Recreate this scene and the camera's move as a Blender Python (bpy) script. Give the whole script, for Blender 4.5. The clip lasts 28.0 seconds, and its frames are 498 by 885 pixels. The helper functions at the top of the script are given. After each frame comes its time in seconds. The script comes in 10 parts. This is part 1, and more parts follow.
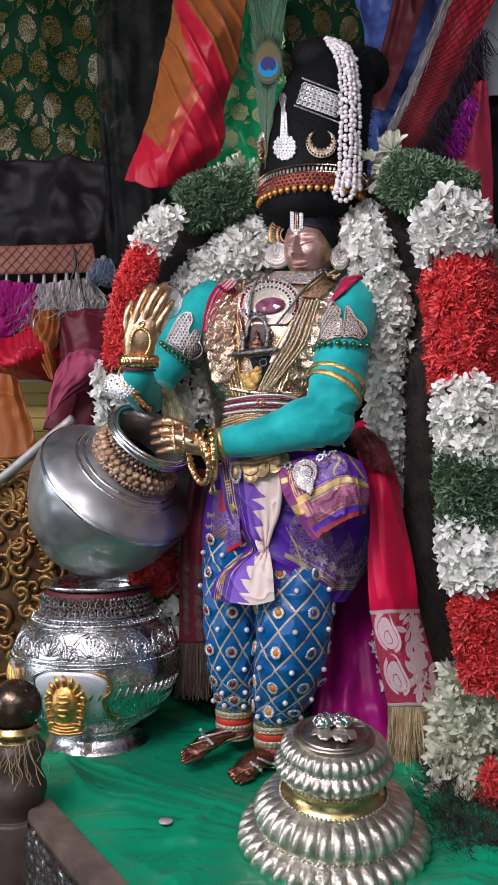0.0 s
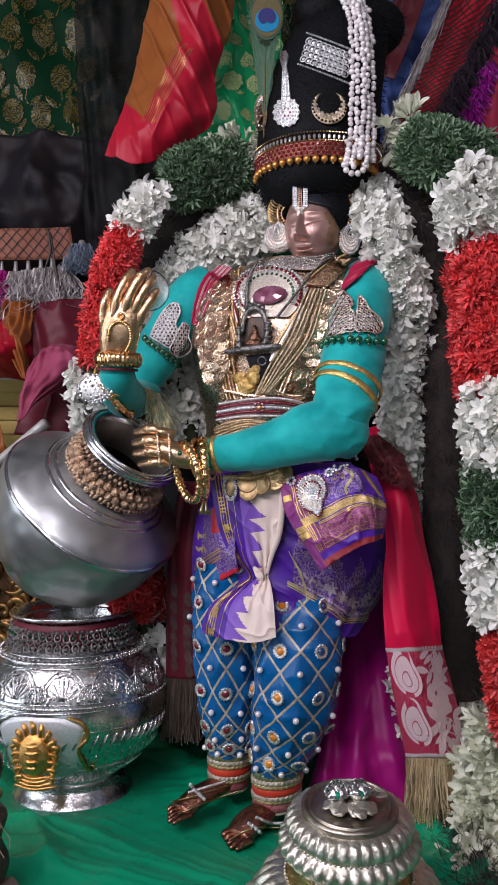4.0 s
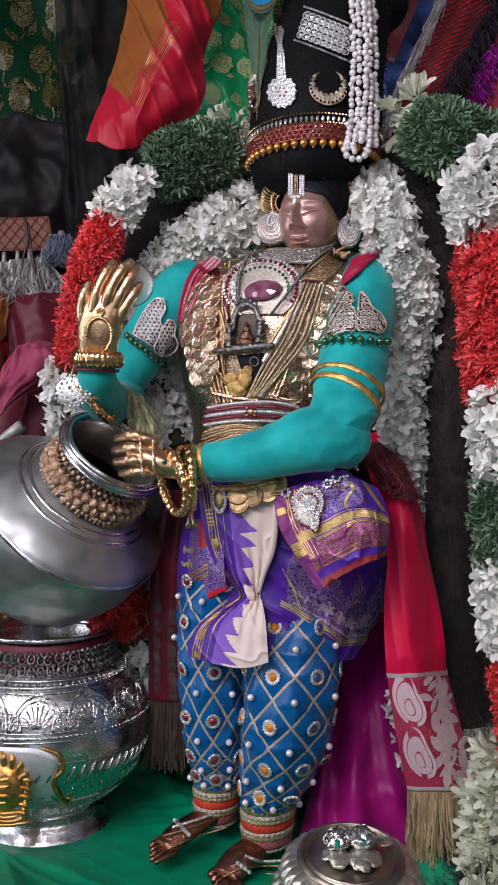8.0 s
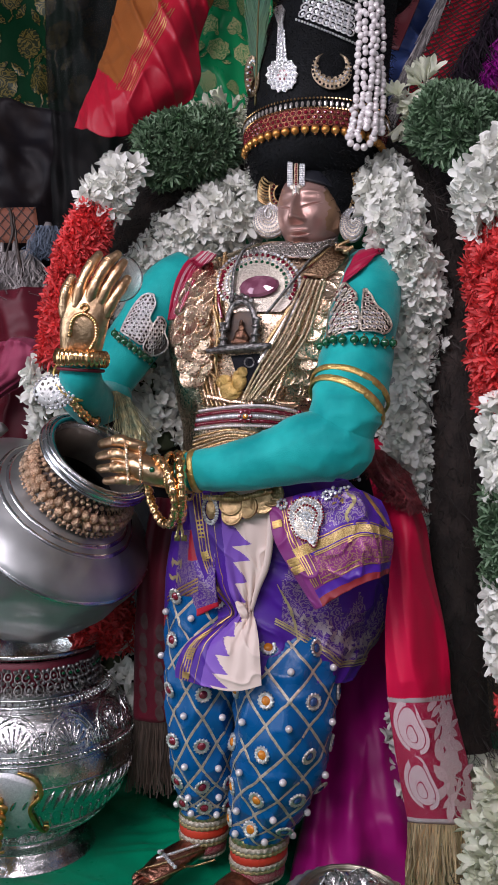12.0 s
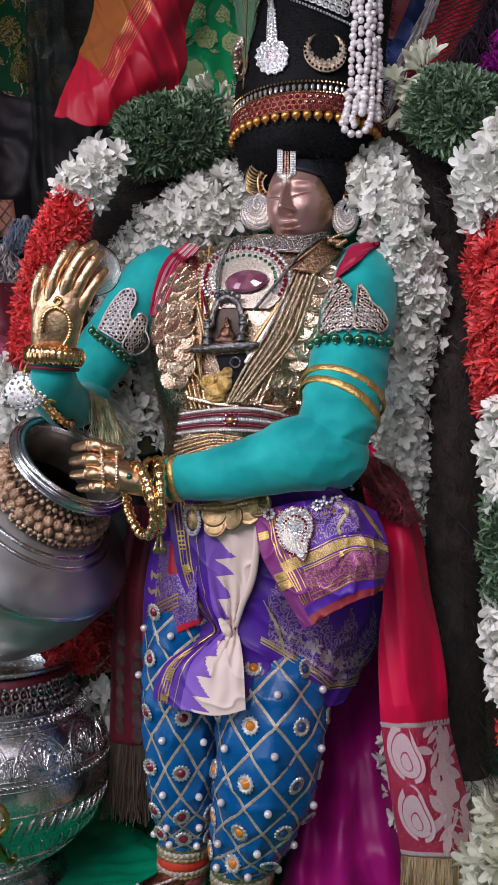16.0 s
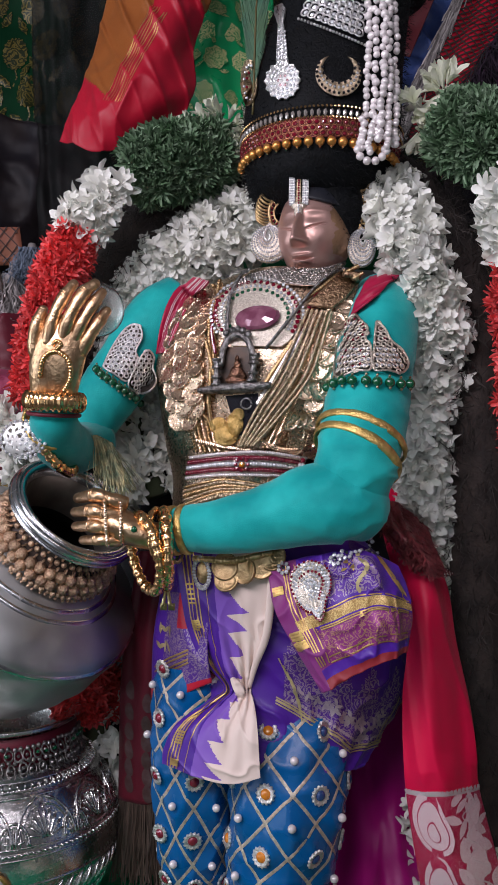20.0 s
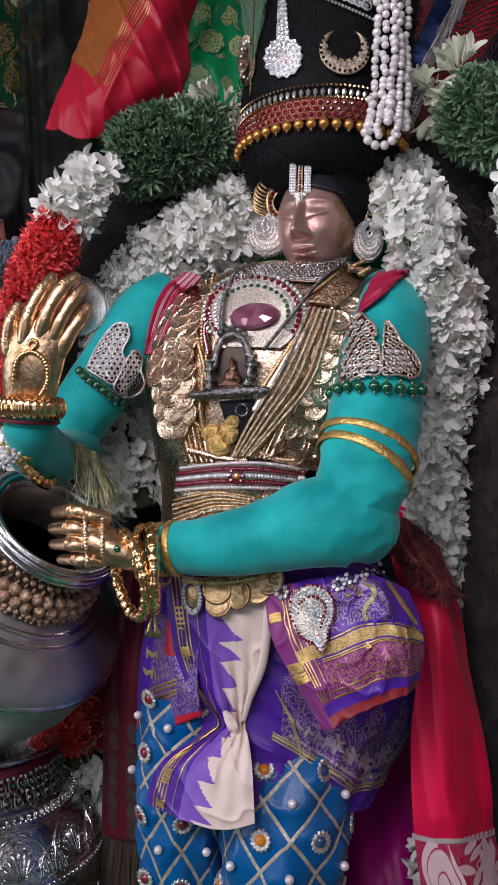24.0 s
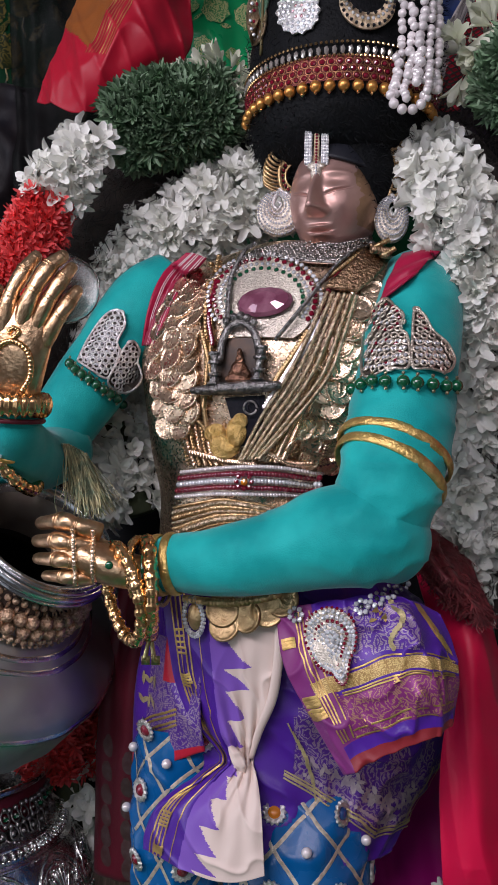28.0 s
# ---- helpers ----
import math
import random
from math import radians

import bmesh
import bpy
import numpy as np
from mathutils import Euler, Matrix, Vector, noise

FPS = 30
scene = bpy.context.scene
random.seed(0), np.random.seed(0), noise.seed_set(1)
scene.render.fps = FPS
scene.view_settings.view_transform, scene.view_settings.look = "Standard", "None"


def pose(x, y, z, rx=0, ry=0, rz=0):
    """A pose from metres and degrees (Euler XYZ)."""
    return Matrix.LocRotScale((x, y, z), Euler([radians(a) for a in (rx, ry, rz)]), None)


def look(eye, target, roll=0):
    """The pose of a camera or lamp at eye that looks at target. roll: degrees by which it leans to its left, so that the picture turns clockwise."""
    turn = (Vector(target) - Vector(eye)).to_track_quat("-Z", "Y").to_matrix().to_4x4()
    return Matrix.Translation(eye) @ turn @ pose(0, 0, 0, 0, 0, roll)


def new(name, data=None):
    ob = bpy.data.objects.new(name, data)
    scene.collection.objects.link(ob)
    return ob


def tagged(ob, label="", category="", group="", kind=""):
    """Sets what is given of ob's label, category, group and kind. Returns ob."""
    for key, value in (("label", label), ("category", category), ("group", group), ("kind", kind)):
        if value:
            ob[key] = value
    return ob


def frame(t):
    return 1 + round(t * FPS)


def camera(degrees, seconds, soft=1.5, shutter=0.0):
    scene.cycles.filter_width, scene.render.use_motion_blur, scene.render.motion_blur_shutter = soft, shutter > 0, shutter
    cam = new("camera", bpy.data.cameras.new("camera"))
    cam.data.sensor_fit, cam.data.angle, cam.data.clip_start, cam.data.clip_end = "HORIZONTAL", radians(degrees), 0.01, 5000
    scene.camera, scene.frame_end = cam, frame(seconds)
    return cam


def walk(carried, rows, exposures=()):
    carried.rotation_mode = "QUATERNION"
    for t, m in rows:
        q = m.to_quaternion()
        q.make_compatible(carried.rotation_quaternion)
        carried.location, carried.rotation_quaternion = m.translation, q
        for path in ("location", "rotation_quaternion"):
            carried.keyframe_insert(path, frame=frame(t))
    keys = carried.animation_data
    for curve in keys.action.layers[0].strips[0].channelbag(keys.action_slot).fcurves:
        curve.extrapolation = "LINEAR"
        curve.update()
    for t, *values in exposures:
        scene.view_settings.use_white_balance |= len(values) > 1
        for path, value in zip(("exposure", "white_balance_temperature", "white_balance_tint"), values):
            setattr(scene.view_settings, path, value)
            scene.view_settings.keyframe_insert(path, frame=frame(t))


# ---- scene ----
cam = camera(33.9, 28.0)
PATH = [
    (0, (0.042, -0.026, 0.413), (-0.024, 1.973, 0.453), -0.1),
    (0.5, (0.041, -0.006, 0.418), (-0.022, 1.992, 0.456), -0.1),
    (1, (0.041, 0.014, 0.422), (-0.023, 2.012, 0.46), -0.1),
    (1.5, (0.039, 0.032, 0.425), (-0.023, 2.03, 0.46), -0.1),
    (2, (0.037, 0.053, 0.428), (-0.022, 2.052, 0.464), -0.2),
    (2.5, (0.034, 0.073, 0.432), (-0.021, 2.072, 0.463), -0.2),
    (4.5, (0.028, 0.141, 0.44), (-0.006, 2.141, 0.461), -0.1),
    (5, (0.028, 0.153, 0.442), (0.002, 2.153, 0.462), -0.0),
    (5.5, (0.027, 0.163, 0.444), (0.008, 2.163, 0.461), -0.0),
    (6, (0.028, 0.172, 0.445), (0.011, 2.172, 0.461), -0.0),
    (6.5, (0.027, 0.179, 0.447), (0.014, 2.179, 0.462), -0.0),
    (7, (0.026, 0.187, 0.449), (0.017, 2.187, 0.458), -0.0),
    (7.5, (0.023, 0.195, 0.448), (0.017, 2.195, 0.46), 0.0),
    (8, (0.02, 0.203, 0.452), (0.017, 2.203, 0.464), 0.1),
    (8.5, (0.021, 0.208, 0.455), (0.017, 2.208, 0.465), 0.1),
    (9, (0.02, 0.215, 0.457), (0.018, 2.214, 0.466), 0.2),
    (9.5, (0.018, 0.221, 0.458), (0.023, 2.221, 0.464), 0.3),
    (10, (0.019, 0.228, 0.459), (0.028, 2.228, 0.465), 0.3),
    (10.5, (0.02, 0.234, 0.46), (0.029, 2.234, 0.466), 0.4),
    (11, (0.021, 0.243, 0.46), (0.029, 2.243, 0.466), 0.5),
    (11.5, (0.019, 0.252, 0.461), (0.031, 2.252, 0.471), 0.6),
    (12, (0.018, 0.262, 0.461), (0.034, 2.262, 0.469), 0.7),
    (12.5, (0.017, 0.272, 0.461), (0.035, 2.272, 0.468), 0.7),
    (14.5, (0.016, 0.299, 0.465), (0.049, 2.299, 0.48), 1.1),
    (15, (0.016, 0.309, 0.465), (0.053, 2.309, 0.476), 1.1),
    (15.5, (0.016, 0.314, 0.463), (0.06, 2.313, 0.478), 1.1),
    (16, (0.02, 0.318, 0.462), (0.068, 2.317, 0.482), 1.1),
    (16.5, (0.021, 0.321, 0.462), (0.071, 2.32, 0.486), 1.1),
    (17, (0.022, 0.323, 0.462), (0.07, 2.322, 0.487), 1.2),
    (17.2, (0.022, 0.323, 0.462), (0.07, 2.322, 0.487), 1.2),
    (17.3, (0.023, 0.332, 0.485), (0.017, 2.332, 0.521), 0.5),
    (17.5, (0.023, 0.332, 0.485), (0.017, 2.332, 0.521), 0.5),
    (18, (0.025, 0.337, 0.486), (0.026, 2.337, 0.526), 0.5),
    (18.5, (0.024, 0.344, 0.487), (0.033, 2.343, 0.53), 0.5),
    (19, (0.025, 0.353, 0.49), (0.032, 2.353, 0.535), 0.6),
    (19.5, (0.026, 0.359, 0.495), (0.029, 2.358, 0.538), 0.5),
    (20, (0.026, 0.364, 0.497), (0.029, 2.363, 0.539), 0.6),
    (20.5, (0.025, 0.37, 0.499), (0.028, 2.369, 0.541), 0.6),
    (21, (0.026, 0.376, 0.502), (0.028, 2.376, 0.546), 0.7),
    (21.5, (0.025, 0.385, 0.503), (0.027, 2.384, 0.548), 0.7),
    (23.5, (0.025, 0.422, 0.506), (0.037, 2.421, 0.55), 0.9),
    (24, (0.026, 0.429, 0.507), (0.04, 2.429, 0.549), 0.9),
    (24.5, (0.027, 0.437, 0.508), (0.038, 2.437, 0.545), 1.0),
    (25, (0.027, 0.448, 0.507), (0.037, 2.448, 0.541), 0.9),
    (25.5, (0.025, 0.457, 0.507), (0.035, 2.457, 0.539), 1.0),
    (26, (0.023, 0.467, 0.508), (0.032, 2.467, 0.539), 1.0),
    (26.5, (0.022, 0.476, 0.509), (0.034, 2.476, 0.539), 1.0),
    (27, (0.024, 0.487, 0.51), (0.033, 2.487, 0.538), 1.0),
    (27.5, (0.022, 0.495, 0.512), (0.034, 2.495, 0.543), 1.0),
    (28, (0.02, 0.505, 0.514), (0.032, 2.505, 0.542), 1.1),
]
walk(cam, [(t, look(eye, target, roll)) for t, eye, target, roll in PATH], [(0, -0.03), (5, -0.25), (12, -0.27), (20, -0.32), (28, -0.42)])

# ---- world and lamps ----
world = bpy.data.worlds.new("World")
scene.world = world
world.use_nodes = True
world.node_tree.nodes["Background"].inputs[0].default_value = (0.8, 0.86, 1.0, 1)
world.node_tree.nodes["Background"].inputs[1].default_value = 0.05


def area_lamp(name, eye, target, w, h, power, colour):
    data = bpy.data.lights.new(name, "AREA")
    data.shape, data.size, data.size_y, data.energy, data.color = "RECTANGLE", w, h, power, colour
    ob = new(name, data)
    ob.matrix_world = look(eye, target)
    return ob


area_lamp("tube_light_glow", (-0.62, 0.1, 1.15), (0.02, 1.15, 0.35), 1.1, 0.3, 20, (1.0, 0.92, 1.03))
area_lamp("tube_light_glow", (0.5, -0.35, 1.32), (0.05, 1.15, 0.3), 1.1, 0.12, 3.5, (1.0, 0.92, 1.03))
# fill lamp added behind the camera, to give the metals something bright to reflect
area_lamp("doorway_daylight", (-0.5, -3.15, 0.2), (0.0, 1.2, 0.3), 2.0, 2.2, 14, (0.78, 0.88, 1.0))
area_lamp("window_daylight", (-2.56, 0.25, 0.55), (-0.3, 1.25, 0.25), 1.3, 1.3, 26, (0.8, 0.88, 1.0))


# ---- materials ----
def mat(name, colour, rough=0.5, metal=0.0, second=None, scale=20.0, mix=0.5, bump=0.0, bscale=200.0, rvar=0.0, sheen=0.0, piece=0.0, coat=0.0, detail=4.0, weave=0.0, wscale=900.0, trans=0.0, spec=0.5, crease=0.0, cscale=22.0):
    """A surface with variation at two scales: patches of a second colour, and fine relief."""
    m = bpy.data.materials.new(name)
    m.use_nodes = True
    n, l = m.node_tree.nodes, m.node_tree.links
    b = n["Principled BSDF"]
    b.inputs["Roughness"].default_value, b.inputs["Metallic"].default_value = rough, metal
    b.inputs["Sheen Weight"].default_value, b.inputs["Coat Weight"].default_value = sheen, coat
    b.inputs["Sheen Roughness"].default_value = 0.4
    b.inputs["Transmission Weight"].default_value = trans
    b.inputs["Specular IOR Level"].default_value = spec
    tc = n.new("ShaderNodeTexCoord")
    ns = n.new("ShaderNodeTexNoise")
    ns.inputs["Scale"].default_value, ns.inputs["Detail"].default_value = scale, detail
    l.new(tc.outputs["Object"], ns.inputs["Vector"])
    ramp = n.new("ShaderNodeMapRange")
    ramp.inputs[1].default_value, ramp.inputs[2].default_value = 0.35, 0.65
    ramp.inputs[3].default_value, ramp.inputs[4].default_value = 0.0, mix
    l.new(ns.outputs[0], ramp.inputs[0])
    mx = n.new("ShaderNodeMix")
    mx.data_type = "RGBA"
    mx.inputs[6].default_value = (*colour, 1)
    mx.inputs[7].default_value = (*(second or [c * 0.6 for c in colour]), 1)
    l.new(ramp.outputs[0], mx.inputs[0])
    out = mx.outputs[2]
    if piece:
        oi = n.new("ShaderNodeObjectInfo")
        hs = n.new("ShaderNodeHueSaturation")
        mr = n.new("ShaderNodeMapRange")
        mr.inputs[3].default_value, mr.inputs[4].default_value = 1 - piece, 1 + piece * 0.4
        l.new(oi.outputs["Random"], mr.inputs[0])
        l.new(mr.outputs[0], hs.inputs["Value"])
        l.new(out, hs.inputs["Color"])
        out = hs.outputs[0]
    l.new(out, b.inputs["Base Color"])
    if rvar:
        rr = n.new("ShaderNodeMapRange")
        rr.inputs[3].default_value, rr.inputs[4].default_value = max(rough - rvar, 0.03), min(rough + rvar, 1)
        nr = n.new("ShaderNodeTexNoise")
        nr.inputs["Scale"].default_value = scale * 3
        l.new(tc.outputs["Object"], nr.inputs["Vector"])
        l.new(nr.outputs[0], rr.inputs[0])
        l.new(rr.outputs[0], b.inputs["Roughness"])
    if bump or weave:
        bp = n.new("ShaderNodeBump")
        bp.inputs["Strength"].default_value, bp.inputs["Distance"].default_value = max(bump, weave), 0.002
        if weave:
            nb = n.new("ShaderNodeTexWave")
            nb.inputs["Scale"].default_value, nb.inputs["Distortion"].default_value = wscale, 1.5
        else:
            nb = n.new("ShaderNodeTexNoise")
            nb.inputs["Scale"].default_value, nb.inputs["Detail"].default_value = bscale, 5
        l.new(tc.outputs["Object"], nb.inputs["Vector"])
        l.new(nb.outputs["Fac" if weave else 0], bp.inputs["Height"])
        l.new(bp.outputs[0], b.inputs["Normal"])
        if crease:
            nc = n.new("ShaderNodeTexNoise")
            nc.noise_type = "RIDGED_MULTIFRACTAL"
            nc.inputs["Scale"].default_value, nc.inputs["Detail"].default_value, nc.inputs["Distortion"].default_value = cscale, 3, 0.8
            mp = n.new("ShaderNodeMapping")
            mp.inputs["Scale"].default_value = (1.0, 0.7, 0.55)
            mp.inputs["Rotation"].default_value = (0.3, 0.5, 0.4)
            l.new(tc.outputs["Object"], mp.inputs[0])
            l.new(mp.outputs[0], nc.inputs["Vector"])
            cb = n.new("ShaderNodeBump")
            cb.inputs["Strength"].default_value, cb.inputs["Distance"].default_value = crease, 0.004
            l.new(nc.outputs[0], cb.inputs["Height"])
            l.new(cb.outputs[0], bp.inputs["Normal"])
    return m


def voro(name, colour, dark, scale, edge=0.12, rough=0.25, metal=1.0, bump=0.6):
    """Pierced or set metalwork: bright walls round small dark cells."""
    m = mat(name, colour, rough, metal, [c * 0.7 for c in colour], 60, 0.5, 0.2, 300, 0.08)
    n, l = m.node_tree.nodes, m.node_tree.links
    b = n["Principled BSDF"]
    src = b.inputs["Base Color"].links[0].from_socket
    tc = n.new("ShaderNodeTexCoord")
    v = n.new("ShaderNodeTexVoronoi")
    v.feature = "DISTANCE_TO_EDGE"
    v.inputs["Scale"].default_value = scale
    l.new(tc.outputs["Object"], v.inputs["Vector"])
    r = n.new("ShaderNodeMapRange")
    r.inputs[1].default_value, r.inputs[2].default_value = edge * 0.8, edge * 1.6
    l.new(v.outputs["Distance"], r.inputs[0])
    mx = n.new("ShaderNodeMix")
    mx.data_type = "RGBA"
    l.new(r.outputs[0], mx.inputs[0])
    l.new(src, mx.inputs[6])
    mx.inputs[7].default_value = (*dark, 1)
    l.new(mx.outputs[2], b.inputs["Base Color"])
    bp = n.new("ShaderNodeBump")
    bp.inputs["Strength"].default_value, bp.inputs["Distance"].default_value = bump, 0.001
    bp.invert = True
    l.new(r.outputs[0], bp.inputs["Height"])
    l.new(bp.outputs[0], b.inputs["Normal"])
    return m


def woven(name, ground, thread, scale, cover=-0.1):
    """Brocade: rosettes and scrolls of metal thread with a fine twill over a silk ground."""
    m = mat(name, ground, 0.42, 0.2, [c * 0.7 for c in ground], 14, 0.4, 0.1, 60, 0.08, crease=0.3, weave=0.1, wscale=700)
    n, l = m.node_tree.nodes, m.node_tree.links
    b = n["Principled BSDF"]
    src = b.inputs["Base Color"].links[0].from_socket
    tc, ns = n.new("ShaderNodeTexCoord"), n.new("ShaderNodeTexNoise")
    ns.inputs["Scale"].default_value = scale * 1.1
    l.new(tc.outputs["Object"], ns.inputs["Vector"])
    warp = n.new("ShaderNodeMix")
    warp.data_type = "VECTOR"
    warp.inputs[0].default_value = 0.016
    l.new(tc.outputs["Object"], warp.inputs[4])
    l.new(ns.outputs["Color"], warp.inputs[5])
    v = n.new("ShaderNodeTexVoronoi")
    v.inputs["Scale"].default_value, v.inputs["Randomness"].default_value = scale, 0.7
    l.new(warp.outputs[1], v.inputs["Vector"])
    k, s, c = n.new("ShaderNodeMath"), n.new("ShaderNodeMath"), n.new("ShaderNodeMapRange")
    k.operation, s.operation = "MULTIPLY", "SINE"
    k.inputs[1].default_value = 24.0
    l.new(v.outputs["Distance"], k.inputs[0])
    l.new(k.outputs[0], s.inputs[0])
    c.inputs[1].default_value, c.inputs[2].default_value = cover, cover + 0.25
    l.new(s.outputs[0], c.inputs[0])
    w = n.new("ShaderNodeTexWave")
    w.inputs["Scale"].default_value, w.inputs["Distortion"].default_value = 420, 1.0
    w.bands_direction = "DIAGONAL"
    l.new(tc.outputs["Object"], w.inputs["Vector"])
    wr, mul = n.new("ShaderNodeMapRange"), n.new("ShaderNodeMath")
    wr.inputs[3].default_value, wr.inputs[4].default_value = 0.35, 0.95
    l.new(w.outputs["Fac"], wr.inputs[0])
    mul.operation = "MULTIPLY"
    l.new(c.outputs[0], mul.inputs[0])
    l.new(wr.outputs[0], mul.inputs[1])
    mx = n.new("ShaderNodeMix")
    mx.data_type = "RGBA"
    mx.inputs[7].default_value = (*thread, 1)
    l.new(mul.outputs[0], mx.inputs[0])
    l.new(src, mx.inputs[6])
    l.new(mx.outputs[2], b.inputs["Base Color"])
    return m


def silk(name, colour, second=None, rough=0.42, mix=0.3, spec=0.4, crease=0.5, cscale=22.0):
    return mat(name, colour, rough, 0.0, second, 14, mix, 0.12, 60, 0.08, 0.05, weave=0.06, wscale=700, spec=spec, crease=crease, cscale=cscale)


def isle(m, amount):
    """Value varies from one loose piece of a joined mesh to the next."""
    n, l = m.node_tree.nodes, m.node_tree.links
    b = n["Principled BSDF"]
    src = b.inputs["Base Color"].links[0].from_socket
    g, hs, mr = n.new("ShaderNodeNewGeometry"), n.new("ShaderNodeHueSaturation"), n.new("ShaderNodeMapRange")
    mr.inputs[3].default_value, mr.inputs[4].default_value = 1 - amount, 1 + amount * 0.5
    l.new(g.outputs["Random Per Island"], mr.inputs[0])
    l.new(mr.outputs[0], hs.inputs["Value"])
    l.new(src, hs.inputs["Color"])
    l.new(hs.outputs[0], b.inputs["Base Color"])
    return m


def thin(m, amount):
    """Petals and leaves: some of the light goes through them."""
    n, l = m.node_tree.nodes, m.node_tree.links
    b, out = n["Principled BSDF"], n["Material Output"]
    tr, mx = n.new("ShaderNodeBsdfTranslucent"), n.new("ShaderNodeMixShader")
    l.new(b.inputs["Base Color"].links[0].from_socket, tr.inputs["Color"])
    mx.inputs[0].default_value = amount
    l.new(b.outputs[0], mx.inputs[1])
    l.new(tr.outputs[0], mx.inputs[2])
    l.new(mx.outputs[0], out.inputs["Surface"])
    return m


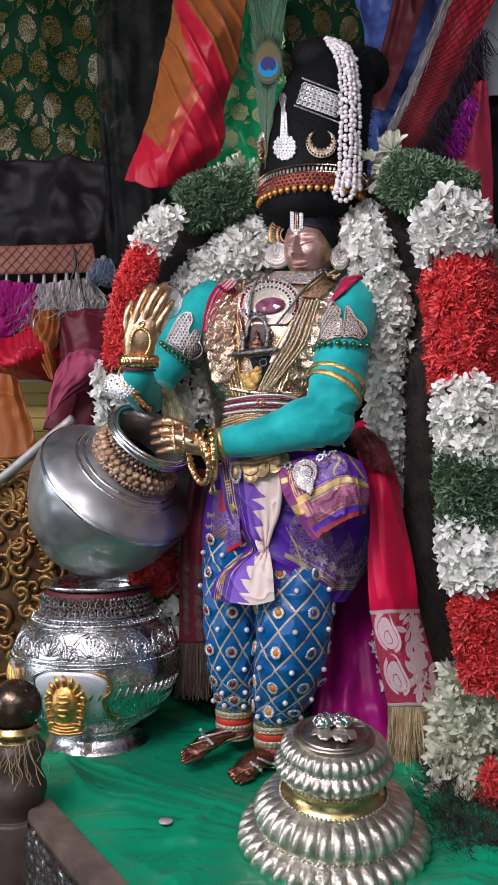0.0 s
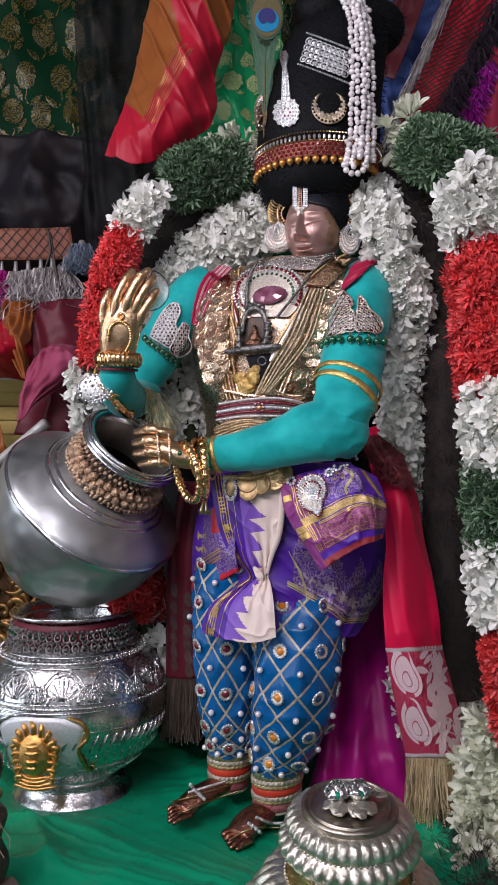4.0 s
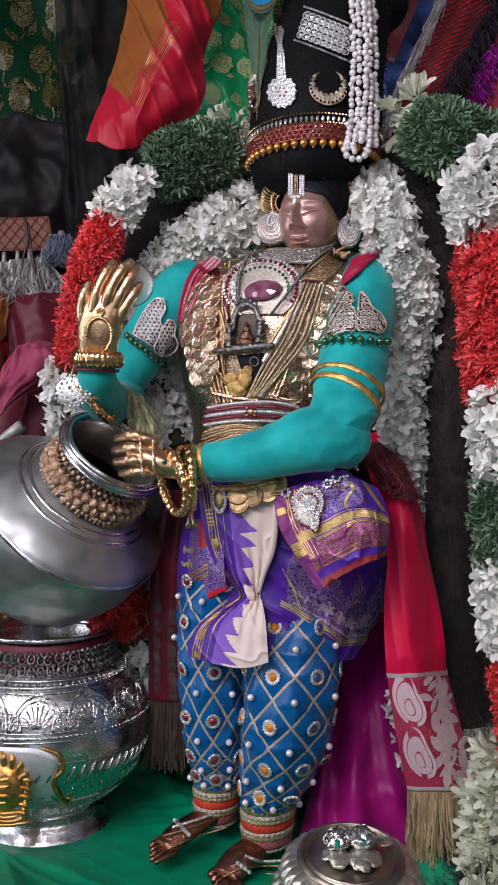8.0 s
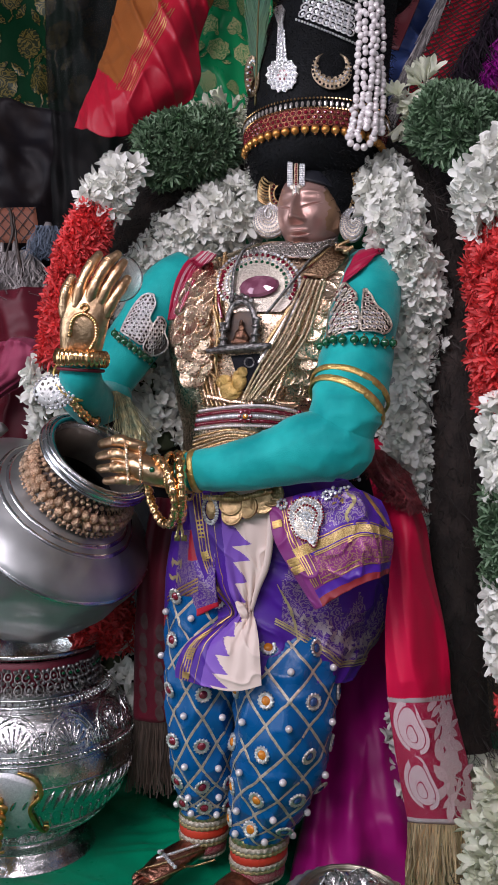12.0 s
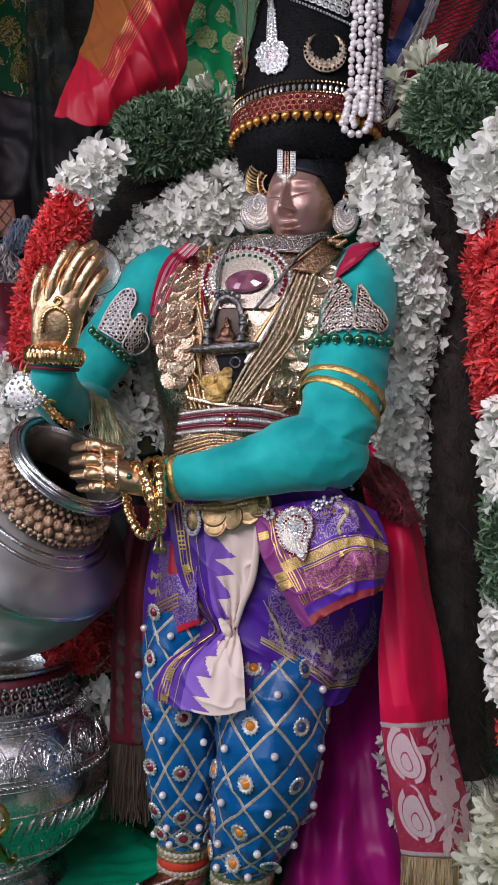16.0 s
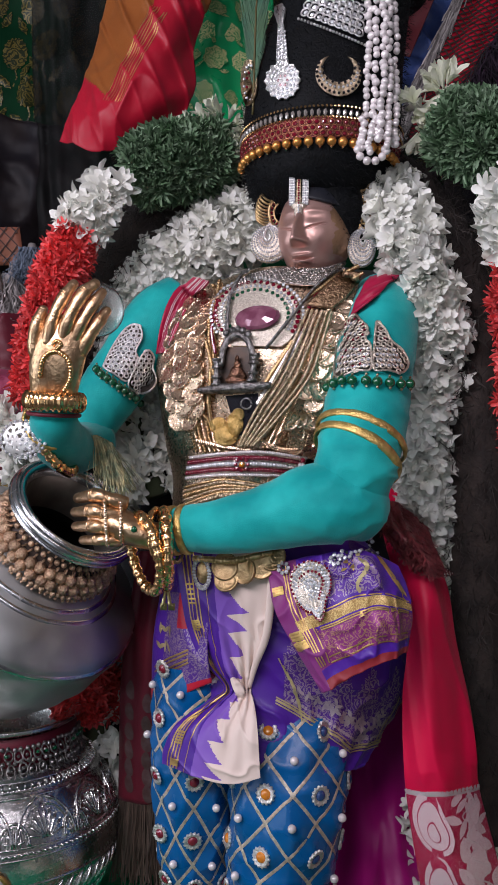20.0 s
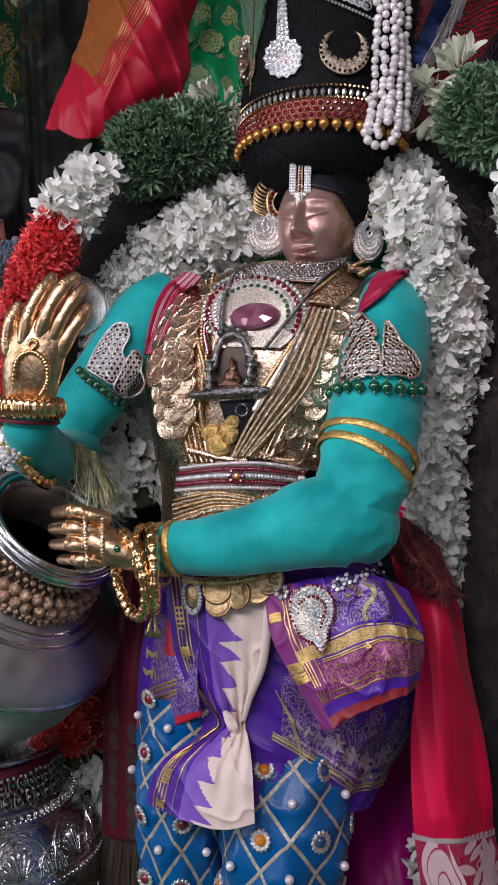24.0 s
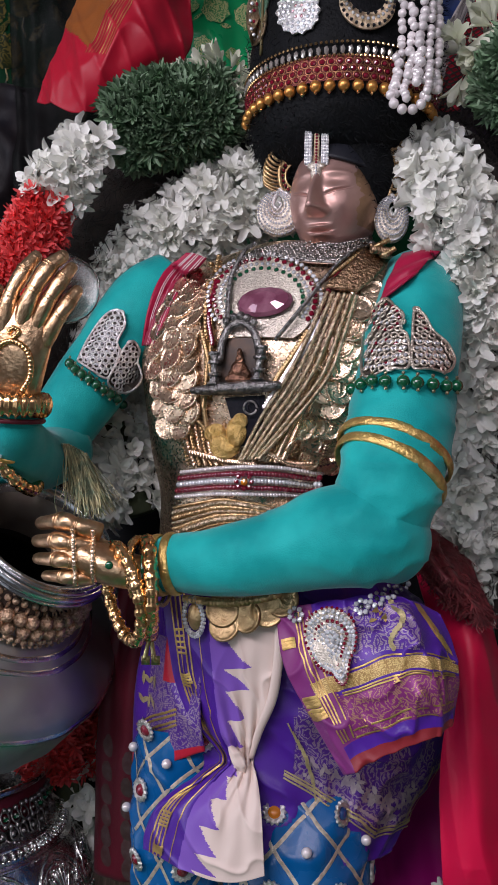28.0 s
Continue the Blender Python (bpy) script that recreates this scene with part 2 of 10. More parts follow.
M = dict(
    plaster=mat("wall_plaster", (0.5, 0.5, 0.5), 0.85, 0, (0.4, 0.4, 0.4), 3, 0.6, 0.2, 90),
    stone_floor=mat("floor_stone", (0.22, 0.2, 0.18), 0.5, 0, (0.14, 0.13, 0.12), 4, 0.7, 0.1, 80),
    green_silk=silk("green_silk", (0.0, 0.29, 0.14), (0.0, 0.19, 0.085), 0.3, spec=0.32, crease=0.7, cscale=12.0),
    brocade=silk("dark_green_silk", (0.001, 0.03, 0.01), (0.001, 0.013, 0.005), 0.6, spec=0.1),
    zari=mat("gold_thread", (0.66, 0.45, 0.14), 0.4, 0.75, (0.36, 0.2, 0.1), 90, 0.7, 0.2, 1400, 0.12),
    zari_pale=mat("pale_gold_thread", (0.55, 0.46, 0.24), 0.45, 0.6, (0.36, 0.28, 0.13), 70, 0.6, 0.5, 900, 0.1),
    zari_silver=mat("silver_thread", (0.76, 0.66, 0.67), 0.4, 0.35, (0.5, 0.25, 0.3), 70, 0.4, 0.5, 900, 0.1),
    red_silk=silk("red_silk", (0.48, 0.008, 0.03), (0.33, 0.004, 0.02)),
    crimson_silk=silk("crimson_silk", (0.68, 0.006, 0.06), (0.55, 0.004, 0.04), 0.4, spec=0.3, crease=0.5, cscale=13.0),
    orange_silk=silk("orange_silk", (0.31, 0.095, 0.022), (0.22, 0.055, 0.014), spec=0.25),
    magenta_silk=silk("magenta_silk", (0.36, 0.004, 0.17), (0.2, 0.002, 0.11), 0.42, spec=0.3, crease=0.95, cscale=13.0),
    pink_cotton=silk("pink_cotton", (0.34, 0.05, 0.11), (0.22, 0.02, 0.06), 0.7, crease=0.9, cscale=16.0),
    wine_silk=silk("wine_silk", (0.4, 0.005, 0.05), (0.28, 0.003, 0.035), 0.45, 0.6, crease=0.5, cscale=20.0),
    brick_silk=silk("brick_red_silk", (0.26, 0.018, 0.025), (0.18, 0.012, 0.03), 0.5),
    muted_thread=mat("violet_grey_thread", (0.5, 0.42, 0.44), 0.42, 0.4, (0.28, 0.2, 0.3), 160, 0.7, 0.2, 900, 0.1),
    maroon=silk("maroon_silk", (0.13, 0.009, 0.022), (0.07, 0.006, 0.014), 0.5),
    blue_dark=silk("indigo_silk", (0.07, 0.12, 0.36), (0.018, 0.03, 0.11), 0.42, 0.8, crease=1.0, cscale=30.0),
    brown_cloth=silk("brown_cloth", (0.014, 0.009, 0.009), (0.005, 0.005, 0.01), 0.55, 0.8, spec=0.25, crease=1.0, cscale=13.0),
    purple_silk=silk("violet_silk", (0.075, 0.014, 0.3), (0.05, 0.009, 0.2), 0.38, crease=0.7),
    plum_silk=silk("plum_silk", (0.17, 0.02, 0.3), (0.3, 0.03, 0.22), 0.42),
    rose_silk=silk("rose_violet_silk", (0.22, 0.03, 0.17), (0.15, 0.02, 0.2), 0.42),
    cream=silk("cream_silk", (0.78, 0.64, 0.57), (0.68, 0.52, 0.45), 0.5),
    lilac=silk("lilac_silk", (0.22, 0.1, 0.5), (0.16, 0.06, 0.4), 0.45),
    blue_satin=silk("blue_satin", (0.0, 0.1, 0.31), (0.0, 0.05, 0.2), 0.27, spec=0.4, crease=0.9, cscale=26.0),
    teal_velvet=mat("teal_velvet", (0.0, 0.275, 0.275), 0.65, 0, (0.015, 0.46, 0.44), 24, 0.9, 0.25, 900, 0.15, 0.3, crease=0.4, cscale=24.0, detail=8.0, spec=0.2),
    gold=mat("polished_gold", (0.9, 0.58, 0.3), 0.22, 1.0, (0.7, 0.34, 0.1), 60, 0.5, 0.2, 120, 0.1),
    rose_gold=mat("rose_gold", (0.98, 0.75, 0.55), 0.28, 1.0, (0.7, 0.44, 0.28), 130, 0.5, 0.35, 420, 0.1, piece=0.28),
    old_gold=mat("antique_gold", (0.72, 0.52, 0.28), 0.35, 1.0, (0.3, 0.18, 0.08), 120, 0.7, 0.4, 500, 0.12, piece=0.3),
    chain=mat("gold_chain", (0.78, 0.62, 0.44), 0.35, 1.0, (0.25, 0.18, 0.1), 300, 0.8, 0.6, 900, 0.1),
    copper=mat("copper_skin", (0.55, 0.34, 0.3), 0.38, 0.7, (0.46, 0.27, 0.23), 60, 0.6, 0.08, 250, 0.08),
    foot_copper=mat("ornate_copper", (0.42, 0.19, 0.13), 0.33, 1.0, (0.12, 0.05, 0.035), 150, 0.8, 0.7, 260, 0.1),
    silver=mat("silver_plate", (0.51, 0.52, 0.52), 0.45, 1.0, (0.37, 0.38, 0.38), 16, 0.7, 0.5, 16, 0.14),
    turned_silver=mat("turned_silver", (0.66, 0.66, 0.68), 0.24, 1.0, (0.46, 0.46, 0.48), 40, 0.6, 0.1, 200, 0.1),
    silver_chased=mat("chased_silver", (0.72, 0.71, 0.7), 0.25, 1.0, (0.36, 0.35, 0.36), 60, 0.5, 0.25, 220, 0.1),
    silver_dull=mat("tarnished_silver", (0.78, 0.74, 0.65), 0.42, 1.0, (0.38, 0.34, 0.26), 90, 0.7, 0.5, 260, 0.15),
    steel=mat("oxidised_silver", (0.4, 0.38, 0.37), 0.36, 1.0, (0.09, 0.085, 0.085), 220, 0.85, 0.8, 520, 0.1),
    brass=mat("brass", (0.55, 0.46, 0.22), 0.3, 1.0, (0.4, 0.27, 0.08), 40, 0.6, 0.1, 200, 0.1),
    knob=mat("dark_bronze", (0.14, 0.1, 0.07), 0.28, 0.9, (0.06, 0.045, 0.03), 40, 0.7, 0.2, 200, 0.1),
    wood=mat("dark_wood", (0.075, 0.05, 0.04), 0.5, 0, (0.03, 0.02, 0.016), 25, 0.8, 0.3, 150, 0.1),
    gilt=mat("gilt_carving", (0.3, 0.17, 0.06), 0.38, 0.85, (0.16, 0.07, 0.03), 50, 0.8, 0.5, 120, 0.12),
    fur=mat("black_plush", (0.004, 0.0045, 0.005), 0.6, 0, (0.007, 0.008, 0.01), 90, 0.6, 0.6, 400, 0.1, 0.0, spec=0.12),
    fibre=mat("dark_root_fibre", (0.03, 0.022, 0.02), 0.8, 0, (0.065, 0.045, 0.038), 60, 0.8, 0.7, 300, 0.1),
    petal=thin(mat("white_petal", (0.95, 0.945, 0.905), 0.5, 0, (0.86, 0.88, 0.72), 60, 0.35, 0.1, 500, 0.1, piece=0.1), 0.2),
    petal_cream=thin(mat("cream_petal", (0.84, 0.85, 0.72), 0.55, 0, (0.64, 0.69, 0.48), 70, 0.6, 0.1, 500, 0.1), 0.25),
    petal_red=thin(isle(mat("red_petal", (0.92, 0.115, 0.115), 0.5, 0, (0.8, 0.055, 0.06), 60, 0.6, 0.1, 400, 0.1), 0.4), 0.3),
    leaf=thin(isle(mat("sprig_leaf", (0.13, 0.24, 0.12), 0.5, 0, (0.28, 0.38, 0.26), 60, 0.6, 0.1, 400, 0.1), 0.5), 0.25),
    pearl=mat("pearl", (0.82, 0.77, 0.77), 0.16, 0.2, (0.7, 0.62, 0.62), 200, 0.5, coat=1.0, piece=0.2),
    gem=mat("white_stone", (0.86, 0.87, 0.9), 0.14, 0.35, (0.62, 0.64, 0.68), 500, 0.6, coat=1.0, piece=0.4),
    ruby=mat("ruby_stone", (0.2, 0.004, 0.022), 0.08, 0, (0.1, 0.002, 0.012), 300, 0.5, coat=1.0),
    emerald=mat("green_glass_bead", (0.004, 0.09, 0.035), 0.08, 0, (0.002, 0.05, 0.02), 200, 0.5, coat=1.0),
    amber=mat("amber_stone", (0.65, 0.22, 0.01), 0.1, 0, (0.5, 0.13, 0.01), 300, 0.5, coat=1.0),
    pinkstone=mat("pink_crystal", (0.22, 0.06, 0.11), 0.05, 0.25, (0.46, 0.2, 0.28), 70, 0.8, coat=1.0),
    bare_brass=mat("worn_brass_patch", (0.5, 0.3, 0.19), 0.36, 0.85, (0.36, 0.2, 0.12), 90, 0.7, 0.15, 300, 0.1),
    pale_setting=mat("pale_gold_setting", (0.9, 0.82, 0.72), 0.42, 1.0, (0.5, 0.4, 0.32), 420, 0.6, 0.7, 600, 0.1),
    silver_setting=mat("silver_setting", (0.95, 0.93, 0.92), 0.4, 1.0, (0.45, 0.43, 0.43), 420, 0.6, 0.7, 600, 0.1),
    hand_gold=mat("rose_gilt", (0.8, 0.54, 0.33), 0.33, 1.0, (0.5, 0.29, 0.15), 120, 0.65, 0.45, 220, 0.12),
    diamante=voro("diamante_setting", (0.82, 0.77, 0.72), (0.2, 0.16, 0.15), 420, 0.2, 0.22),
    filigree=voro("silver_filigree", (0.92, 0.9, 0.88), (0.07, 0.06, 0.05), 170, 0.2, 0.42, 0.8),
    dark_backing=mat("dark_backing", (0.09, 0.075, 0.06), 0.5, 0.7, (0.04, 0.035, 0.03), 120, 0.7),
    gold_filigree=voro("gold_filigree", (0.8, 0.6, 0.42), (0.1, 0.04, 0.03), 330, 0.14, 0.25),
    violet_brocade=woven("violet_brocade", (0.085, 0.016, 0.27), (0.36, 0.28, 0.32), 100, -0.1),
    rose_brocade=woven("rose_brocade", (0.26, 0.03, 0.19), (0.45, 0.25, 0.14), 105, 0.1),
    gold_brocade=woven("gold_brocade", (0.4, 0.24, 0.08), (0.75, 0.56, 0.22), 150),
    curtain_gold=woven("curtain_gold_thread", (0.012, 0.022, 0.006), (0.19, 0.14, 0.03), 60, -0.1),
    crimson_end=woven("crimson_woven_end", (0.5, 0.008, 0.07), (0.75, 0.42, 0.48), 150, 0.75),
    jewel_ring=mat("beaded_ring", (0.85, 0.83, 0.8), 0.3, 0.9, (0.45, 0.42, 0.38), 500, 0.6, 0.6, 900),
    blotch_gold=woven("blotched_gold", (0.06, 0.34, 0.1), (0.85, 0.74, 0.36), 95, -0.4),
    dark_bead=mat("dark_glass_bead", (0.012, 0.012, 0.016), 0.15, 0, (0.03, 0.03, 0.04), 200, 0.5, coat=0.8),
    ochre=mat("ochre_paint", (0.45, 0.32, 0.08), 0.6, 0, (0.34, 0.22, 0.05), 12, 0.6, 0.2, 90),
    barb=isle(mat("feather_barb", (0.025, 0.11, 0.06), 0.45, 0.2, (0.06, 0.13, 0.05), 40, 0.7), 0.5),
    eye_bronze=mat("feather_bronze", (0.12, 0.085, 0.03), 0.45, 0.3, (0.06, 0.08, 0.03), 150, 0.6),
    eye_teal=mat("feather_turquoise", (0.0, 0.22, 0.42), 0.4, 0.3, (0.0, 0.15, 0.3), 150, 0.6),
    eye_blue=mat("feather_navy", (0.006, 0.008, 0.12), 0.6, 0.0, (0.01, 0.006, 0.08), 150, 0.6),
    netting=mat("black_net_cord", (0.02, 0.012, 0.012), 0.7, 0, (0.05, 0.03, 0.02), 100, 0.6),
    fringe_silver=isle(mat("silver_fringe", (0.4, 0.36, 0.35), 0.45, 0.4, (0.25, 0.22, 0.22), 60, 0.6), 0.5),
    fringe_gold=isle(mat("gold_fringe", (0.95, 0.74, 0.46), 0.34, 0.6, (0.6, 0.43, 0.24), 60, 0.6), 0.5),
    fringe_dark=isle(mat("dark_fringe", (0.1, 0.065, 0.05), 0.5, 0.3, (0.06, 0.04, 0.03), 60, 0.6), 0.5),
    clear=mat("clear_disc", (0.95, 0.93, 0.9), 0.25, 0.0, (0.9, 0.88, 0.85), 30, 0.3, trans=1.0, spec=0.3),
)


# ---- mesh helpers ----
EYE = Vector((0.02, 0.2, 0.45))


def finish(name, bm, material, smooth=True):
    me = bpy.data.meshes.new(name)
    bmesh.ops.recalc_face_normals(bm, faces=bm.faces)
    bm.to_mesh(me)
    bm.free()
    for m in material if isinstance(material, (list, tuple)) else [material]:
        me.materials.append(m)
    if smooth:
        me.shade_smooth()
    return me


def thing(name, label, category, loc=(0, 0, 0), group="", kind=""):
    ob = new(name)
    ob.location = loc
    return tagged(ob, label, category, group, kind)


def solid(name, bm, material, label, category, group="", kind="", smooth=True):
    return tagged(new(name, finish(name, bm, material, smooth)), label, category, group, kind)


def part(name, bm, material, parent, label="", smooth=True, kind=""):
    """Links a mesh as one object under a thing or a part; its points are in the world's metres."""
    ob = new(name, finish(name, bm, material, smooth) if isinstance(bm, bmesh.types.BMesh) else bm)
    ob.parent = parent
    if parent.parent is None and parent.type == "EMPTY":
        ob.matrix_parent_inverse = Matrix.Translation(-parent.location)
    return tagged(ob, label, "", "", kind)


def piece(name, mesh, m, parent, label=""):
    ob = part(name, mesh, None, parent, label)
    ob.matrix_basis = m
    return ob


def spline(pts, u):
    """A point on a smooth curve through pts, u from 0 to 1."""
    pts = [Vector(p) for p in pts]
    k = min(max(u, 0), 1) * (len(pts) - 1)
    i = min(int(k), len(pts) - 2)
    f = k - i
    p1, p2 = pts[i], pts[i + 1]
    p0 = pts[i - 1] if i else p1 * 2 - p2
    p3 = pts[i + 2] if i + 2 < len(pts) else p2 * 2 - p1
    return 0.5 * (2 * p1 + (p2 - p0) * f + (2 * p0 - 5 * p1 + 4 * p2 - p3) * f * f + (3 * p1 - p0 - 3 * p2 + p3) * f ** 3)


def curve1(vals, u):
    return spline([(v, 0, 0) for v in vals], u).x


def grid(bm, fn, nu, nv, index=0, close_u=False):
    vs = [[bm.verts.new(fn(i / nu, j / nv)) for i in range(nu if close_u else nu + 1)] for j in range(nv + 1)]
    for j in range(nv):
        for i in range(nu):
            k = (i + 1) % nu if close_u else i + 1
            f = bm.faces.new((vs[j][i], vs[j][k], vs[j + 1][k], vs[j + 1][i]))
            f.material_index = index if isinstance(index, int) else index((i + 0.5) / nu, (j + 0.5) / nv)
    return vs


def patch(rows, fold=0.0, count=5, phase=0.0, wob=0.0):
    """A smooth cloth surface through rows of points, with folds that run across it."""
    def fn(u, v):
        p = spline([spline(r, u) for r in rows], v)
        if fold:
            p = p + Vector((0, -1, 0)) * fold * math.sin(2 * math.pi * count * (u + 0.06 * math.sin(5 * v + phase)) + phase) * (0.55 + 0.45 * math.sin(3 * u + 2 * v + phase))
        if wob:
            p = p + Vector((0, -1, 0.4)) * wob * noise.noise(p * 14 + Vector((phase, 0, 0))) + Vector((0, -1, 0)) * wob * (0.35 * noise.noise(p * 45) + 1.1 * (1 - abs(noise.noise(Vector((p.x * 9 + p.z * 6, p.y * 4, p.z * 5 - p.x * 7)) + Vector((0, phase, 0))))) ** 6)
        return p
    return fn


def normal_at(fn, u, v):
    e = 0.004
    a = fn(min(u + e, 1), v) - fn(max(u - e, 0), v)
    b = fn(u, min(v + e, 1)) - fn(u, max(v - e, 0))
    n = a.cross(b)
    n = n.normalized() if n.length > 1e-12 else Vector((0, -1, 0))
    return n if n.dot(EYE - fn(u, v)) > 0 else -n


def cloth(name, fn, nu, nv, material, label, category="cloth", thick=0.0015, index=0, kind="", parent=None):
    bm = bmesh.new()
    grid(bm, fn, nu, nv, index)
    ob = solid(name, bm, material, label, category, kind=kind) if parent is None else part(name, bm, material, parent, label)
    s = ob.modifiers.new("thickness", "SOLIDIFY")
    s.thickness, s.offset = thick, 0
    return ob


def ribbon(bm, fn, uv, width, lift=0.0012, index=0):
    """A flat band on a cloth surface along a line of (u, v); width in metres."""
    pts = []
    for u, v in uv:
        p, n = fn(u, v), normal_at(fn, u, v)
        pts.append((p + n * lift, n))
    prev = None
    for i, (p, n) in enumerate(pts):
        d = pts[min(i + 1, len(pts) - 1)][0] - pts[max(i - 1, 0)][0]
        s = n.cross(d).normalized() * width / 2
        row = bm.verts.new(p - s), bm.verts.new(p + n * min(width * 0.12, 0.0008)), bm.verts.new(p + s)
        if prev:
            for a in (0, 1):
                bm.faces.new((prev[a], prev[a + 1], row[a + 1], row[a])).material_index = index
        prev = row


def motif(bm, fn, u, v, shape, size, turn=0.0, lift=0.0012, index=0, dome=0.15):
    """A woven figure: a closed outline laid on the cloth at (u, v); size in metres."""
    p, n = fn(u, v), normal_at(fn, u, v)
    x = Vector((1, 0, 0)) - n * n.x
    x.normalize()
    y = n.cross(x)
    if y.z < 0:
        y = -y
    c, s = math.cos(turn), math.sin(turn)
    ring = []
    for a, b in shape:
        q = x * (a * c - b * s) + y * (a * s + b * c)
        ring.append(bm.verts.new(p + q * size + n * lift))
    mid = bm.verts.new(p + n * (lift + dome * size * 0.2))
    for i in range(len(ring)):
        bm.faces.new((ring[i - 1], ring[i], mid)).material_index = index


def flower_shape(k, depth=0.3, steps=4):
    return [((1 - depth * (0.5 + 0.5 * math.cos(k * a))) * math.cos(a), (1 - depth * (0.5 + 0.5 * math.cos(k * a))) * math.sin(a)) for a in [2 * math.pi * i / (k * steps) for i in range(k * steps)]]


def paisley_shape(n=22):
    out = []
    for i in range(n):
        a = 2 * math.pi * i / n
        r = 0.62 + 0.38 * max(0, math.sin(a)) ** 3
        out.append((0.72 * r * math.cos(a) + 0.22 * max(0, math.sin(a)) ** 4, r * math.sin(a) * 1.05))
    return out


def leaf_shape():
    return [(0, -1), (0.3, -0.5), (0.38, 0), (0.25, 0.55), (0, 1), (-0.25, 0.55), (-0.38, 0), (-0.3, -0.5)]


def tube(bm, pts, radii, seg=12, n=None, index=0, flat=1.0, caps=True, up=(0, 0, 1)):
    """A smooth round limb along pts; flat < 1 squeezes it across its second axis."""
    n = n or (len(pts) - 1) * 4
    prev, side = None, None
    rings = []
    for i in range(n + 1):
        u = i / n
        p = spline(pts, u)
        d = (spline(pts, min(u + 0.01, 1)) - spline(pts, max(u - 0.01, 0))).normalized()
        if side is None:
            side = d.cross(Vector(up))
            if side.length < 0.05:
                side = d.cross(Vector((1, 0, 0)))
        side = (side - d * side.dot(d)).normalized()
        w = d.cross(side)
        r = curve1(radii, u) if len(radii) > 1 else radii[0]
        rings.append([bm.verts.new(p + side * r * math.cos(a) + w * r * flat * math.sin(a)) for a in [2 * math.pi * k / seg for k in range(seg)]])
    for a, b in zip(rings, rings[1:]):
        for k in range(seg):
            bm.faces.new((a[k], a[(k + 1) % seg], b[(k + 1) % seg], b[k])).material_index = index
    if caps:
        bm.faces.new(rings[0]).material_index = index
        bm.faces.new(rings[-1][::-1]).material_index = index
    return rings


def lathe(bm, profile, seg=48, m=None, index=0, ribs=None, close=False):
    """Turns (radius, height) points round the z axis; ribs(a, i) scales the radius. m places it."""
    m = m or Matrix()
    rings = []
    for i, (r, z) in enumerate(profile):
        rings.append([bm.verts.new(m @ Vector((r * (ribs(a, i) if ribs else 1) * math.cos(a), r * (ribs(a, i) if ribs else 1) * math.sin(a), z))) for a in [2 * math.pi * k / seg for k in range(seg)]])
    for a, b in zip(rings, rings[1:]):
        for k in range(seg):
            bm.faces.new((a[k], a[(k + 1) % seg], b[(k + 1) % seg], b[k])).material_index = index
    if close:
        bm.faces.new(rings[0][::-1]).material_index = index
        bm.faces.new(rings[-1]).material_index = index


def smooth_profile(pts, n):
    return [tuple(spline([(r, z, 0) for r, z in pts], i / n))[:2] for i in range(n + 1)]


def ball(bm, p, r, div=2, squash=(1, 1, 1), index=0, m=None):
    got = bmesh.ops.create_icosphere(bm, subdivisions=div, radius=1)
    t = Matrix.Translation(p) @ (m or Matrix()) @ Matrix.Diagonal((r * squash[0], r * squash[1], r * squash[2], 1))
    bmesh.ops.transform(bm, matrix=t, verts=got["verts"])
    for f in {f for v in got["verts"] for f in v.link_faces}:
        f.material_index = index


def ball_mesh(name, r, material, div=2, squash=(1, 1, 1)):
    bm = bmesh.new()
    ball(bm, (0, 0, 0), r, div, squash)
    return finish(name, bm, material, div > 1)


def facing(p, n, turn=0.0):
    """A pose at p whose z axis points along n."""
    q = Vector(n).to_track_quat("Z", "Y").to_matrix().to_4x4()
    return Matrix.Translation(p) @ q @ Matrix.Rotation(turn, 4, "Z")


def box(bm, lo, hi, bevel=0.0, index=0):
    got = bmesh.ops.create_cube(bm, size=1)["verts"]
    lo, hi = Vector(lo), Vector(hi)
    for v in got:
        v.co = Vector([(lo[i] + hi[i]) / 2 + v.co[i] * (hi[i] - lo[i]) for i in range(3)])
    if bevel:
        bmesh.ops.bevel(bm, geom=list({e for v in got for e in v.link_edges}), offset=bevel, segments=2, affect="EDGES")


# ---- the hall ----
def slab(name, lo, hi, material, label):
    bm = bmesh.new()
    box(bm, lo, hi)
    return solid(name, bm, material, label, "wall" if "wall" in name else name, kind="structure", smooth=False)


slab("wall_back", (-2.6, 2.45, -1.0), (2.6, 2.65, 2.6), M["plaster"], "dim plastered wall behind the hangings")
for nm, lo, hi in (("wall_left_low", (-2.8, -3.2, -1.0), (-2.6, 2.65, -0.12)), ("wall_left_high", (-2.8, -3.2, 1.22), (-2.6, 2.65, 2.6)), ("wall_left_near", (-2.8, -3.2, -0.12), (-2.6, -0.42, 1.22)), ("wall_left_far", (-2.8, 0.92, -0.12), (-2.6, 2.65, 1.22))):
    slab(nm, lo, hi, M["plaster"], "plain plastered side wall round the hall window")
slab("wall_right", (2.6, -3.2, -1.0), (2.8, 2.65, 2.6), M["plaster"], "plain plastered side wall of the shrine hall")
# front wall with an unseen opening, made up for the fill lamp
slab("wall_front_left", (-2.8, -3.4, -1.0), (-1.55, -3.2, 2.6), M["plaster"], "plain plastered wall beside the added opening of the fill lamp")
slab("wall_front_right", (0.55, -3.4, -1.0), (2.8, -3.2, 2.6), M["plaster"], "plain plastered wall beside the added opening of the fill lamp")
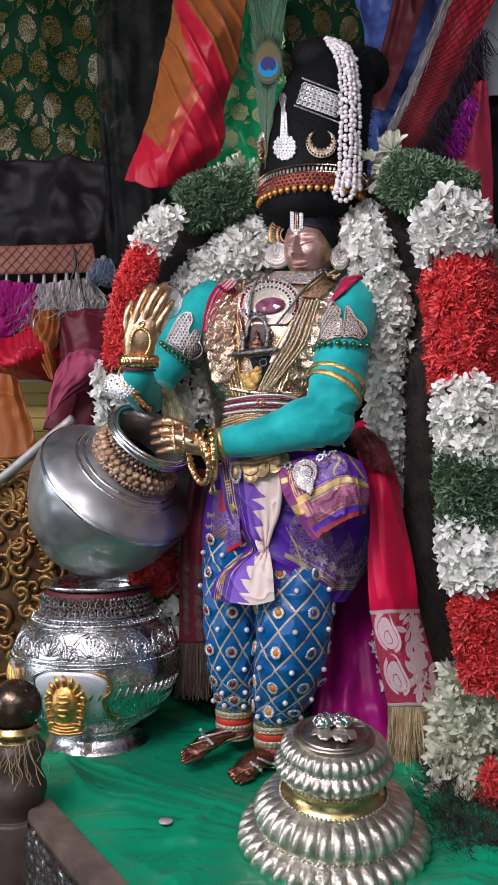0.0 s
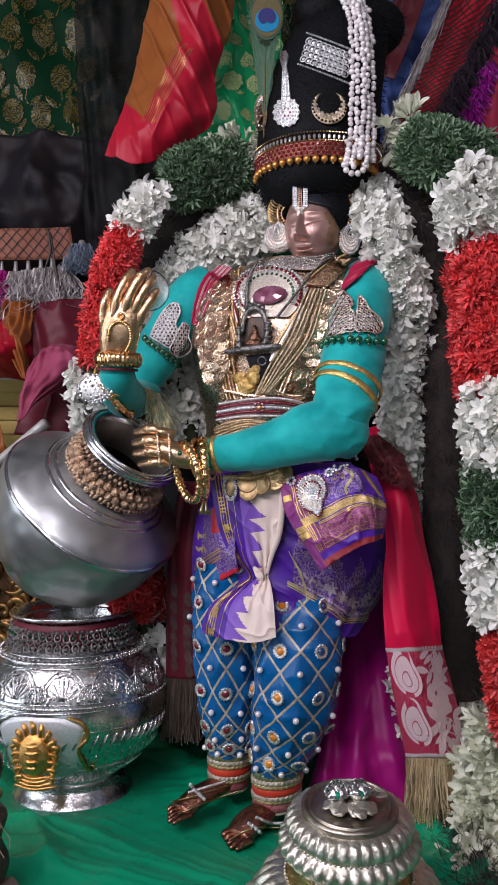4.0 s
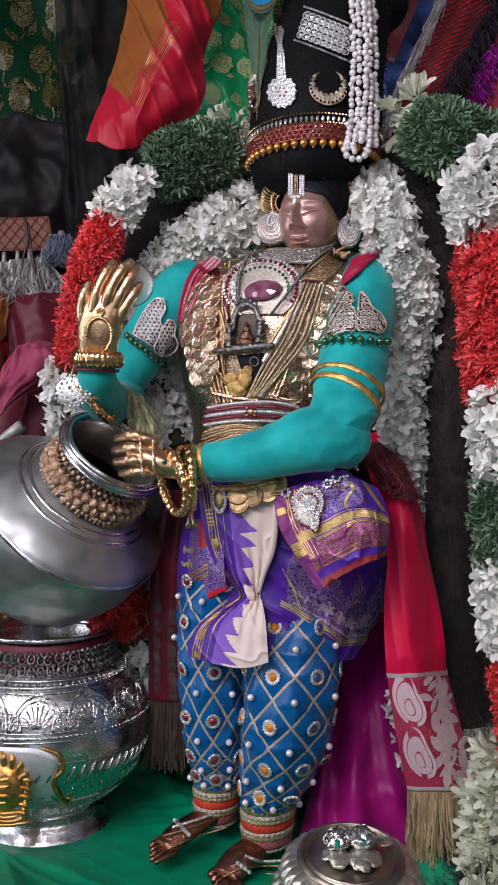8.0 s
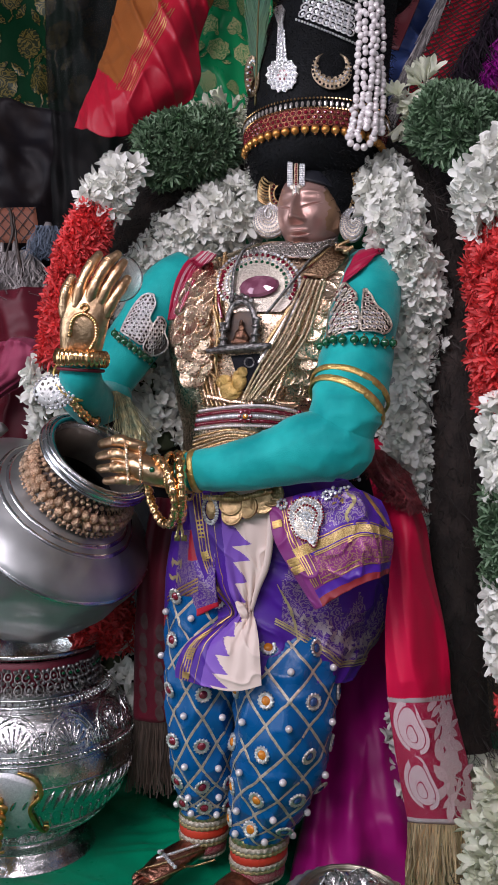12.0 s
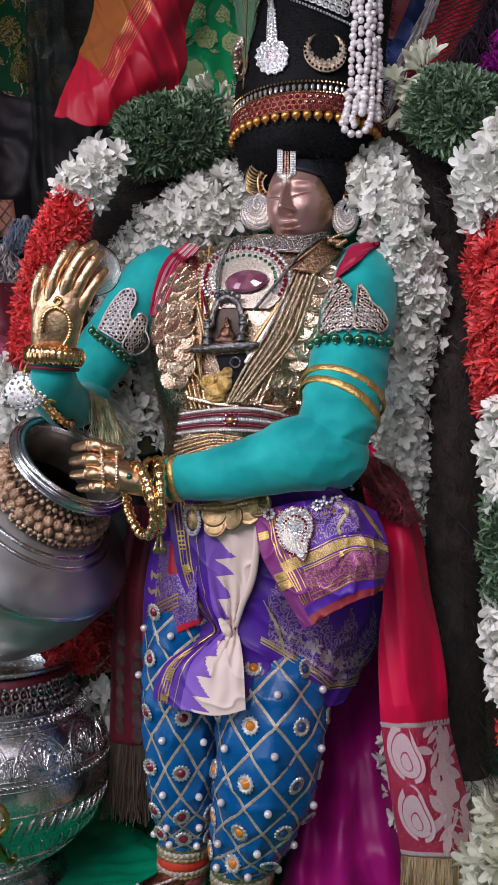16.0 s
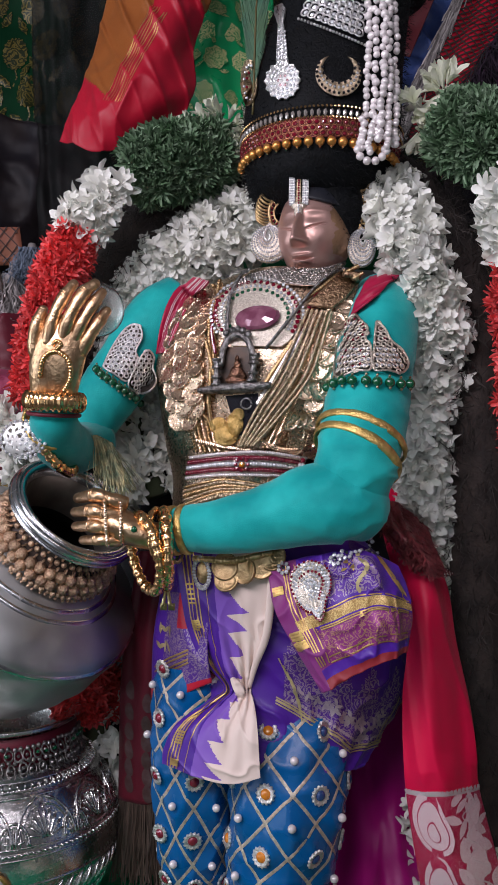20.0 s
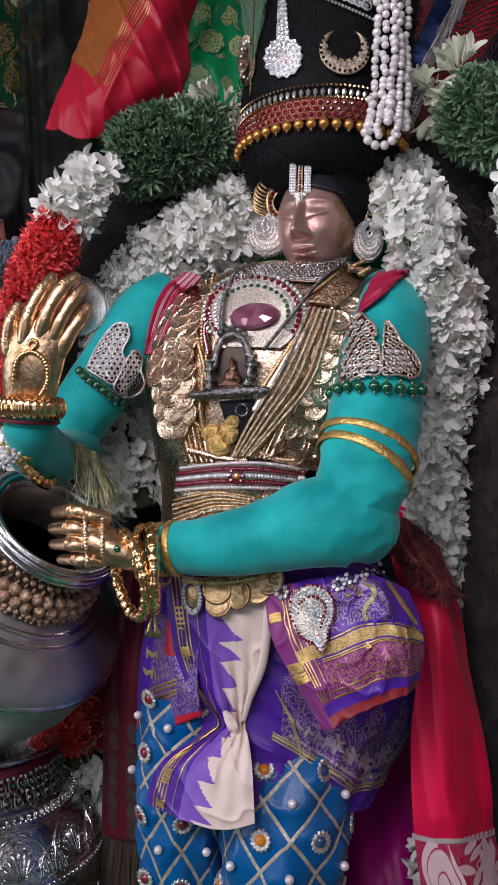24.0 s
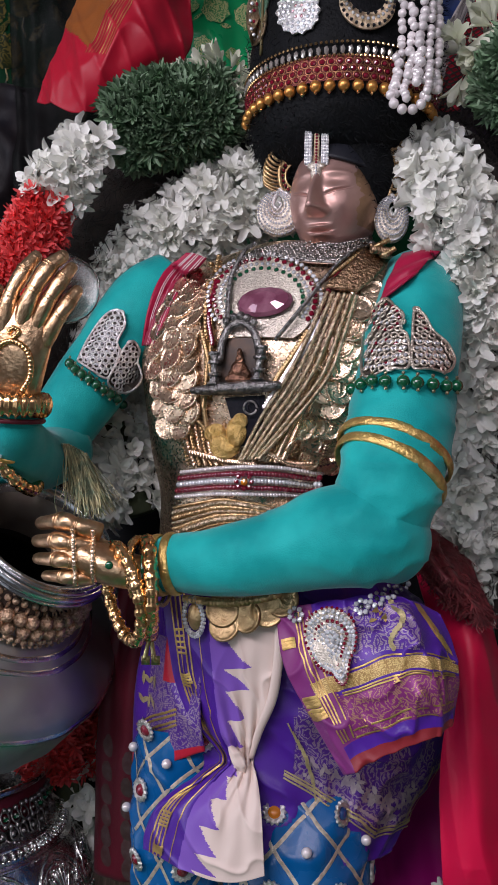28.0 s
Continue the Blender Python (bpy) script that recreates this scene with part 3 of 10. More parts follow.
slab("wall_front_top", (-1.55, -3.4, 1.35), (0.55, -3.2, 2.6), M["plaster"], "plain plastered wall over the added opening of the fill lamp")
slab("floor", (-2.8, -3.4, -1.1), (2.8, 2.65, -1.0), M["stone_floor"], "worn grey stone floor of the hall")
slab("ceiling", (-2.8, -3.4, 2.6), (2.8, 2.65, 2.75), M["plaster"], "plain whitewashed ceiling")
bm = bmesh.new()
outline = [(1.3, 0.62), (1.3, 2.3), (-1.3, 2.3), (-1.3, 1.05), (-0.3, 1.05), (-0.24, 0.97), (-0.01, 0.62)]
top = [bm.verts.new((x, y, -0.032)) for x, y in outline]
low = [bm.verts.new((x, y, -1.0)) for x, y in outline]
bm.faces.new(top)
bm.faces.new(low[::-1])
for i in range(len(outline)):
    bm.faces.new((top[i - 1], top[i], low[i], low[i - 1]))
solid("platform", bm, M["wood"], "dark wooden altar platform under the silk", "platform", kind="structure", smooth=False)


FOOT_URN = (0.1096, 0.905, -0.0236)


def floor_fn(u, v):
    y = 0.64 + 1.2 * v
    left = -0.228 + (0.972 - y) * 0.672 if y < 0.985 else -0.237 - min(1, (y - 0.985) * 4) * 0.4
    x = left + (0.62 - left) * u
    # long creases aslant, and short ones that run out from the feet
    a = math.atan2(y - 1.25, x - 0.05)
    d = math.hypot(y - 1.25, x - 0.05)
    sx, cx = x * 0.82 + y * 0.57, y * 0.82 - x * 0.57
    ridge = lambda p, q, e, o: (1 - abs(noise.noise(Vector((p, q, o))))) ** e
    w = 0.008 * noise.noise(Vector((x * 4 + y * 3, y * 5 - x * 3, 2)))
    h = 0.013 * ridge(sx * 5 + 0.3 * noise.noise(Vector((x * 4, y * 4, 1))), cx * 1.4, 7, 8) + 0.001 * ridge(sx * 15 + 0.4 * noise.noise(Vector((x * 5, y * 5, 4))), cx * 2.6, 9, 5)
    b, far = math.atan2(y - 0.93, x - 0.12), math.hypot(y - 0.93, x - 0.12)
    h += 0.011 * ridge(b * 5 + 0.25 * noise.noise(Vector((x * 6, y * 6, 9))), far * 1.1, 5, 21) + 0.005 * ridge(b * 12 + 0.3 * noise.noise(Vector((x * 7, y * 7, 6))), far * 2, 6, 25)
    h += 0.012 * ridge(a * 5, d * 1.2, 5, 11) * math.exp(-(d / 0.4) ** 2) + 0.0012 * ridge(a * 11 + 0.4 * noise.noise(Vector((x * 6, y * 6, 3))), d * 1.5, 9, 17) + 0.0003 * ridge(sx * 26 + noise.noise(Vector((x * 8, y * 8, 7))), cx * 5, 8, 14)
    still = min(1, max(0, (math.hypot(x - FOOT_URN[0], y - FOOT_URN[1]) - 0.1) / 0.06), max(0, (math.hypot(x + 0.235, y - 1.27) - 0.088) / 0.06))
    calm_feet = min(1, max(0.12, (min(math.hypot(x + 0.005, y - 1.12), math.hypot(x + 0.07, y - 1.14)) - 0.05) / 0.12))
    edge = min(1, u / 0.1)
    return Vector((x, y, -0.03 + (w + 0.002 + h * calm_feet) * still * edge))


cloth("altar_cloth", floor_fn, 280, 300, M["green_silk"], "wrinkled emerald green silk spread over the altar platform", thick=0.002)


# ---- hangings behind the altar ----
def brocade_curtain():
    rows = [[(-0.928, 1.8, 1.6271), (-0.5726, 1.76, 1.5927), (-0.3223, 1.78, 1.5999), (-0.0413, 1.76, 1.5803), (0.2044, 1.72, 1.5485), (0.4262, 1.74, 1.5564)],
            [(-0.9257, 1.8, 1.3514), (-0.568, 1.75, 1.3196), (-0.3219, 1.78, 1.3302), (-0.0407, 1.74, 1.3048), (0.2033, 1.72, 1.2902), (0.4245, 1.74, 1.2963)],
            [(-0.9236, 1.8, 1.0903), (-0.5669, 1.75, 1.0735), (-0.3195, 1.77, 1.0711), (-0.0416, 1.75, 1.06), (0.2031, 1.73, 1.0371), (0.4228, 1.74, 1.0377)],
            [(-0.9322, 1.82, 0.8483), (-0.5829, 1.8, 0.8405), (-0.3211, 1.78, 0.8334), (-0.0419, 1.75, 0.8238), (0.2022, 1.73, 0.8169), (0.4213, 1.74, 0.8172)]]
    fn = patch(rows, 0.008, 7, 0.4, 0.01)
    ob = cloth("brocade_curtain", fn, 90, 50, M["brocade"], "dark green silk curtain woven with gold roses", "curtain")
    rnd = random.Random(4)
    wide, tall = 1.354, 0.78

    def laid(bm, u, v, shape, size, turn, lift):
        """A woven figure that follows the folds of the curtain."""
        c, s = math.cos(turn), math.sin(turn)
        at = lambda x, y, h: fn(u + size * (x * c - y * s) / wide, v - size * (x * s + y * c) / tall) + Vector((0, -h, 0))
        mid = bm.verts.new(at(0, 0, lift + 0.0012))
        inner = [bm.verts.new(at(x * 0.55, y * 0.55, lift + 0.0008)) for x, y in shape]
        outer = [bm.verts.new(at(x, y, lift)) for x, y in shape]
        for i in range(len(shape)):
            bm.faces.new((inner[i - 1], inner[i], mid))
            bm.faces.new((outer[i - 1], outer[i], inner[i], inner[i - 1]))

    bud = []
    for k in range(36):
        a = 2 * math.pi * k / 36
        r = 1.0 - (0.09 if k % 2 else 0.0) - 0.1 * max(0, math.sin(a)) * (0.5 + 0.5 * math.cos(3 * a + 1.57))
        bud.append((0.74 * r * math.cos(a) * (1 - 0.12 * math.sin(a)), 1.0 * r * math.sin(a)))
    blade = [(0.0, -1.0), (0.2, -0.62), (0.36, -0.5), (0.3, -0.2), (0.42, 0.0), (0.28, 0.3), (0.26, 0.55), (0.0, 1.0), (-0.26, 0.55), (-0.28, 0.3), (-0.42, 0.0), (-0.3, -0.2), (-0.36, -0.5), (-0.2, -0.62)]
    for j in range(8):
        for i in range(16):
            u, v = 0.19 + 0.051 * i + 0.0255 * (j % 2), 0.04 + 0.112 * j
            u, v = u + rnd.uniform(-0.005, 0.005), v + rnd.uniform(-0.012, 0.012)
            t = rnd.choice((-1, 1))
            bm = bmesh.new()
            laid(bm, u, v, bud, rnd.uniform(0.03, 0.034), rnd.uniform(-0.2, 0.2), 0.0022)
            part("rose_motif", bm, M["curtain_gold"], ob)
            bm = bmesh.new()
            ribbon(bm, fn, [(u, v + 0.04), (u + 0.003 * t, v + 0.058), (u - 0.002 * t, v + 0.078)], 0.003, 0.0018)
            part("stem_motif", bm, M["curtain_gold"], ob)
            for q in (-1, 1):
                bm = bmesh.new()
                laid(bm, u + 0.0155 * q, v + 0.056 - 0.012 * t * q, blade, 0.0195, -0.7 * q + 0.2 * t, 0.0022)
                part("leaf_motif", bm, M["curtain_gold"], ob)


brocade_curtain()


def back_drape(name, label, rows, material, fold, count, phase, wob=0.006, nu=44, nv=44, index=0, cat="cloth", twist=0.0):
    fn = patch(rows, fold, count, phase, wob)
    if twist:
        base = fn
        fn = lambda u, v: base(u, v) + Vector((0, -1, 0)) * twist * (math.sin(2 * math.pi * (2.6 * u - 1.5 * v) + 1) + 0.5 * (1 - abs(noise.noise(Vector((u * 6 - v * 4, v * 3 + u, 3))))) ** 4)
    return cloth(name, fn, nu, nv, material, label, cat, index=index), fn


# see-through black sheet, added to darken part of the curtain
SHEER_DARK = mat("sheer_black_net", (0.008, 0.009, 0.009), 0.6, 0, (0.012, 0.009, 0.01), 30, 0.6, 0.2, 300, spec=0.2)
SHEER_DARK.node_tree.nodes["Principled BSDF"].inputs["Alpha"].default_value = 0.52
back_drape("net_veil", "sheer black sheet added in front of the rose curtain", [[(-0.3376, 1.72, 1.6387), (-0.2556, 1.7, 1.6226), (-0.1567, 1.72, 1.6343)], [(-0.341, 1.71, 1.3901), (-0.2654, 1.69, 1.3773), (-0.1579, 1.71, 1.3864)], [(-0.3369, 1.71, 1.1496), (-0.2687, 1.69, 1.1401), (-0.1663, 1.7, 1.1428)], [(-0.3227, 1.69, 0.9872), (-0.2613, 1.67, 0.9798), (-0.1416, 1.69, 0.985)], [(-0.3113, 1.66, 0.8151), (-0.2386, 1.64, 0.8097), (-0.1384, 1.66, 0.8135)]], SHEER_DARK, 0.006, 4, 0.8, 0.01, 50, 70)

# bright green strip with pale gold between the plume and the red drape
ob, fn = back_drape("green_drape", "bright green silk with pale gold blotches, gathered in folds",
    [[(-0.09, 1.66, 1.3966), (-0.0234, 1.62, 1.3719), (0.0574, 1.65, 1.3877)], [(-0.0858, 1.65, 1.2603), (-0.0232, 1.61, 1.2332), (0.057, 1.64, 1.2526)], [(-0.0843, 1.63, 1.1684), (-0.0229, 1.6, 1.148), (0.0626, 1.64, 1.1705)], [(-0.0929, 1.62, 1.077), (-0.0223, 1.58, 1.0542), (0.0678, 1.62, 1.0688)], [(-0.097, 1.6, 0.9377), (-0.0221, 1.57, 0.9271), (0.0784, 1.6, 0.9355)]],
    silk("bright_green_silk", (0.008, 0.42, 0.14), (0.004, 0.24, 0.08), 0.3, crease=0.8), 0.0, 3, 0.2, 0.016)
rnd = random.Random(9)
for j in range(8):
    for i in range(4):
        bm = bmesh.new()
        motif(bm, fn, 0.12 + 0.24 * i + 0.1 * (j % 2), 0.08 + 0.115 * j, flower_shape(7, 0.16), rnd.uniform(0.015, 0.02), rnd.uniform(0, 3), 0.002)
        motif(bm, fn, 0.2 + 0.24 * i + 0.1 * (j % 2), 0.12 + 0.115 * j, leaf_shape(), 0.009, rnd.uniform(0, 3), 0.002)
        part("gold_motif", bm, M["blotch_gold"], ob)

# red and orange drape, hung in a twisted fall
red_rows = [[(-0.1485, 1.755, 1.6465), (-0.093, 1.75, 1.6417), (-0.032, 1.75, 1.6402), (0.0288, 1.745, 1.6352)], [(-0.1526, 1.52, 1.2787), (-0.1032, 1.48, 1.2499), (-0.0569, 1.48, 1.2542), (-0.0132, 1.52, 1.2813)], [(-0.173, 1.5, 1.1626), (-0.1215, 1.46, 1.1368), (-0.0709, 1.46, 1.1308), (-0.0282, 1.5, 1.1517)], [(-0.1949, 1.5, 1.0654), (-0.1406, 1.45, 1.0309), (-0.0953, 1.45, 1.0302), (-0.0543, 1.5, 1.0747)], [(-0.2199, 1.5, 0.9904), (-0.1607, 1.45, 0.9584), (-0.1074, 1.45, 0.9688), (-0.0516, 1.49, 1.0184)], [(-0.2456, 1.52, 0.9463), (-0.1865, 1.48, 0.9142), (-0.1331, 1.48, 0.929), (-0.0627, 1.5, 0.9809)]]


def beside(p, line):
    """How far a point lies past a slanting line, to its right."""
    (x0, z0), (x1, z1) = line
    return ((p.x - x0) * (z1 - z0) - (p.z - z0) * (x1 - x0)) / -math.hypot(x1 - x0, z1 - z0)


BAND_L, BAND_R = ((-0.1429, 1.2559), (-0.1032, 1.0983)), ((-0.1142, 1.2553), (-0.03, 1.0949))
STRIPE, HEM_LINE = ((-0.1091, 1.1036), (-0.1708, 0.9754)), ((-0.2135, 1.0351), (-0.1546, 0.9642))
RED_BASE = patch(red_rows, 0.0, 2, 2.4, 0.006)


def RED(u, v):
    """The fall, twisted into slanting folds above and loose at its end."""
    p = RED_BASE(u, v)
    c = p.x * 0.9 + p.z * 0.43
    slack = min(1, max(0.25, (p.z - 1.0) / 0.12))
    pleat = (1 - abs(math.sin(math.pi * (c + 0.006 * noise.noise(p * 12)) / 0.034))) ** 3
    loose = (1 - abs(noise.noise(Vector((p.x * 16, 0, p.z * 8 + 2))))) ** 4
    return p - Vector((0, 1, 0)) * (0.011 * pleat * slack + 0.012 * loose * (1.1 - slack) + 0.003 * noise.noise(p * 30))


def red_index(u, v):
    """A red band that runs aslant, a patch of orange, and a red end below the stripes."""
    p = RED_BASE(u, v)
    if beside(p, HEM_LINE) < 0 and beside(p, STRIPE) < 0.02 or beside(p, STRIPE) > 0 and beside(p, BAND_R) < 0 and p.z < STRIPE[0][1] + 0.01:
        return 0
    return 0 if beside(p, BAND_L) > 0 and beside(p, BAND_R) < 0 else 1


ob = cloth("red_drape", RED, 110, 150, [M["red_silk"], M["orange_silk"]], "rust orange and red silk drape hung in a twisted fall", "cloth", index=red_index)
for k in range(8):
    a, b = Vector((STRIPE[0][0], 0, STRIPE[0][1])), Vector((STRIPE[1][0], 0, STRIPE[1][1]))
    shift = Vector((0.0032 * k, 0, -0.0014 * k))
    bm = bmesh.new()
    row = []
    for i in range(25):
        q = a.lerp(b, i / 24) + shift
        near = min(((RED_BASE(uu / 40, vv / 60), uu / 40, vv / 60) for uu in range(41) for vv in range(20, 61)), key=lambda h: (h[0].x - q.x) ** 2 + (h[0].z - q.z) ** 2) if i % 8 == 0 else None
        if near:
            row.append(Vector((near[1], near[2], 0)))
    ribbon(bm, RED, [tuple(spline(row, i / 24))[:2] for i in range(25)], 0.0011, 0.0012)
    part("zari_line", bm, M["zari"], ob)

# dark blanket at the far side, its netted border and tassels
ob, fn = back_drape("dark_blanket", "dark brown and navy cloth hung in loose folds",
    [[(-0.8062, 1.72, 1.082), (-0.5498, 1.7, 1.061), (-0.4151, 1.7, 1.0518), (-0.2664, 1.72, 1.0398)], [(-0.8152, 1.74, 0.9916), (-0.5493, 1.7, 0.9633), (-0.4095, 1.68, 0.9432), (-0.2749, 1.7, 0.9356)], [(-0.8337, 1.78, 0.8766), (-0.5659, 1.75, 0.8538), (-0.4224, 1.73, 0.8351), (-0.2964, 1.75, 0.8387)], [(-0.8904, 1.9, 0.7031), (-0.6164, 1.9, 0.7012), (-0.4668, 1.9, 0.7003), (-0.3246, 1.9, 0.6455)]],
    M["brown_cloth"], 0.012, 3, 1.0, 0.02)
ob, fn = back_drape("netted_border", "rust brown border cloth under black netting with tassels",
    [[(-0.6621, 1.62, 0.8555), (-0.4801, 1.6, 0.8437), (-0.3296, 1.62, 0.852)], [(-0.6617, 1.62, 0.7927), (-0.4799, 1.6, 0.7864), (-0.3213, 1.62, 0.7941)]],
    mat("rust_cloth", (0.3, 0.11, 0.06), 0.7, 0, (0.19, 0.05, 0.035), 20, 0.6, 0.1, 200), 0.003, 3, 1, 0.003, 30, 6)
bm = bmesh.new()
for i in range(-8, 40):
    for s in (-1, 1):
        line = [(0.06 * i + 0.16 * s * k / 6 + (0.16 if s < 0 else 0), k / 6) for k in range(7)]
        line = [(u, v) for u, v in line if 0 <= u <= 1]
        if len(line) > 1:
            ribbon(bm, fn, line, 0.0016, 0.003)
part("net", bm, M["netting"], ob, "black netting", kind="stuff")


def strands(bm, top, length, r, count, rnd, spread=0.2, width=0.0008, seg=4, curl=0.1, fall=(0, 0, -1)):
    """Loose threads that fall from points round top."""
    for _ in range(count):
        p = Vector(top) + Vector((rnd.uniform(-r, r), rnd.uniform(-r, r), 0))
        d = (Vector((rnd.gauss(0, spread), rnd.gauss(0, spread), 0)) + Vector(fall)).normalized()
        s = Vector((1, rnd.uniform(-0.5, 0.5), 0)).normalized() * width
        prev = None
        ll = length * rnd.uniform(0.75, 1.05)
        for k in range(seg + 1):
            q = p + d * ll * k / seg + Vector((rnd.gauss(0, curl), rnd.gauss(0, curl), 0)) * ll * 0.15 * k / seg
            row = bm.verts.new(q - s), bm.verts.new(q + s)
            if prev:
                bm.faces.new((prev[0], prev[1], row[1], row[0]))
            prev = row


def tassel(name, top, length, r, material, label, rnd, group="tassels of the netted border"):
    t = thing(name, label, "tassel", top, group)
    bm = bmesh.new()
    tube(bm, [top, Vector(top) - Vector((0, 0, length * 0.18))], [r * 0.15, r * 0.26], 8, 3)
    part("cap", bm, M["fringe_silver"], t)
    bm = bmesh.new()
    strands(bm, Vector(top) - Vector((0, 0, length * 0.16)), length * 0.95, r * 0.5, 230, rnd, 0.3, 0.0009, 6, 0.95)
    part("threads", bm, material, t, kind="stuff")


rnd = random.Random(2)
for i, px in enumerate(((-0.5569, 1.59, 0.7849), (-0.5282, 1.59, 0.7846), (-0.4973, 1.59, 0.7843), (-0.4721, 1.59, 0.783), (-0.4469, 1.59, 0.7827), (-0.4218, 1.59, 0.7825), (-0.399, 1.59, 0.7834), (-0.3762, 1.59, 0.7855), (-0.3557, 1.59, 0.7876), (-0.3329, 1.59, 0.7896))):
    far = i < 5
    tassel("tassel", px, rnd.uniform(0.085, 0.135), 0.016 if far else 0.02, M["magenta_silk"] if far else M["fringe_silver"], "magenta thread tassel on netted border" if far else "silver grey thread tassel on netted border", rnd)

tassel("tassel", (-0.2984, 1.575, 0.8155), 0.055, 0.034, isle(mat("slate_blue_thread", (0.16, 0.2, 0.27), 0.6, 0, (0.06, 0.08, 0.12), 40, 0.8), 0.5), "slate blue thread tuft at the corner of the netted border", rnd)
t = thing("dry_twig", "dark forked dry twig caught in the netted border", "twig", (-0.3599, 1.575, 0.8381))
for pts in [[(-0.3599, 1.575, 0.8381), (-0.3536, 1.57, 0.7997), (-0.3613, 1.57, 0.7706), (-0.3632, 1.57, 0.7463)], [(-0.355, 1.575, 0.8303), (-0.3438, 1.57, 0.7608), (-0.3353, 1.56, 0.7296), (-0.3429, 1.56, 0.691), (-0.3505, 1.56, 0.6429)], [(-0.341, 1.56, 0.7248), (-0.3448, 1.56, 0.6814), (-0.3313, 1.56, 0.6573), (-0.3196, 1.56, 0.6284), (-0.3157, 1.56, 0.612)]]:
    bm = bmesh.new()
    tube(bm, pts, [0.0022, 0.0026, 0.0016, 0.0008], 7, 30)
    for v in bm.verts:
        v.co += Vector((1, 0, 0.4)) * 0.0016 * noise.noise(v.co * 120)
    part("stem", bm, M["wood"], t)

# bundles of cloth and the painted step at the far side
back_drape("violet_cloth", "crumpled violet cloth bundle", [[(-0.736, 1.68, 0.7901), (-0.5281, 1.64, 0.7795), (-0.4512, 1.68, 0.7815)], [(-0.699, 1.6, 0.7035), (-0.5072, 1.58, 0.6929), (-0.4394, 1.62, 0.705)], [(-0.7258, 1.66, 0.6191), (-0.5342, 1.66, 0.618), (-0.4747, 1.7, 0.6345)]], M["magenta_silk"], 0.01, 6, 2, 0.03, 70, 60)
back_drape("red_cloth", "gathered red cloth tied with a white cord", [[(-0.6525, 1.6, 0.6687), (-0.4867, 1.57, 0.6517), (-0.439, 1.58, 0.6811), (-0.3929, 1.62, 0.6816)], [(-0.6266, 1.54, 0.6152), (-0.4633, 1.5, 0.5984), (-0.4148, 1.5, 0.6142), (-0.3713, 1.56, 0.6162)], [(-0.6519, 1.6, 0.5749), (-0.4863, 1.57, 0.5756), (-0.4356, 1.57, 0.5709), (-0.3926, 1.62, 0.5663)]], M["red_silk"], 0.006, 15, 1, 0.018, 90, 50)
back_drape("orange_fold", "orange silk fold hanging beside the garland", [[(-0.424, 1.57, 0.6959), (-0.3955, 1.54, 0.698), (-0.3796, 1.57, 0.7121)], [(-0.4267, 1.55, 0.6488), (-0.3933, 1.51, 0.6385), (-0.3759, 1.54, 0.6686)], [(-0.4127, 1.54, 0.6017), (-0.3861, 1.5, 0.5969), (-0.3773, 1.53, 0.6154)], [(-0.3902, 1.53, 0.5639), (-0.3792, 1.51, 0.5609), (-0.3794, 1.53, 0.566)]], M["orange_silk"], 0.009, 4, 0.5, 0.022, 70, 70)
back_drape("pink_cloth", "faded pink cotton cloth hanging in a ragged fall", [[(-0.3496, 1.49, 0.606), (-0.3026, 1.46, 0.6143), (-0.2677, 1.49, 0.6055)], [(-0.3636, 1.48, 0.5674), (-0.3131, 1.44, 0.5713), (-0.2676, 1.48, 0.5711)], [(-0.3732, 1.47, 0.5314), (-0.3404, 1.44, 0.534), (-0.3152, 1.47, 0.5353)], [(-0.3785, 1.46, 0.4795), (-0.3606, 1.44, 0.4887), (-0.3498, 1.46, 0.5101)]], M["pink_cotton"], 0.008, 5, 2, 0.022, 70, 70)
back_drape("maroon_cloth", "dull maroon cloth in shade behind the pot", [[(-0.3901, 1.56, 0.6983), (-0.3324, 1.54, 0.703), (-0.2757, 1.56, 0.7095)], [(-0.3756, 1.54, 0.5929), (-0.3298, 1.53, 0.5915), (-0.2735, 1.55, 0.5935)], [(-0.405, 1.53, 0.4685), (-0.3378, 1.52, 0.4627), (-0.2713, 1.54, 0.4631)]], M["maroon"], 0.006, 3, 2, 0.01)
back_drape("orange_shawl", "plain orange shawl hanging over the chair", [[(-0.5349, 1.5, 0.5702), (-0.4608, 1.47, 0.571), (-0.4401, 1.49, 0.5604)], [(-0.5308, 1.49, 0.5042), (-0.4468, 1.46, 0.5043), (-0.4167, 1.48, 0.4981)], [(-0.5303, 1.49, 0.41), (-0.4413, 1.46, 0.4152), (-0.3987, 1.48, 0.4306)]], M["orange_silk"], 0.006, 3, 0, 0.008)
step = thing("painted_step", "stepped ochre painted wooden stand", "stand", Vector((-0.65, 1.95, 0.0)))
for k in range(8):
    bm = bmesh.new()
    box(bm, (-1.1, 1.6 + 0.02 * k, 0.36 + 0.028 * k if k else -0.032), (-0.2, 2.3, 0.386 + 0.028 * k), 0.003)
    part("board", bm, M["ochre"], step, smooth=False)

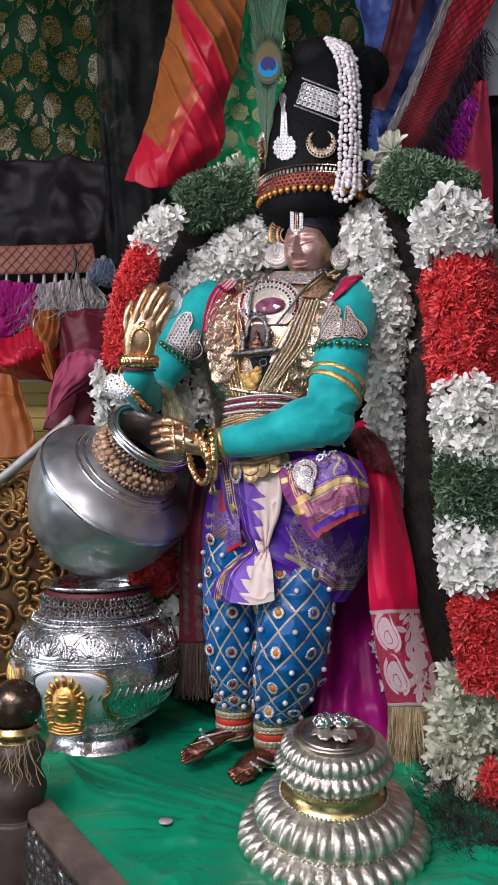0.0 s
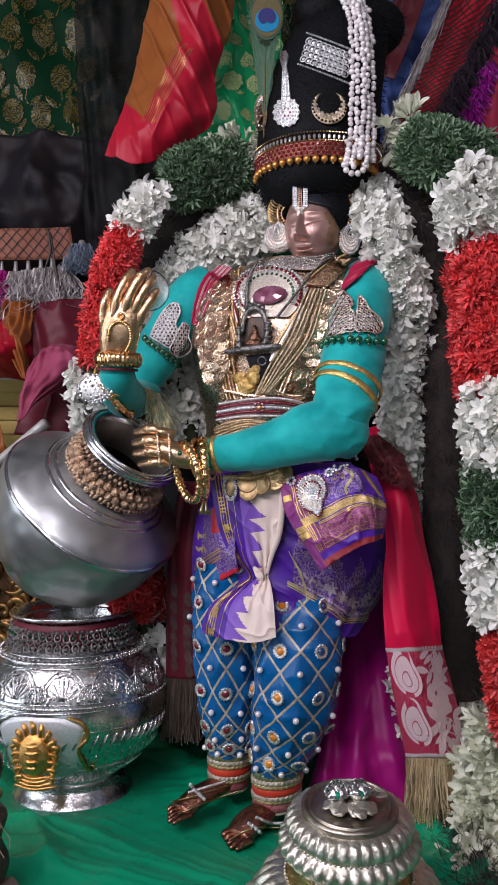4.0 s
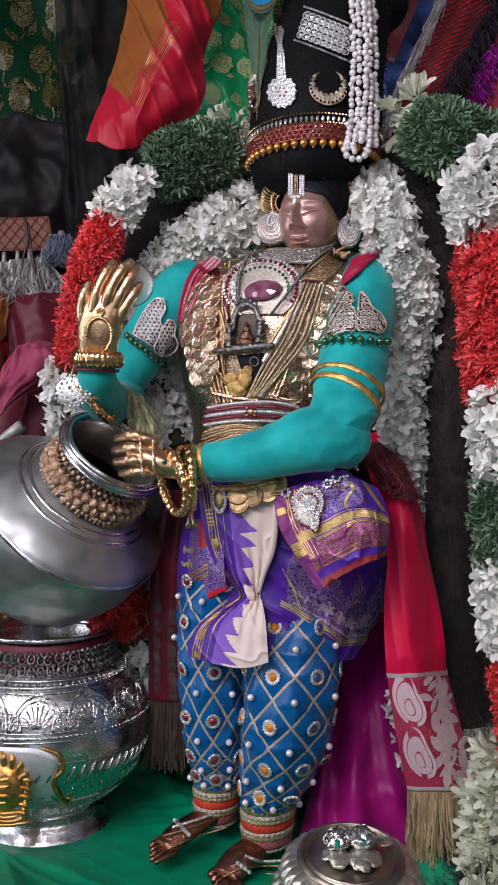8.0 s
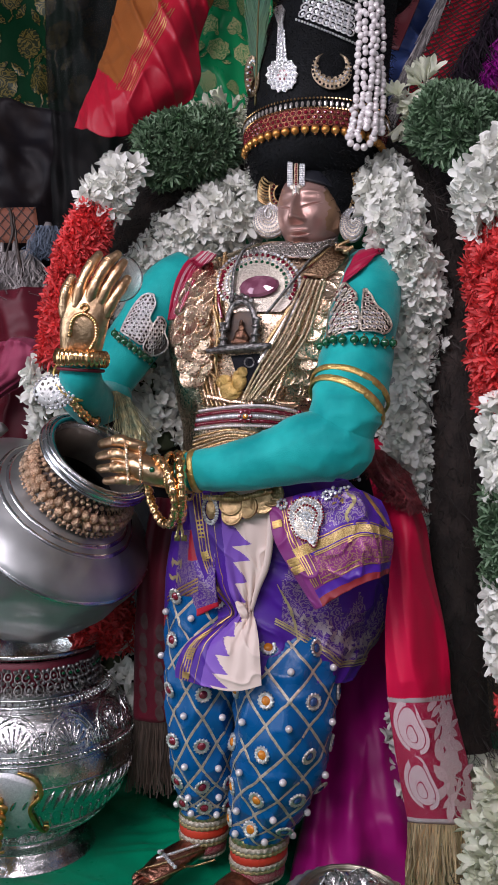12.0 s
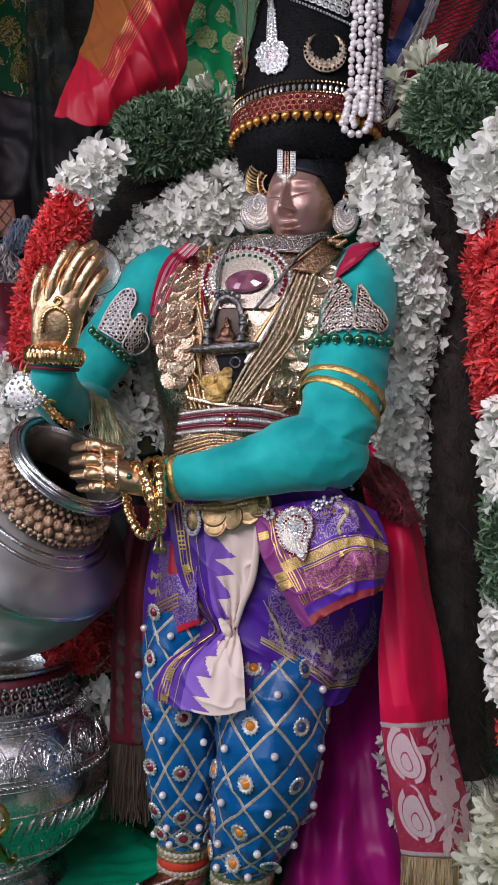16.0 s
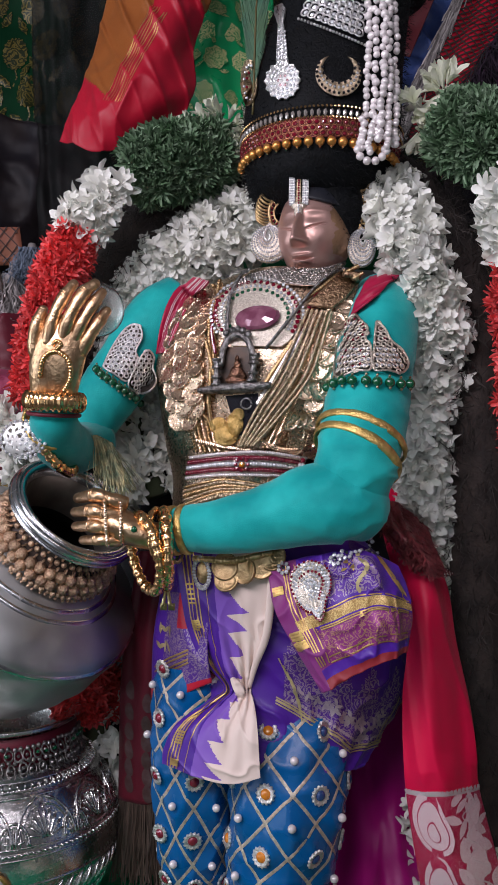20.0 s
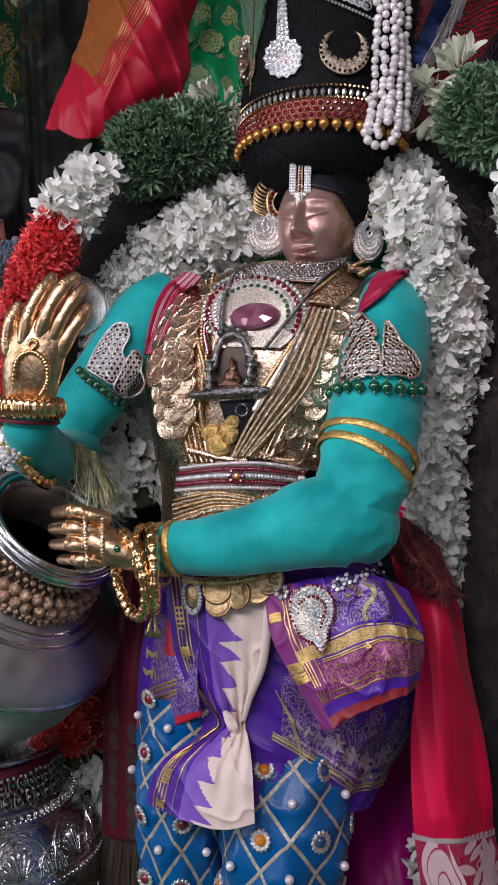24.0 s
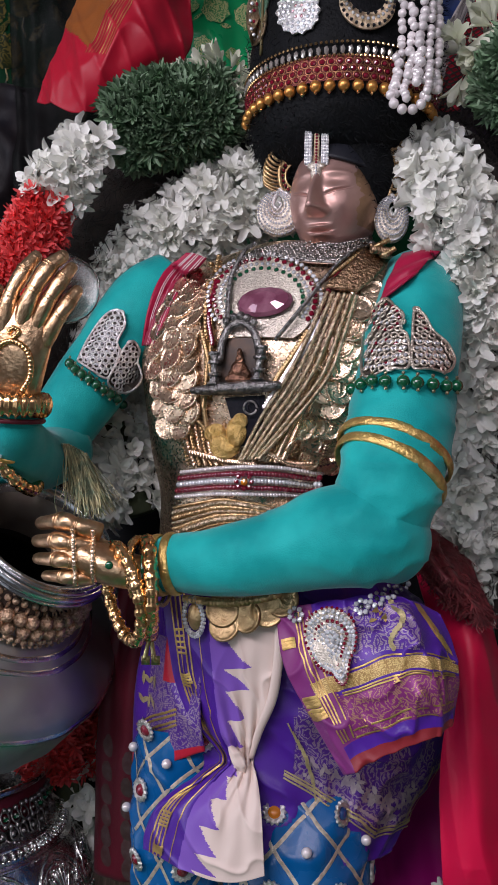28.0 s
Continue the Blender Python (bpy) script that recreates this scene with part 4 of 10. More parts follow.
# upper corner: indigo cloth, net band, fringes, hanging reds
ob, fn = back_drape("indigo_cloth", "indigo blue silk cloth hung aslant", [[(0.1752, 1.66, 1.4624), (0.3282, 1.6, 1.4215), (0.5129, 1.62, 1.4299)], [(0.217, 1.62, 1.2743), (0.2983, 1.56, 1.2412), (0.4068, 1.58, 1.2721)], [(0.2121, 1.58, 1.1182), (0.2605, 1.53, 1.0845), (0.323, 1.55, 1.0921)], [(0.1766, 1.56, 0.9768), (0.2265, 1.52, 0.9511), (0.2775, 1.54, 0.9792)]], M["blue_dark"], 0.008, 3, 1.2, 0.03, 90, 90)
back_drape("dark_red_cloth", "dark red silk strip crossing the indigo cloth", [[(0.2683, 1.5, 1.3389), (0.3381, 1.48, 1.3252)], [(0.2594, 1.5, 1.2533), (0.3116, 1.48, 1.239)], [(0.2336, 1.5, 1.1574), (0.2767, 1.48, 1.1363)], [(0.2036, 1.5, 1.0724), (0.2431, 1.48, 1.0525)]], silk("dark_red_silk", (0.075, 0.006, 0.01), (0.045, 0.004, 0.008), 0.5), 0.004, 2, 0, 0.006)
ob, fn = back_drape("net_band", "red cloth band under black netting with a grey fringe", [[(0.394, 1.5, 1.3357), (0.487, 1.52, 1.3452)], [(0.3314, 1.5, 1.1769), (0.4151, 1.52, 1.1875)], [(0.2989, 1.49, 1.0982), (0.3743, 1.5, 1.1028)], [(0.2651, 1.48, 1.0297), (0.3329, 1.48, 1.0294)], [(0.2435, 1.46, 0.9627), (0.2969, 1.46, 0.9625)], [(0.2286, 1.45, 0.917), (0.2727, 1.45, 0.9168)]], M["red_silk"], 0.003, 2, 0, 0.004)
bm = bmesh.new()
for i in range(-20, 44):
    for s in (-1, 1):
        line = [(k / 8, 0.028 * i + 0.16 * s * k / 8 + (0.16 if s < 0 else 0)) for k in range(9)]
        line = [(u, v) for u, v in line if 0 <= v <= 1]
        if len(line) > 1:
            ribbon(bm, fn, line, 0.002, 0.003)
part("net", bm, M["netting"], ob, "black netting", kind="stuff")
bm = bmesh.new()
rnd = random.Random(5)
for k in range(150):
    v = k / 150
    strands(bm, fn(0.0, v) + Vector((-0.004, -0.003, 0)), 0.05, 0.007, 7, rnd, 0.06, 0.0009, 5, 0.1, (-0.38, 0, -0.92))
part("fringe", bm, M["fringe_silver"], ob, "grey thread fringe", kind="stuff")
bm = bmesh.new()
for k in range(120):
    v = 0.15 + 0.85 * k / 120
    strands(bm, fn(1.0, v) + Vector((0.004, -0.003, 0)), 0.05, 0.012, 7, rnd, 0.5, 0.001)
part("fringe", bm, isle(mat("black_fringe", (0.014, 0.008, 0.014), 0.7, 0, (0.03, 0.012, 0.03), 40, 0.9), 0.6), ob, "black thread fringe", kind="stuff")
bm = bmesh.new()
for k in range(60):
    f = k / 60
    strands(bm, Vector((0.405 - 0.045 * f, 1.485, 1.085 - 0.1 * f)), 0.03, 0.008, 9, rnd, 0.6, 0.0011, 4, 0.3)
part("fringe", bm, isle(mat("magenta_fringe", (0.5, 0.015, 0.38), 0.45, 0, (0.3, 0.01, 0.28), 40, 0.7), 0.6), ob, "magenta thread fringe", kind="stuff")
back_drape("hanging_stole", "crimson cotton stole hanging behind the garland", [[(0.4143, 1.51, 1.1215), (0.4245, 1.5, 1.1167), (0.4385, 1.51, 1.1211)], [(0.395, 1.51, 1.0629), (0.4163, 1.49, 1.054), (0.4434, 1.51, 1.0621)], [(0.3714, 1.51, 1.0098), (0.4056, 1.49, 1.0014), (0.4461, 1.51, 1.0087)], [(0.3728, 1.5, 0.9103), (0.4056, 1.48, 0.9033), (0.4459, 1.5, 0.9094)], [(0.3851, 1.5, 0.7199), (0.4084, 1.48, 0.7157), (0.4444, 1.5, 0.7194)]], silk("rose_cotton", (0.46, 0.03, 0.075), (0.36, 0.022, 0.055), 0.6), 0.004, 2, 0.5, 0.006)
back_drape("pale_cloth", "pale grey cloth hanging in the dim corner", [[(0.4468, 1.6, 1.4074), (0.5739, 1.6, 1.4046)], [(0.4502, 1.6, 1.2593), (0.5726, 1.6, 1.257)], [(0.4582, 1.6, 1.132), (0.5715, 1.6, 1.1302)]], mat("grey_cloth", (0.45, 0.47, 0.5), 0.8, 0, (0.3, 0.31, 0.33), 12, 0.7), 0.006, 2, 0.5, 0.008)
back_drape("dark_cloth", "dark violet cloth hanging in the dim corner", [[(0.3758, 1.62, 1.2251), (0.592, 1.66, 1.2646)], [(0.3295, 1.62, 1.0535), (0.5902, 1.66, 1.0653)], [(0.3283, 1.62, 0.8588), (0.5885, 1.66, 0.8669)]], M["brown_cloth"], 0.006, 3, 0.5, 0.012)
back_drape("tan_cloth", "tan cloth lining behind the garland", [[(0.3736, 1.62, 0.8812), (0.5888, 1.66, 0.9019)], [(0.3483, 1.62, 0.427), (0.5846, 1.66, 0.4269)], [(0.3225, 1.62, -0.1343), (0.5795, 1.66, -0.1453)]], mat("tan_cloth", (0.2, 0.14, 0.09), 0.8, 0, (0.12, 0.09, 0.06), 10, 0.7), 0.006, 3, 0.5, 0.012)


# carved gilt seat side at the far edge
def gilt_chair():
    t = thing("gilt_chair", "carved gilt wooden chair side with a silver edged arm", "chair", (-0.4503, 1.42, 0.1652))
    fn = patch([[(-0.623, 1.46, 0.4275), (-0.4375, 1.44, 0.4116), (-0.3395, 1.46, 0.427)], [(-0.622, 1.46, 0.2716), (-0.4336, 1.43, 0.2646), (-0.3391, 1.46, 0.2617)], [(-0.6194, 1.46, -0.1204), (-0.4321, 1.43, -0.1079), (-0.3381, 1.46, -0.1176)]])
    bm = bmesh.new()
    grid(bm, fn, 8, 12)
    part("side_panel", bm, mat("dark_gilt", (0.14, 0.07, 0.025), 0.5, 0.6, (0.04, 0.02, 0.01), 60, 0.8, 0.8, 90), t)
    rnd = random.Random(3)
    for k in range(110):
        u, v = 0.3 + 0.68 * rnd.random(), 0.05 + 0.93 * (k + rnd.random() * 0.5) / 110
        c = fn(u, v) + Vector((0, -0.004, 0))
        r, s, a0 = rnd.uniform(0.014, 0.028), rnd.choice((-1, 1)), rnd.uniform(0, 6)
        pts = [c + Vector((math.cos(a0 + s * a), 0, math.sin(a0 + s * a))) * r * (1 - a / 8.5) for a in [0.55 * i for i in range(13)]]
        bm = bmesh.new()
        tube(bm, pts, [0.004, 0.0065, 0.005, 0.003], 8, 30)
        ball(bm, pts[-1], 0.006, 2)
        part("scroll", bm, M["gilt"], t)
    bm = bmesh.new()
    tube(bm, [(-0.5939, 1.42, 0.2775), (-0.4444, 1.4, 0.3769), (-0.3813, 1.39, 0.4264), (-0.3093, 1.38, 0.483)], [0.014], 12, 14, flat=0.6)
    part("arm_edge", bm, mat("silver_paint", (0.55, 0.54, 0.53), 0.5, 0.3, (0.35, 0.33, 0.3), 40, 0.7, 0.2, 150), t, "dull silver edging")


gilt_chair()


# ---- vessels on the altar ----
def tilted_pot():
    axis = Vector((0.565, -0.42, 0.7)).normalized()
    base = Vector((-0.196, 1.202, 0.377))  # the middle of the widest ring
    m = facing(base, axis)
    t = thing("silver_pot", "large dented plain silver water pot, tilted to one side", "pot", base - axis * 0.14)
    prof = smooth_profile([(0.0, -0.147), (0.045, -0.144), (0.078, -0.128), (0.104, -0.094), (0.119, -0.05), (0.1255, -0.012), (0.1258, -0.001)], 30) + smooth_profile([(0.1245, 0.001), (0.119, 0.008), (0.104, 0.0185), (0.084, 0.0295), (0.068, 0.0385), (0.056, 0.046), (0.0505, 0.056), (0.0495, 0.07)], 30)
    bm = bmesh.new()
    lathe(bm, prof, 140, m)

    def dent(bm):
        for v in bm.verts:
            low = min(1, max(0, -(v.co - base).dot(axis) / 0.03))
            q = noise.noise(v.co * 16) * 0.0022 + noise.noise(v.co * 44 + Vector((3, 0, 0))) * (0.0008 + 0.0022 * low) - (0.004 + 0.007 * low) * max(0, noise.noise(v.co * 30 + Vector((9, 2, 0))) - 0.3)
            v.co += (v.co - base).normalized() * q

    dent(bm)
    part("body", bm, M["silver"], t)
    bm = bmesh.new()
    lathe(bm, [(0.1252, -0.0042), (0.1264, -0.001), (0.1258, 0.0008), (0.1238, 0.0022)], 140, m)
    dent(bm)
    part("shoulder_ridge", bm, M["turned_silver"], t)
    for r, z in ((0.0838, 0.0297), (0.0745, 0.035)):
        bm = bmesh.new()
        lathe(bm, [(r + 0.0022, z - 0.0012), (r + 0.0006, z + 0.0011), (r - 0.0018, z + 0.0013)], 120, m)
        dent(bm)
        part("engraved_ring", bm, M["turned_silver"], t)
    bm = bmesh.new()
    lathe(bm, smooth_profile([(0.0495, 0.066), (0.051, 0.08), (0.0565, 0.0885), (0.062, 0.0905), (0.0665, 0.0945), (0.0672, 0.0985), (0.0648, 0.1015), (0.0615, 0.1012), (0.0585, 0.1035), (0.0552, 0.1022), (0.0528, 0.0985), (0.0512, 0.092)], 60), 96, m)
    for r, z in ((0.0664, 0.0922), (0.0632, 0.1022)):
        lathe(bm, [(r - 0.001, z - 0.0012), (r + 0.0012, z), (r - 0.001, z + 0.0012)], 96, m)
    part("rim", bm, M["turned_silver"], t, "thick turned silver rim")
    bm = bmesh.new()
    lathe(bm, smooth_profile([(0.0513, 0.093), (0.049, 0.083), (0.0476, 0.07), (0.0472, 0.052)], 14), 72, m)
    part("neck_lining", bm, mat("stained_silver", (0.42, 0.38, 0.34), 0.42, 0.9, (0.22, 0.19, 0.16), 40, 0.7, 0.15, 60), t, "stained inner wall of the neck")
    # the hollow's shade is put into this near-black colour
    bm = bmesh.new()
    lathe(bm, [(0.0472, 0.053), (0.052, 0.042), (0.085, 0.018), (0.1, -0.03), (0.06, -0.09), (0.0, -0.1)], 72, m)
    part("inside", bm, mat("blackened_silver", (0.03, 0.028, 0.026), 0.7, 0.2, (0.015, 0.014, 0.013), 30, 0.6), t, "inside of the pot, its shade put into the colour")
    gilt = mat("copper_bell", (0.86, 0.62, 0.44), 0.38, 1.0, (0.4, 0.23, 0.14), 420, 0.8, 1.0, 700, piece=0.3)
    bm = bmesh.new()
    lathe(bm, [(0.0, 0.0058), (0.0026, 0.0054), (0.0046, 0.0028), (0.0053, 0.0), (0.0046, -0.003), (0.0024, -0.0054), (0.0, -0.006)], 32, ribs=lambda a, i: 1 + 0.16 * abs(math.sin(6 * a + i * 0.8)))
    bell = finish("bell", bm, gilt)
    bm = bmesh.new()
    tube(bm, [Vector((0.0021 * math.cos(a), 0, 0.0021 * math.sin(a))) for a in [0.7 * k for k in range(10)]], [0.0009], 6, 14)
    ring = finish("bead_ring", bm, gilt)
    bead, tip = ball_mesh("bead", 0.0029, gilt, 2), ball_mesh("bell_tip", 0.0018, gilt, 1)
    bm = bmesh.new()
    lathe(bm, [(0.0505, 0.084), (0.0535, 0.076), (0.0565, 0.064), (0.0585, 0.056)], 72, m)
    part("garland_band", bm, M["wood"], t, "dark cord band under the beads")
    rnd = random.Random(19)
    for mesh, nm, r, z, n, o in ((ring, "bead_ring", 0.0535, 0.0815, 46, 0.0), (bead, "bead", 0.0555, 0.076, 46, 0.5), (ring, "bead_ring", 0.0575, 0.0715, 46, 0.0), (bell, "bell", 0.0605, 0.0655, 36, 0.0), (bell, "bell", 0.0635, 0.0575, 36, 0.5), (bead, "bead", 0.066, 0.0505, 36, 0.0), (bead, "bead", 0.0655, 0.0505, 36, 0.5), (tip, "bell_tip", 0.0665, 0.046, 36, 0.0), (tip, "bell_tip", 0.0665, 0.0465, 36, 0.4)):
        for k in range(n):
            a = 2 * math.pi * (k + o + rnd.uniform(-0.12, 0.12)) / n
            d = m.to_3x3() @ Vector((math.cos(a), math.sin(a), 0))
            if d.y < 0.3:
                dr, dz = rnd.uniform(-0.0006, 0.0006), rnd.uniform(-0.0008, 0.0008)
                sag = 0.003 * max(0, -d.z) * (0.085 - z) / 0.03
                piece(nm, mesh, Matrix.Translation(m @ Vector(((r + dr) * math.cos(a), (r + dr) * math.sin(a), z + dz)) - Vector((0, 0, sag))) @ facing((0, 0, 0), d, a), t)
    return t


tilted_pot()

POT = Vector((-0.242, 1.27, -0.031))


def chased_pot():
    t = thing("chased_pot", "ornate chased silver pot with a gilt face medallion", "pot", POT)
    m = Matrix.Translation(POT)
    prof = smooth_profile([(0.0, 0.002), (0.07, 0.0), (0.083, 0.001), (0.083, 0.004), (0.077, 0.012), (0.072, 0.021), (0.066, 0.026), (0.066, 0.032), (0.082, 0.043), (0.103, 0.06), (0.119, 0.084), (0.1285, 0.11), (0.1305, 0.13), (0.1275, 0.15), (0.12, 0.17), (0.108, 0.19), (0.092, 0.206), (0.079, 0.215), (0.073, 0.224), (0.072, 0.238), (0.08, 0.247)], 90)
    bm = bmesh.new()
    lathe(bm, prof, 96, m)
    part("body", bm, M["silver_chased"], t)

    def skin(a, z, lift=0.0):
        k = min(range(len(prof)), key=lambda i: abs(prof[i][1] - z) + (9 if prof[i][1] < 0.03 and z > 0.04 else 0))
        return m @ Vector(((prof[k][0] + lift) * math.cos(a), (prof[k][0] + lift) * math.sin(a), z))

    def hoop(z, w, material, name, beads=0, lift=0.0015):
        bm = bmesh.new()
        lathe(bm, [((skin(0, z + d) - m.translation).x + h, z + d) for d, h in ((-w, -0.001), (-w * 0.5, lift), (w * 0.5, lift), (w, -0.001))], 96, m)
        part(name, bm, material, t)
        if beads:
            bm = bmesh.new()
            for i in range(beads):
                ball(bm, skin(2 * math.pi * i / beads, z, 0.002), 0.0021, 1)
            part("beading", bm, material, t, kind="stuff")

    for z, w, b in ((0.198, 0.0022, 120), (0.1925, 0.0016, 0), (0.204, 0.0014, 0), (0.1475, 0.0022, 140), (0.1425, 0.0016, 0), (0.1525, 0.0014, 0), (0.117, 0.0016, 0), (0.086, 0.0016, 0), (0.062, 0.0016, 0), (0.034, 0.003, 90), (0.021, 0.0012, 0)):
        hoop(z, w, M["silver_chased"], "chased_band", b, 0.0012)

    def lotus(a0, half, z0, rise, ribs_):
        bm = bmesh.new()
        for f, rad in ((1.0, 0.0015), (0.86, 0.0009)):
            arc = [(a0 + half * f * math.sin(q) * (1 - 0.12 * math.cos(q)), z0 + rise * f * math.cos(q) ** 0.75 if math.cos(q) > 0 else z0) for q in [(-1.57 + 3.14 * k / 16) for k in range(17)]]
            tube(bm, [skin(a, z, 0.0012) for a, z in arc], [rad], 6, 32)
        for k in range(ribs_):
            q = -1.2 + 2.4 * k / (ribs_ - 1)
            far = 0.72 - 0.1 * abs(q)
            tube(bm, [skin(a0 + half * 0.1 * math.sin(q), z0 + rise * 0.1, 0.0006), skin(a0 + half * far * math.sin(q), z0 + rise * far * math.cos(q), 0.0012)], [0.0006, 0.0014], 6, 4)
            ball(bm, skin(a0 + half * (far + 0.06) * math.sin(q), z0 + rise * (far + 0.06) * math.cos(q), 0.0008), 0.0016, 1)
        part("lotus_petal", bm, M["silver_chased"], t)

    # overlapping lotus petals on the shoulder, and small ones between them
    for i in range(12):
        a0 = 2 * math.pi * (i + 0.25) / 12
        if math.sin(a0) < 0.45:
            lotus(a0, 0.25, 0.154, 0.037, 9)
            lotus(a0 + math.pi / 12, 0.12, 0.154, 0.02, 5)
    # leaf rows: a slanting band round the belly and a tight one at the foot
    for z0, z1, n, lean, rad in ((0.09, 0.113, 64, 0.09, 0.0026), (0.064, 0.083, 60, -0.05, 0.0024), (0.199, 0.2035, 84, 0.012, 0.0013), (0.038, 0.056, 52, 0.05, 0.0028)):
        bm = bmesh.new()
        for i in range(n):
            a = 2 * math.pi * i / n
            tube(bm, [skin(a, z0, 0.0), skin(a + lean * 0.5, (z0 + z1) / 2, 0.0016), skin(a + lean, z1, 0.0)], [rad * 0.35, rad, rad * 0.3], 6, 6)
        part("leaf_band", bm, M["silver_chased"], t, kind="stuff")
    # framed fields: one with the gilt medallion, the next with a gilt scroll
    FIELD = mat("frosted_silver", (0.85, 0.85, 0.87), 0.5, 0.8, (0.6, 0.6, 0.63), 500, 0.6, 0.4, 900)
    gilt = mat("bright_gilt", (0.85, 0.5, 0.17), 0.32, 1.0, (0.45, 0.2, 0.05), 140, 0.65, 0.5, 420)
    for ac, half in ((math.radians(264), 0.46), (math.radians(206), 0.3)):
        lo, hi = 0.052, 0.139
        shape = lambda q: (half * math.copysign(abs(math.cos(q)) ** 0.55, math.cos(q)) * (1 - 0.1 * math.cos(3 * q) ** 2), math.copysign(abs(math.sin(q)) ** 0.55, math.sin(q)))
        bm = bmesh.new()
        grid(bm, lambda u, v: skin(ac + v * shape(2 * math.pi * u)[0], (lo + hi) / 2 + (hi - lo) / 2 * v * shape(2 * math.pi * u)[1], 0.003 if v < 0.95 else 0.0005), 56, 16, 0, True)
        part("medallion_field", bm, FIELD, t, "frosted silver field")
        for sgn in (-1, 1):
            bm = bmesh.new()
            tube(bm, [skin(ac + sgn * half * x, z, 0.0034) for x, z in ((0.62, 0.139), (0.92, 0.13), (1.02, 0.112), (0.84, 0.098), (0.92, 0.082), (1.08, 0.066), (1.22, 0.06), (1.24, 0.068), (1.14, 0.07))], [0.0012, 0.0026, 0.003, 0.0022, 0.0028, 0.0024, 0.002, 0.0016, 0.001], 8, 44)
            part("field_scroll", bm, gilt if sgn > 0 else M["silver_chased"], t)
    for k in range(4):
        bm = bmesh.new()
        a0 = math.radians(216) - 0.1 * k
        tube(bm, [skin(a0, 0.06, 0.004), skin(a0 - 0.05, 0.085, 0.006), skin(a0 + 0.02, 0.11, 0.006), skin(a0 - 0.03, 0.132, 0.004)], [0.002, 0.005, 0.004, 0.0015], 8, 20)
        part("gilt_leaf", bm, gilt, t, "gilt embossed leaf")
    # the medallion: a crowned, many-lobed boss, plain of face, on a stepped foot
    ac = math.radians(262)
    c = skin(ac, 0.093, 0.002)
    nrm = Vector((math.cos(ac), math.sin(ac), 0.0))
    side, up = Vector((-math.sin(ac), math.cos(ac), 0)), Vector((0, 0, 1))
    at = lambda x, z, h: c + side * x * 1.15 + up * z * 1.05 + nrm * (h + 0.002 - 0.6 * x * x / 0.13 - 0.1 * abs(z) ** 1.5)
    bm = bmesh.new()
    ball(bm, at(0, 0.0, 0.002), 0.029, 4, (0.72, 0.98, 0.4), m=facing((0, 0, 0), nrm))
    for k in range(7):
        a = math.pi * (0.08 + 0.84 * k / 6)
        tube(bm, [at(0.015 * math.cos(a), 0.006 + 0.015 * math.sin(a), 0.004), at(0.022 * math.cos(a), 0.01 + 0.024 * math.sin(a), 0.006), at(0.024 * math.cos(a + 0.2), 0.01 + 0.03 * math.sin(a), 0.003)], [0.003, 0.0042, 0.0018], 8, 10)
    for sgn in (-1, 1):
        for k in range(5):
            z = 0.008 - 0.009 * k
            r = 0.021 - 0.0012 * k
            tube(bm, [at(sgn * (r - 0.004), z, 0.004), at(sgn * r, z + 0.003, 0.006), at(sgn * (r + 0.005), z, 0.005), at(sgn * (r + 0.003), z - 0.004, 0.004), at(sgn * r, z - 0.001, 0.004)], [0.0014, 0.0026, 0.003, 0.0024, 0.0012], 8, 16)
    for z, w2, h in ((0.011, 0.012, 0.0105), (0.004, 0.0125, 0.012), (-0.006, 0.011, 0.0125), (-0.014, 0.009, 0.0105)):
        tube(bm, [at(-w2, z - 0.002, h * 0.6), at(-w2 * 0.5, z + 0.001, h), at(0, z, h * 1.05), at(w2 * 0.5, z + 0.001, h), at(w2, z - 0.002, h * 0.6)], [0.0012, 0.0022, 0.003, 0.0022, 0.0012], 8, 18)
    for k in range(4):
        w2, z = 0.016 + 0.0028 * k, -0.026 - 0.0042 * k
        tube(bm, [at(-w2, z + 0.001, 0.002), at(0, z - 0.0015, 0.006), at(w2, z + 0.001, 0.002)], [0.0018, 0.0024, 0.0018], 8, 14)
    for v in bm.verts:
        v.co += nrm * 0.0009 * noise.noise(v.co * 330)
    part("medallion", bm, gilt, t, "gilt embossed medallion")
    # dark bead collar with green and maroon cloth above it
    bm = bmesh.new()
    lathe(bm, [(0.08, 0.211), (0.0815, 0.222), (0.0815, 0.236), (0.078, 0.242)], 60, m)
    part("collar_cloth", bm, M["maroon"], t)
    grey = mat("grey_metal_bead", (0.34, 0.32, 0.31), 0.3, 0.95, (0.1, 0.09, 0.09), 300, 0.7, 0.5, 500, piece=0.3)
    mesh = ball_mesh("collar_bead", 0.0027, grey, 1)
    green = ball_mesh("collar_bead", 0.0032, M["emerald"], 1, (0.8, 0.7, 1.2))
    bm = bmesh.new()
    tube(bm, [Vector((0.0042 * math.cos(a) * (1 - 0.15 * math.sin(a)), 0.0056 * math.sin(a), 0)) for a in [0.5 * k for k in range(14)]], [0.001], 6, 22)
    ball(bm, (0, 0, 0), 0.0019, 1)
    drop = finish("collar_drop", bm, grey)
    rnd = random.Random(29)
    for mesh_, nm, r, z, n in ((mesh, "collar_bead", 0.0835, 0.2335, 84), (drop, "collar_drop", 0.085, 0.227, 52), (green, "collar_bead", 0.0862, 0.227, 52), (mesh, "collar_bead", 0.0862, 0.2205, 84), (drop, "collar_drop", 0.088, 0.2135, 48), (mesh, "collar_bead", 0.0885, 0.2135, 48), (drop, "collar_drop", 0.0915, 0.2045, 40), (mesh, "collar_bead", 0.0935, 0.1975, 40)):
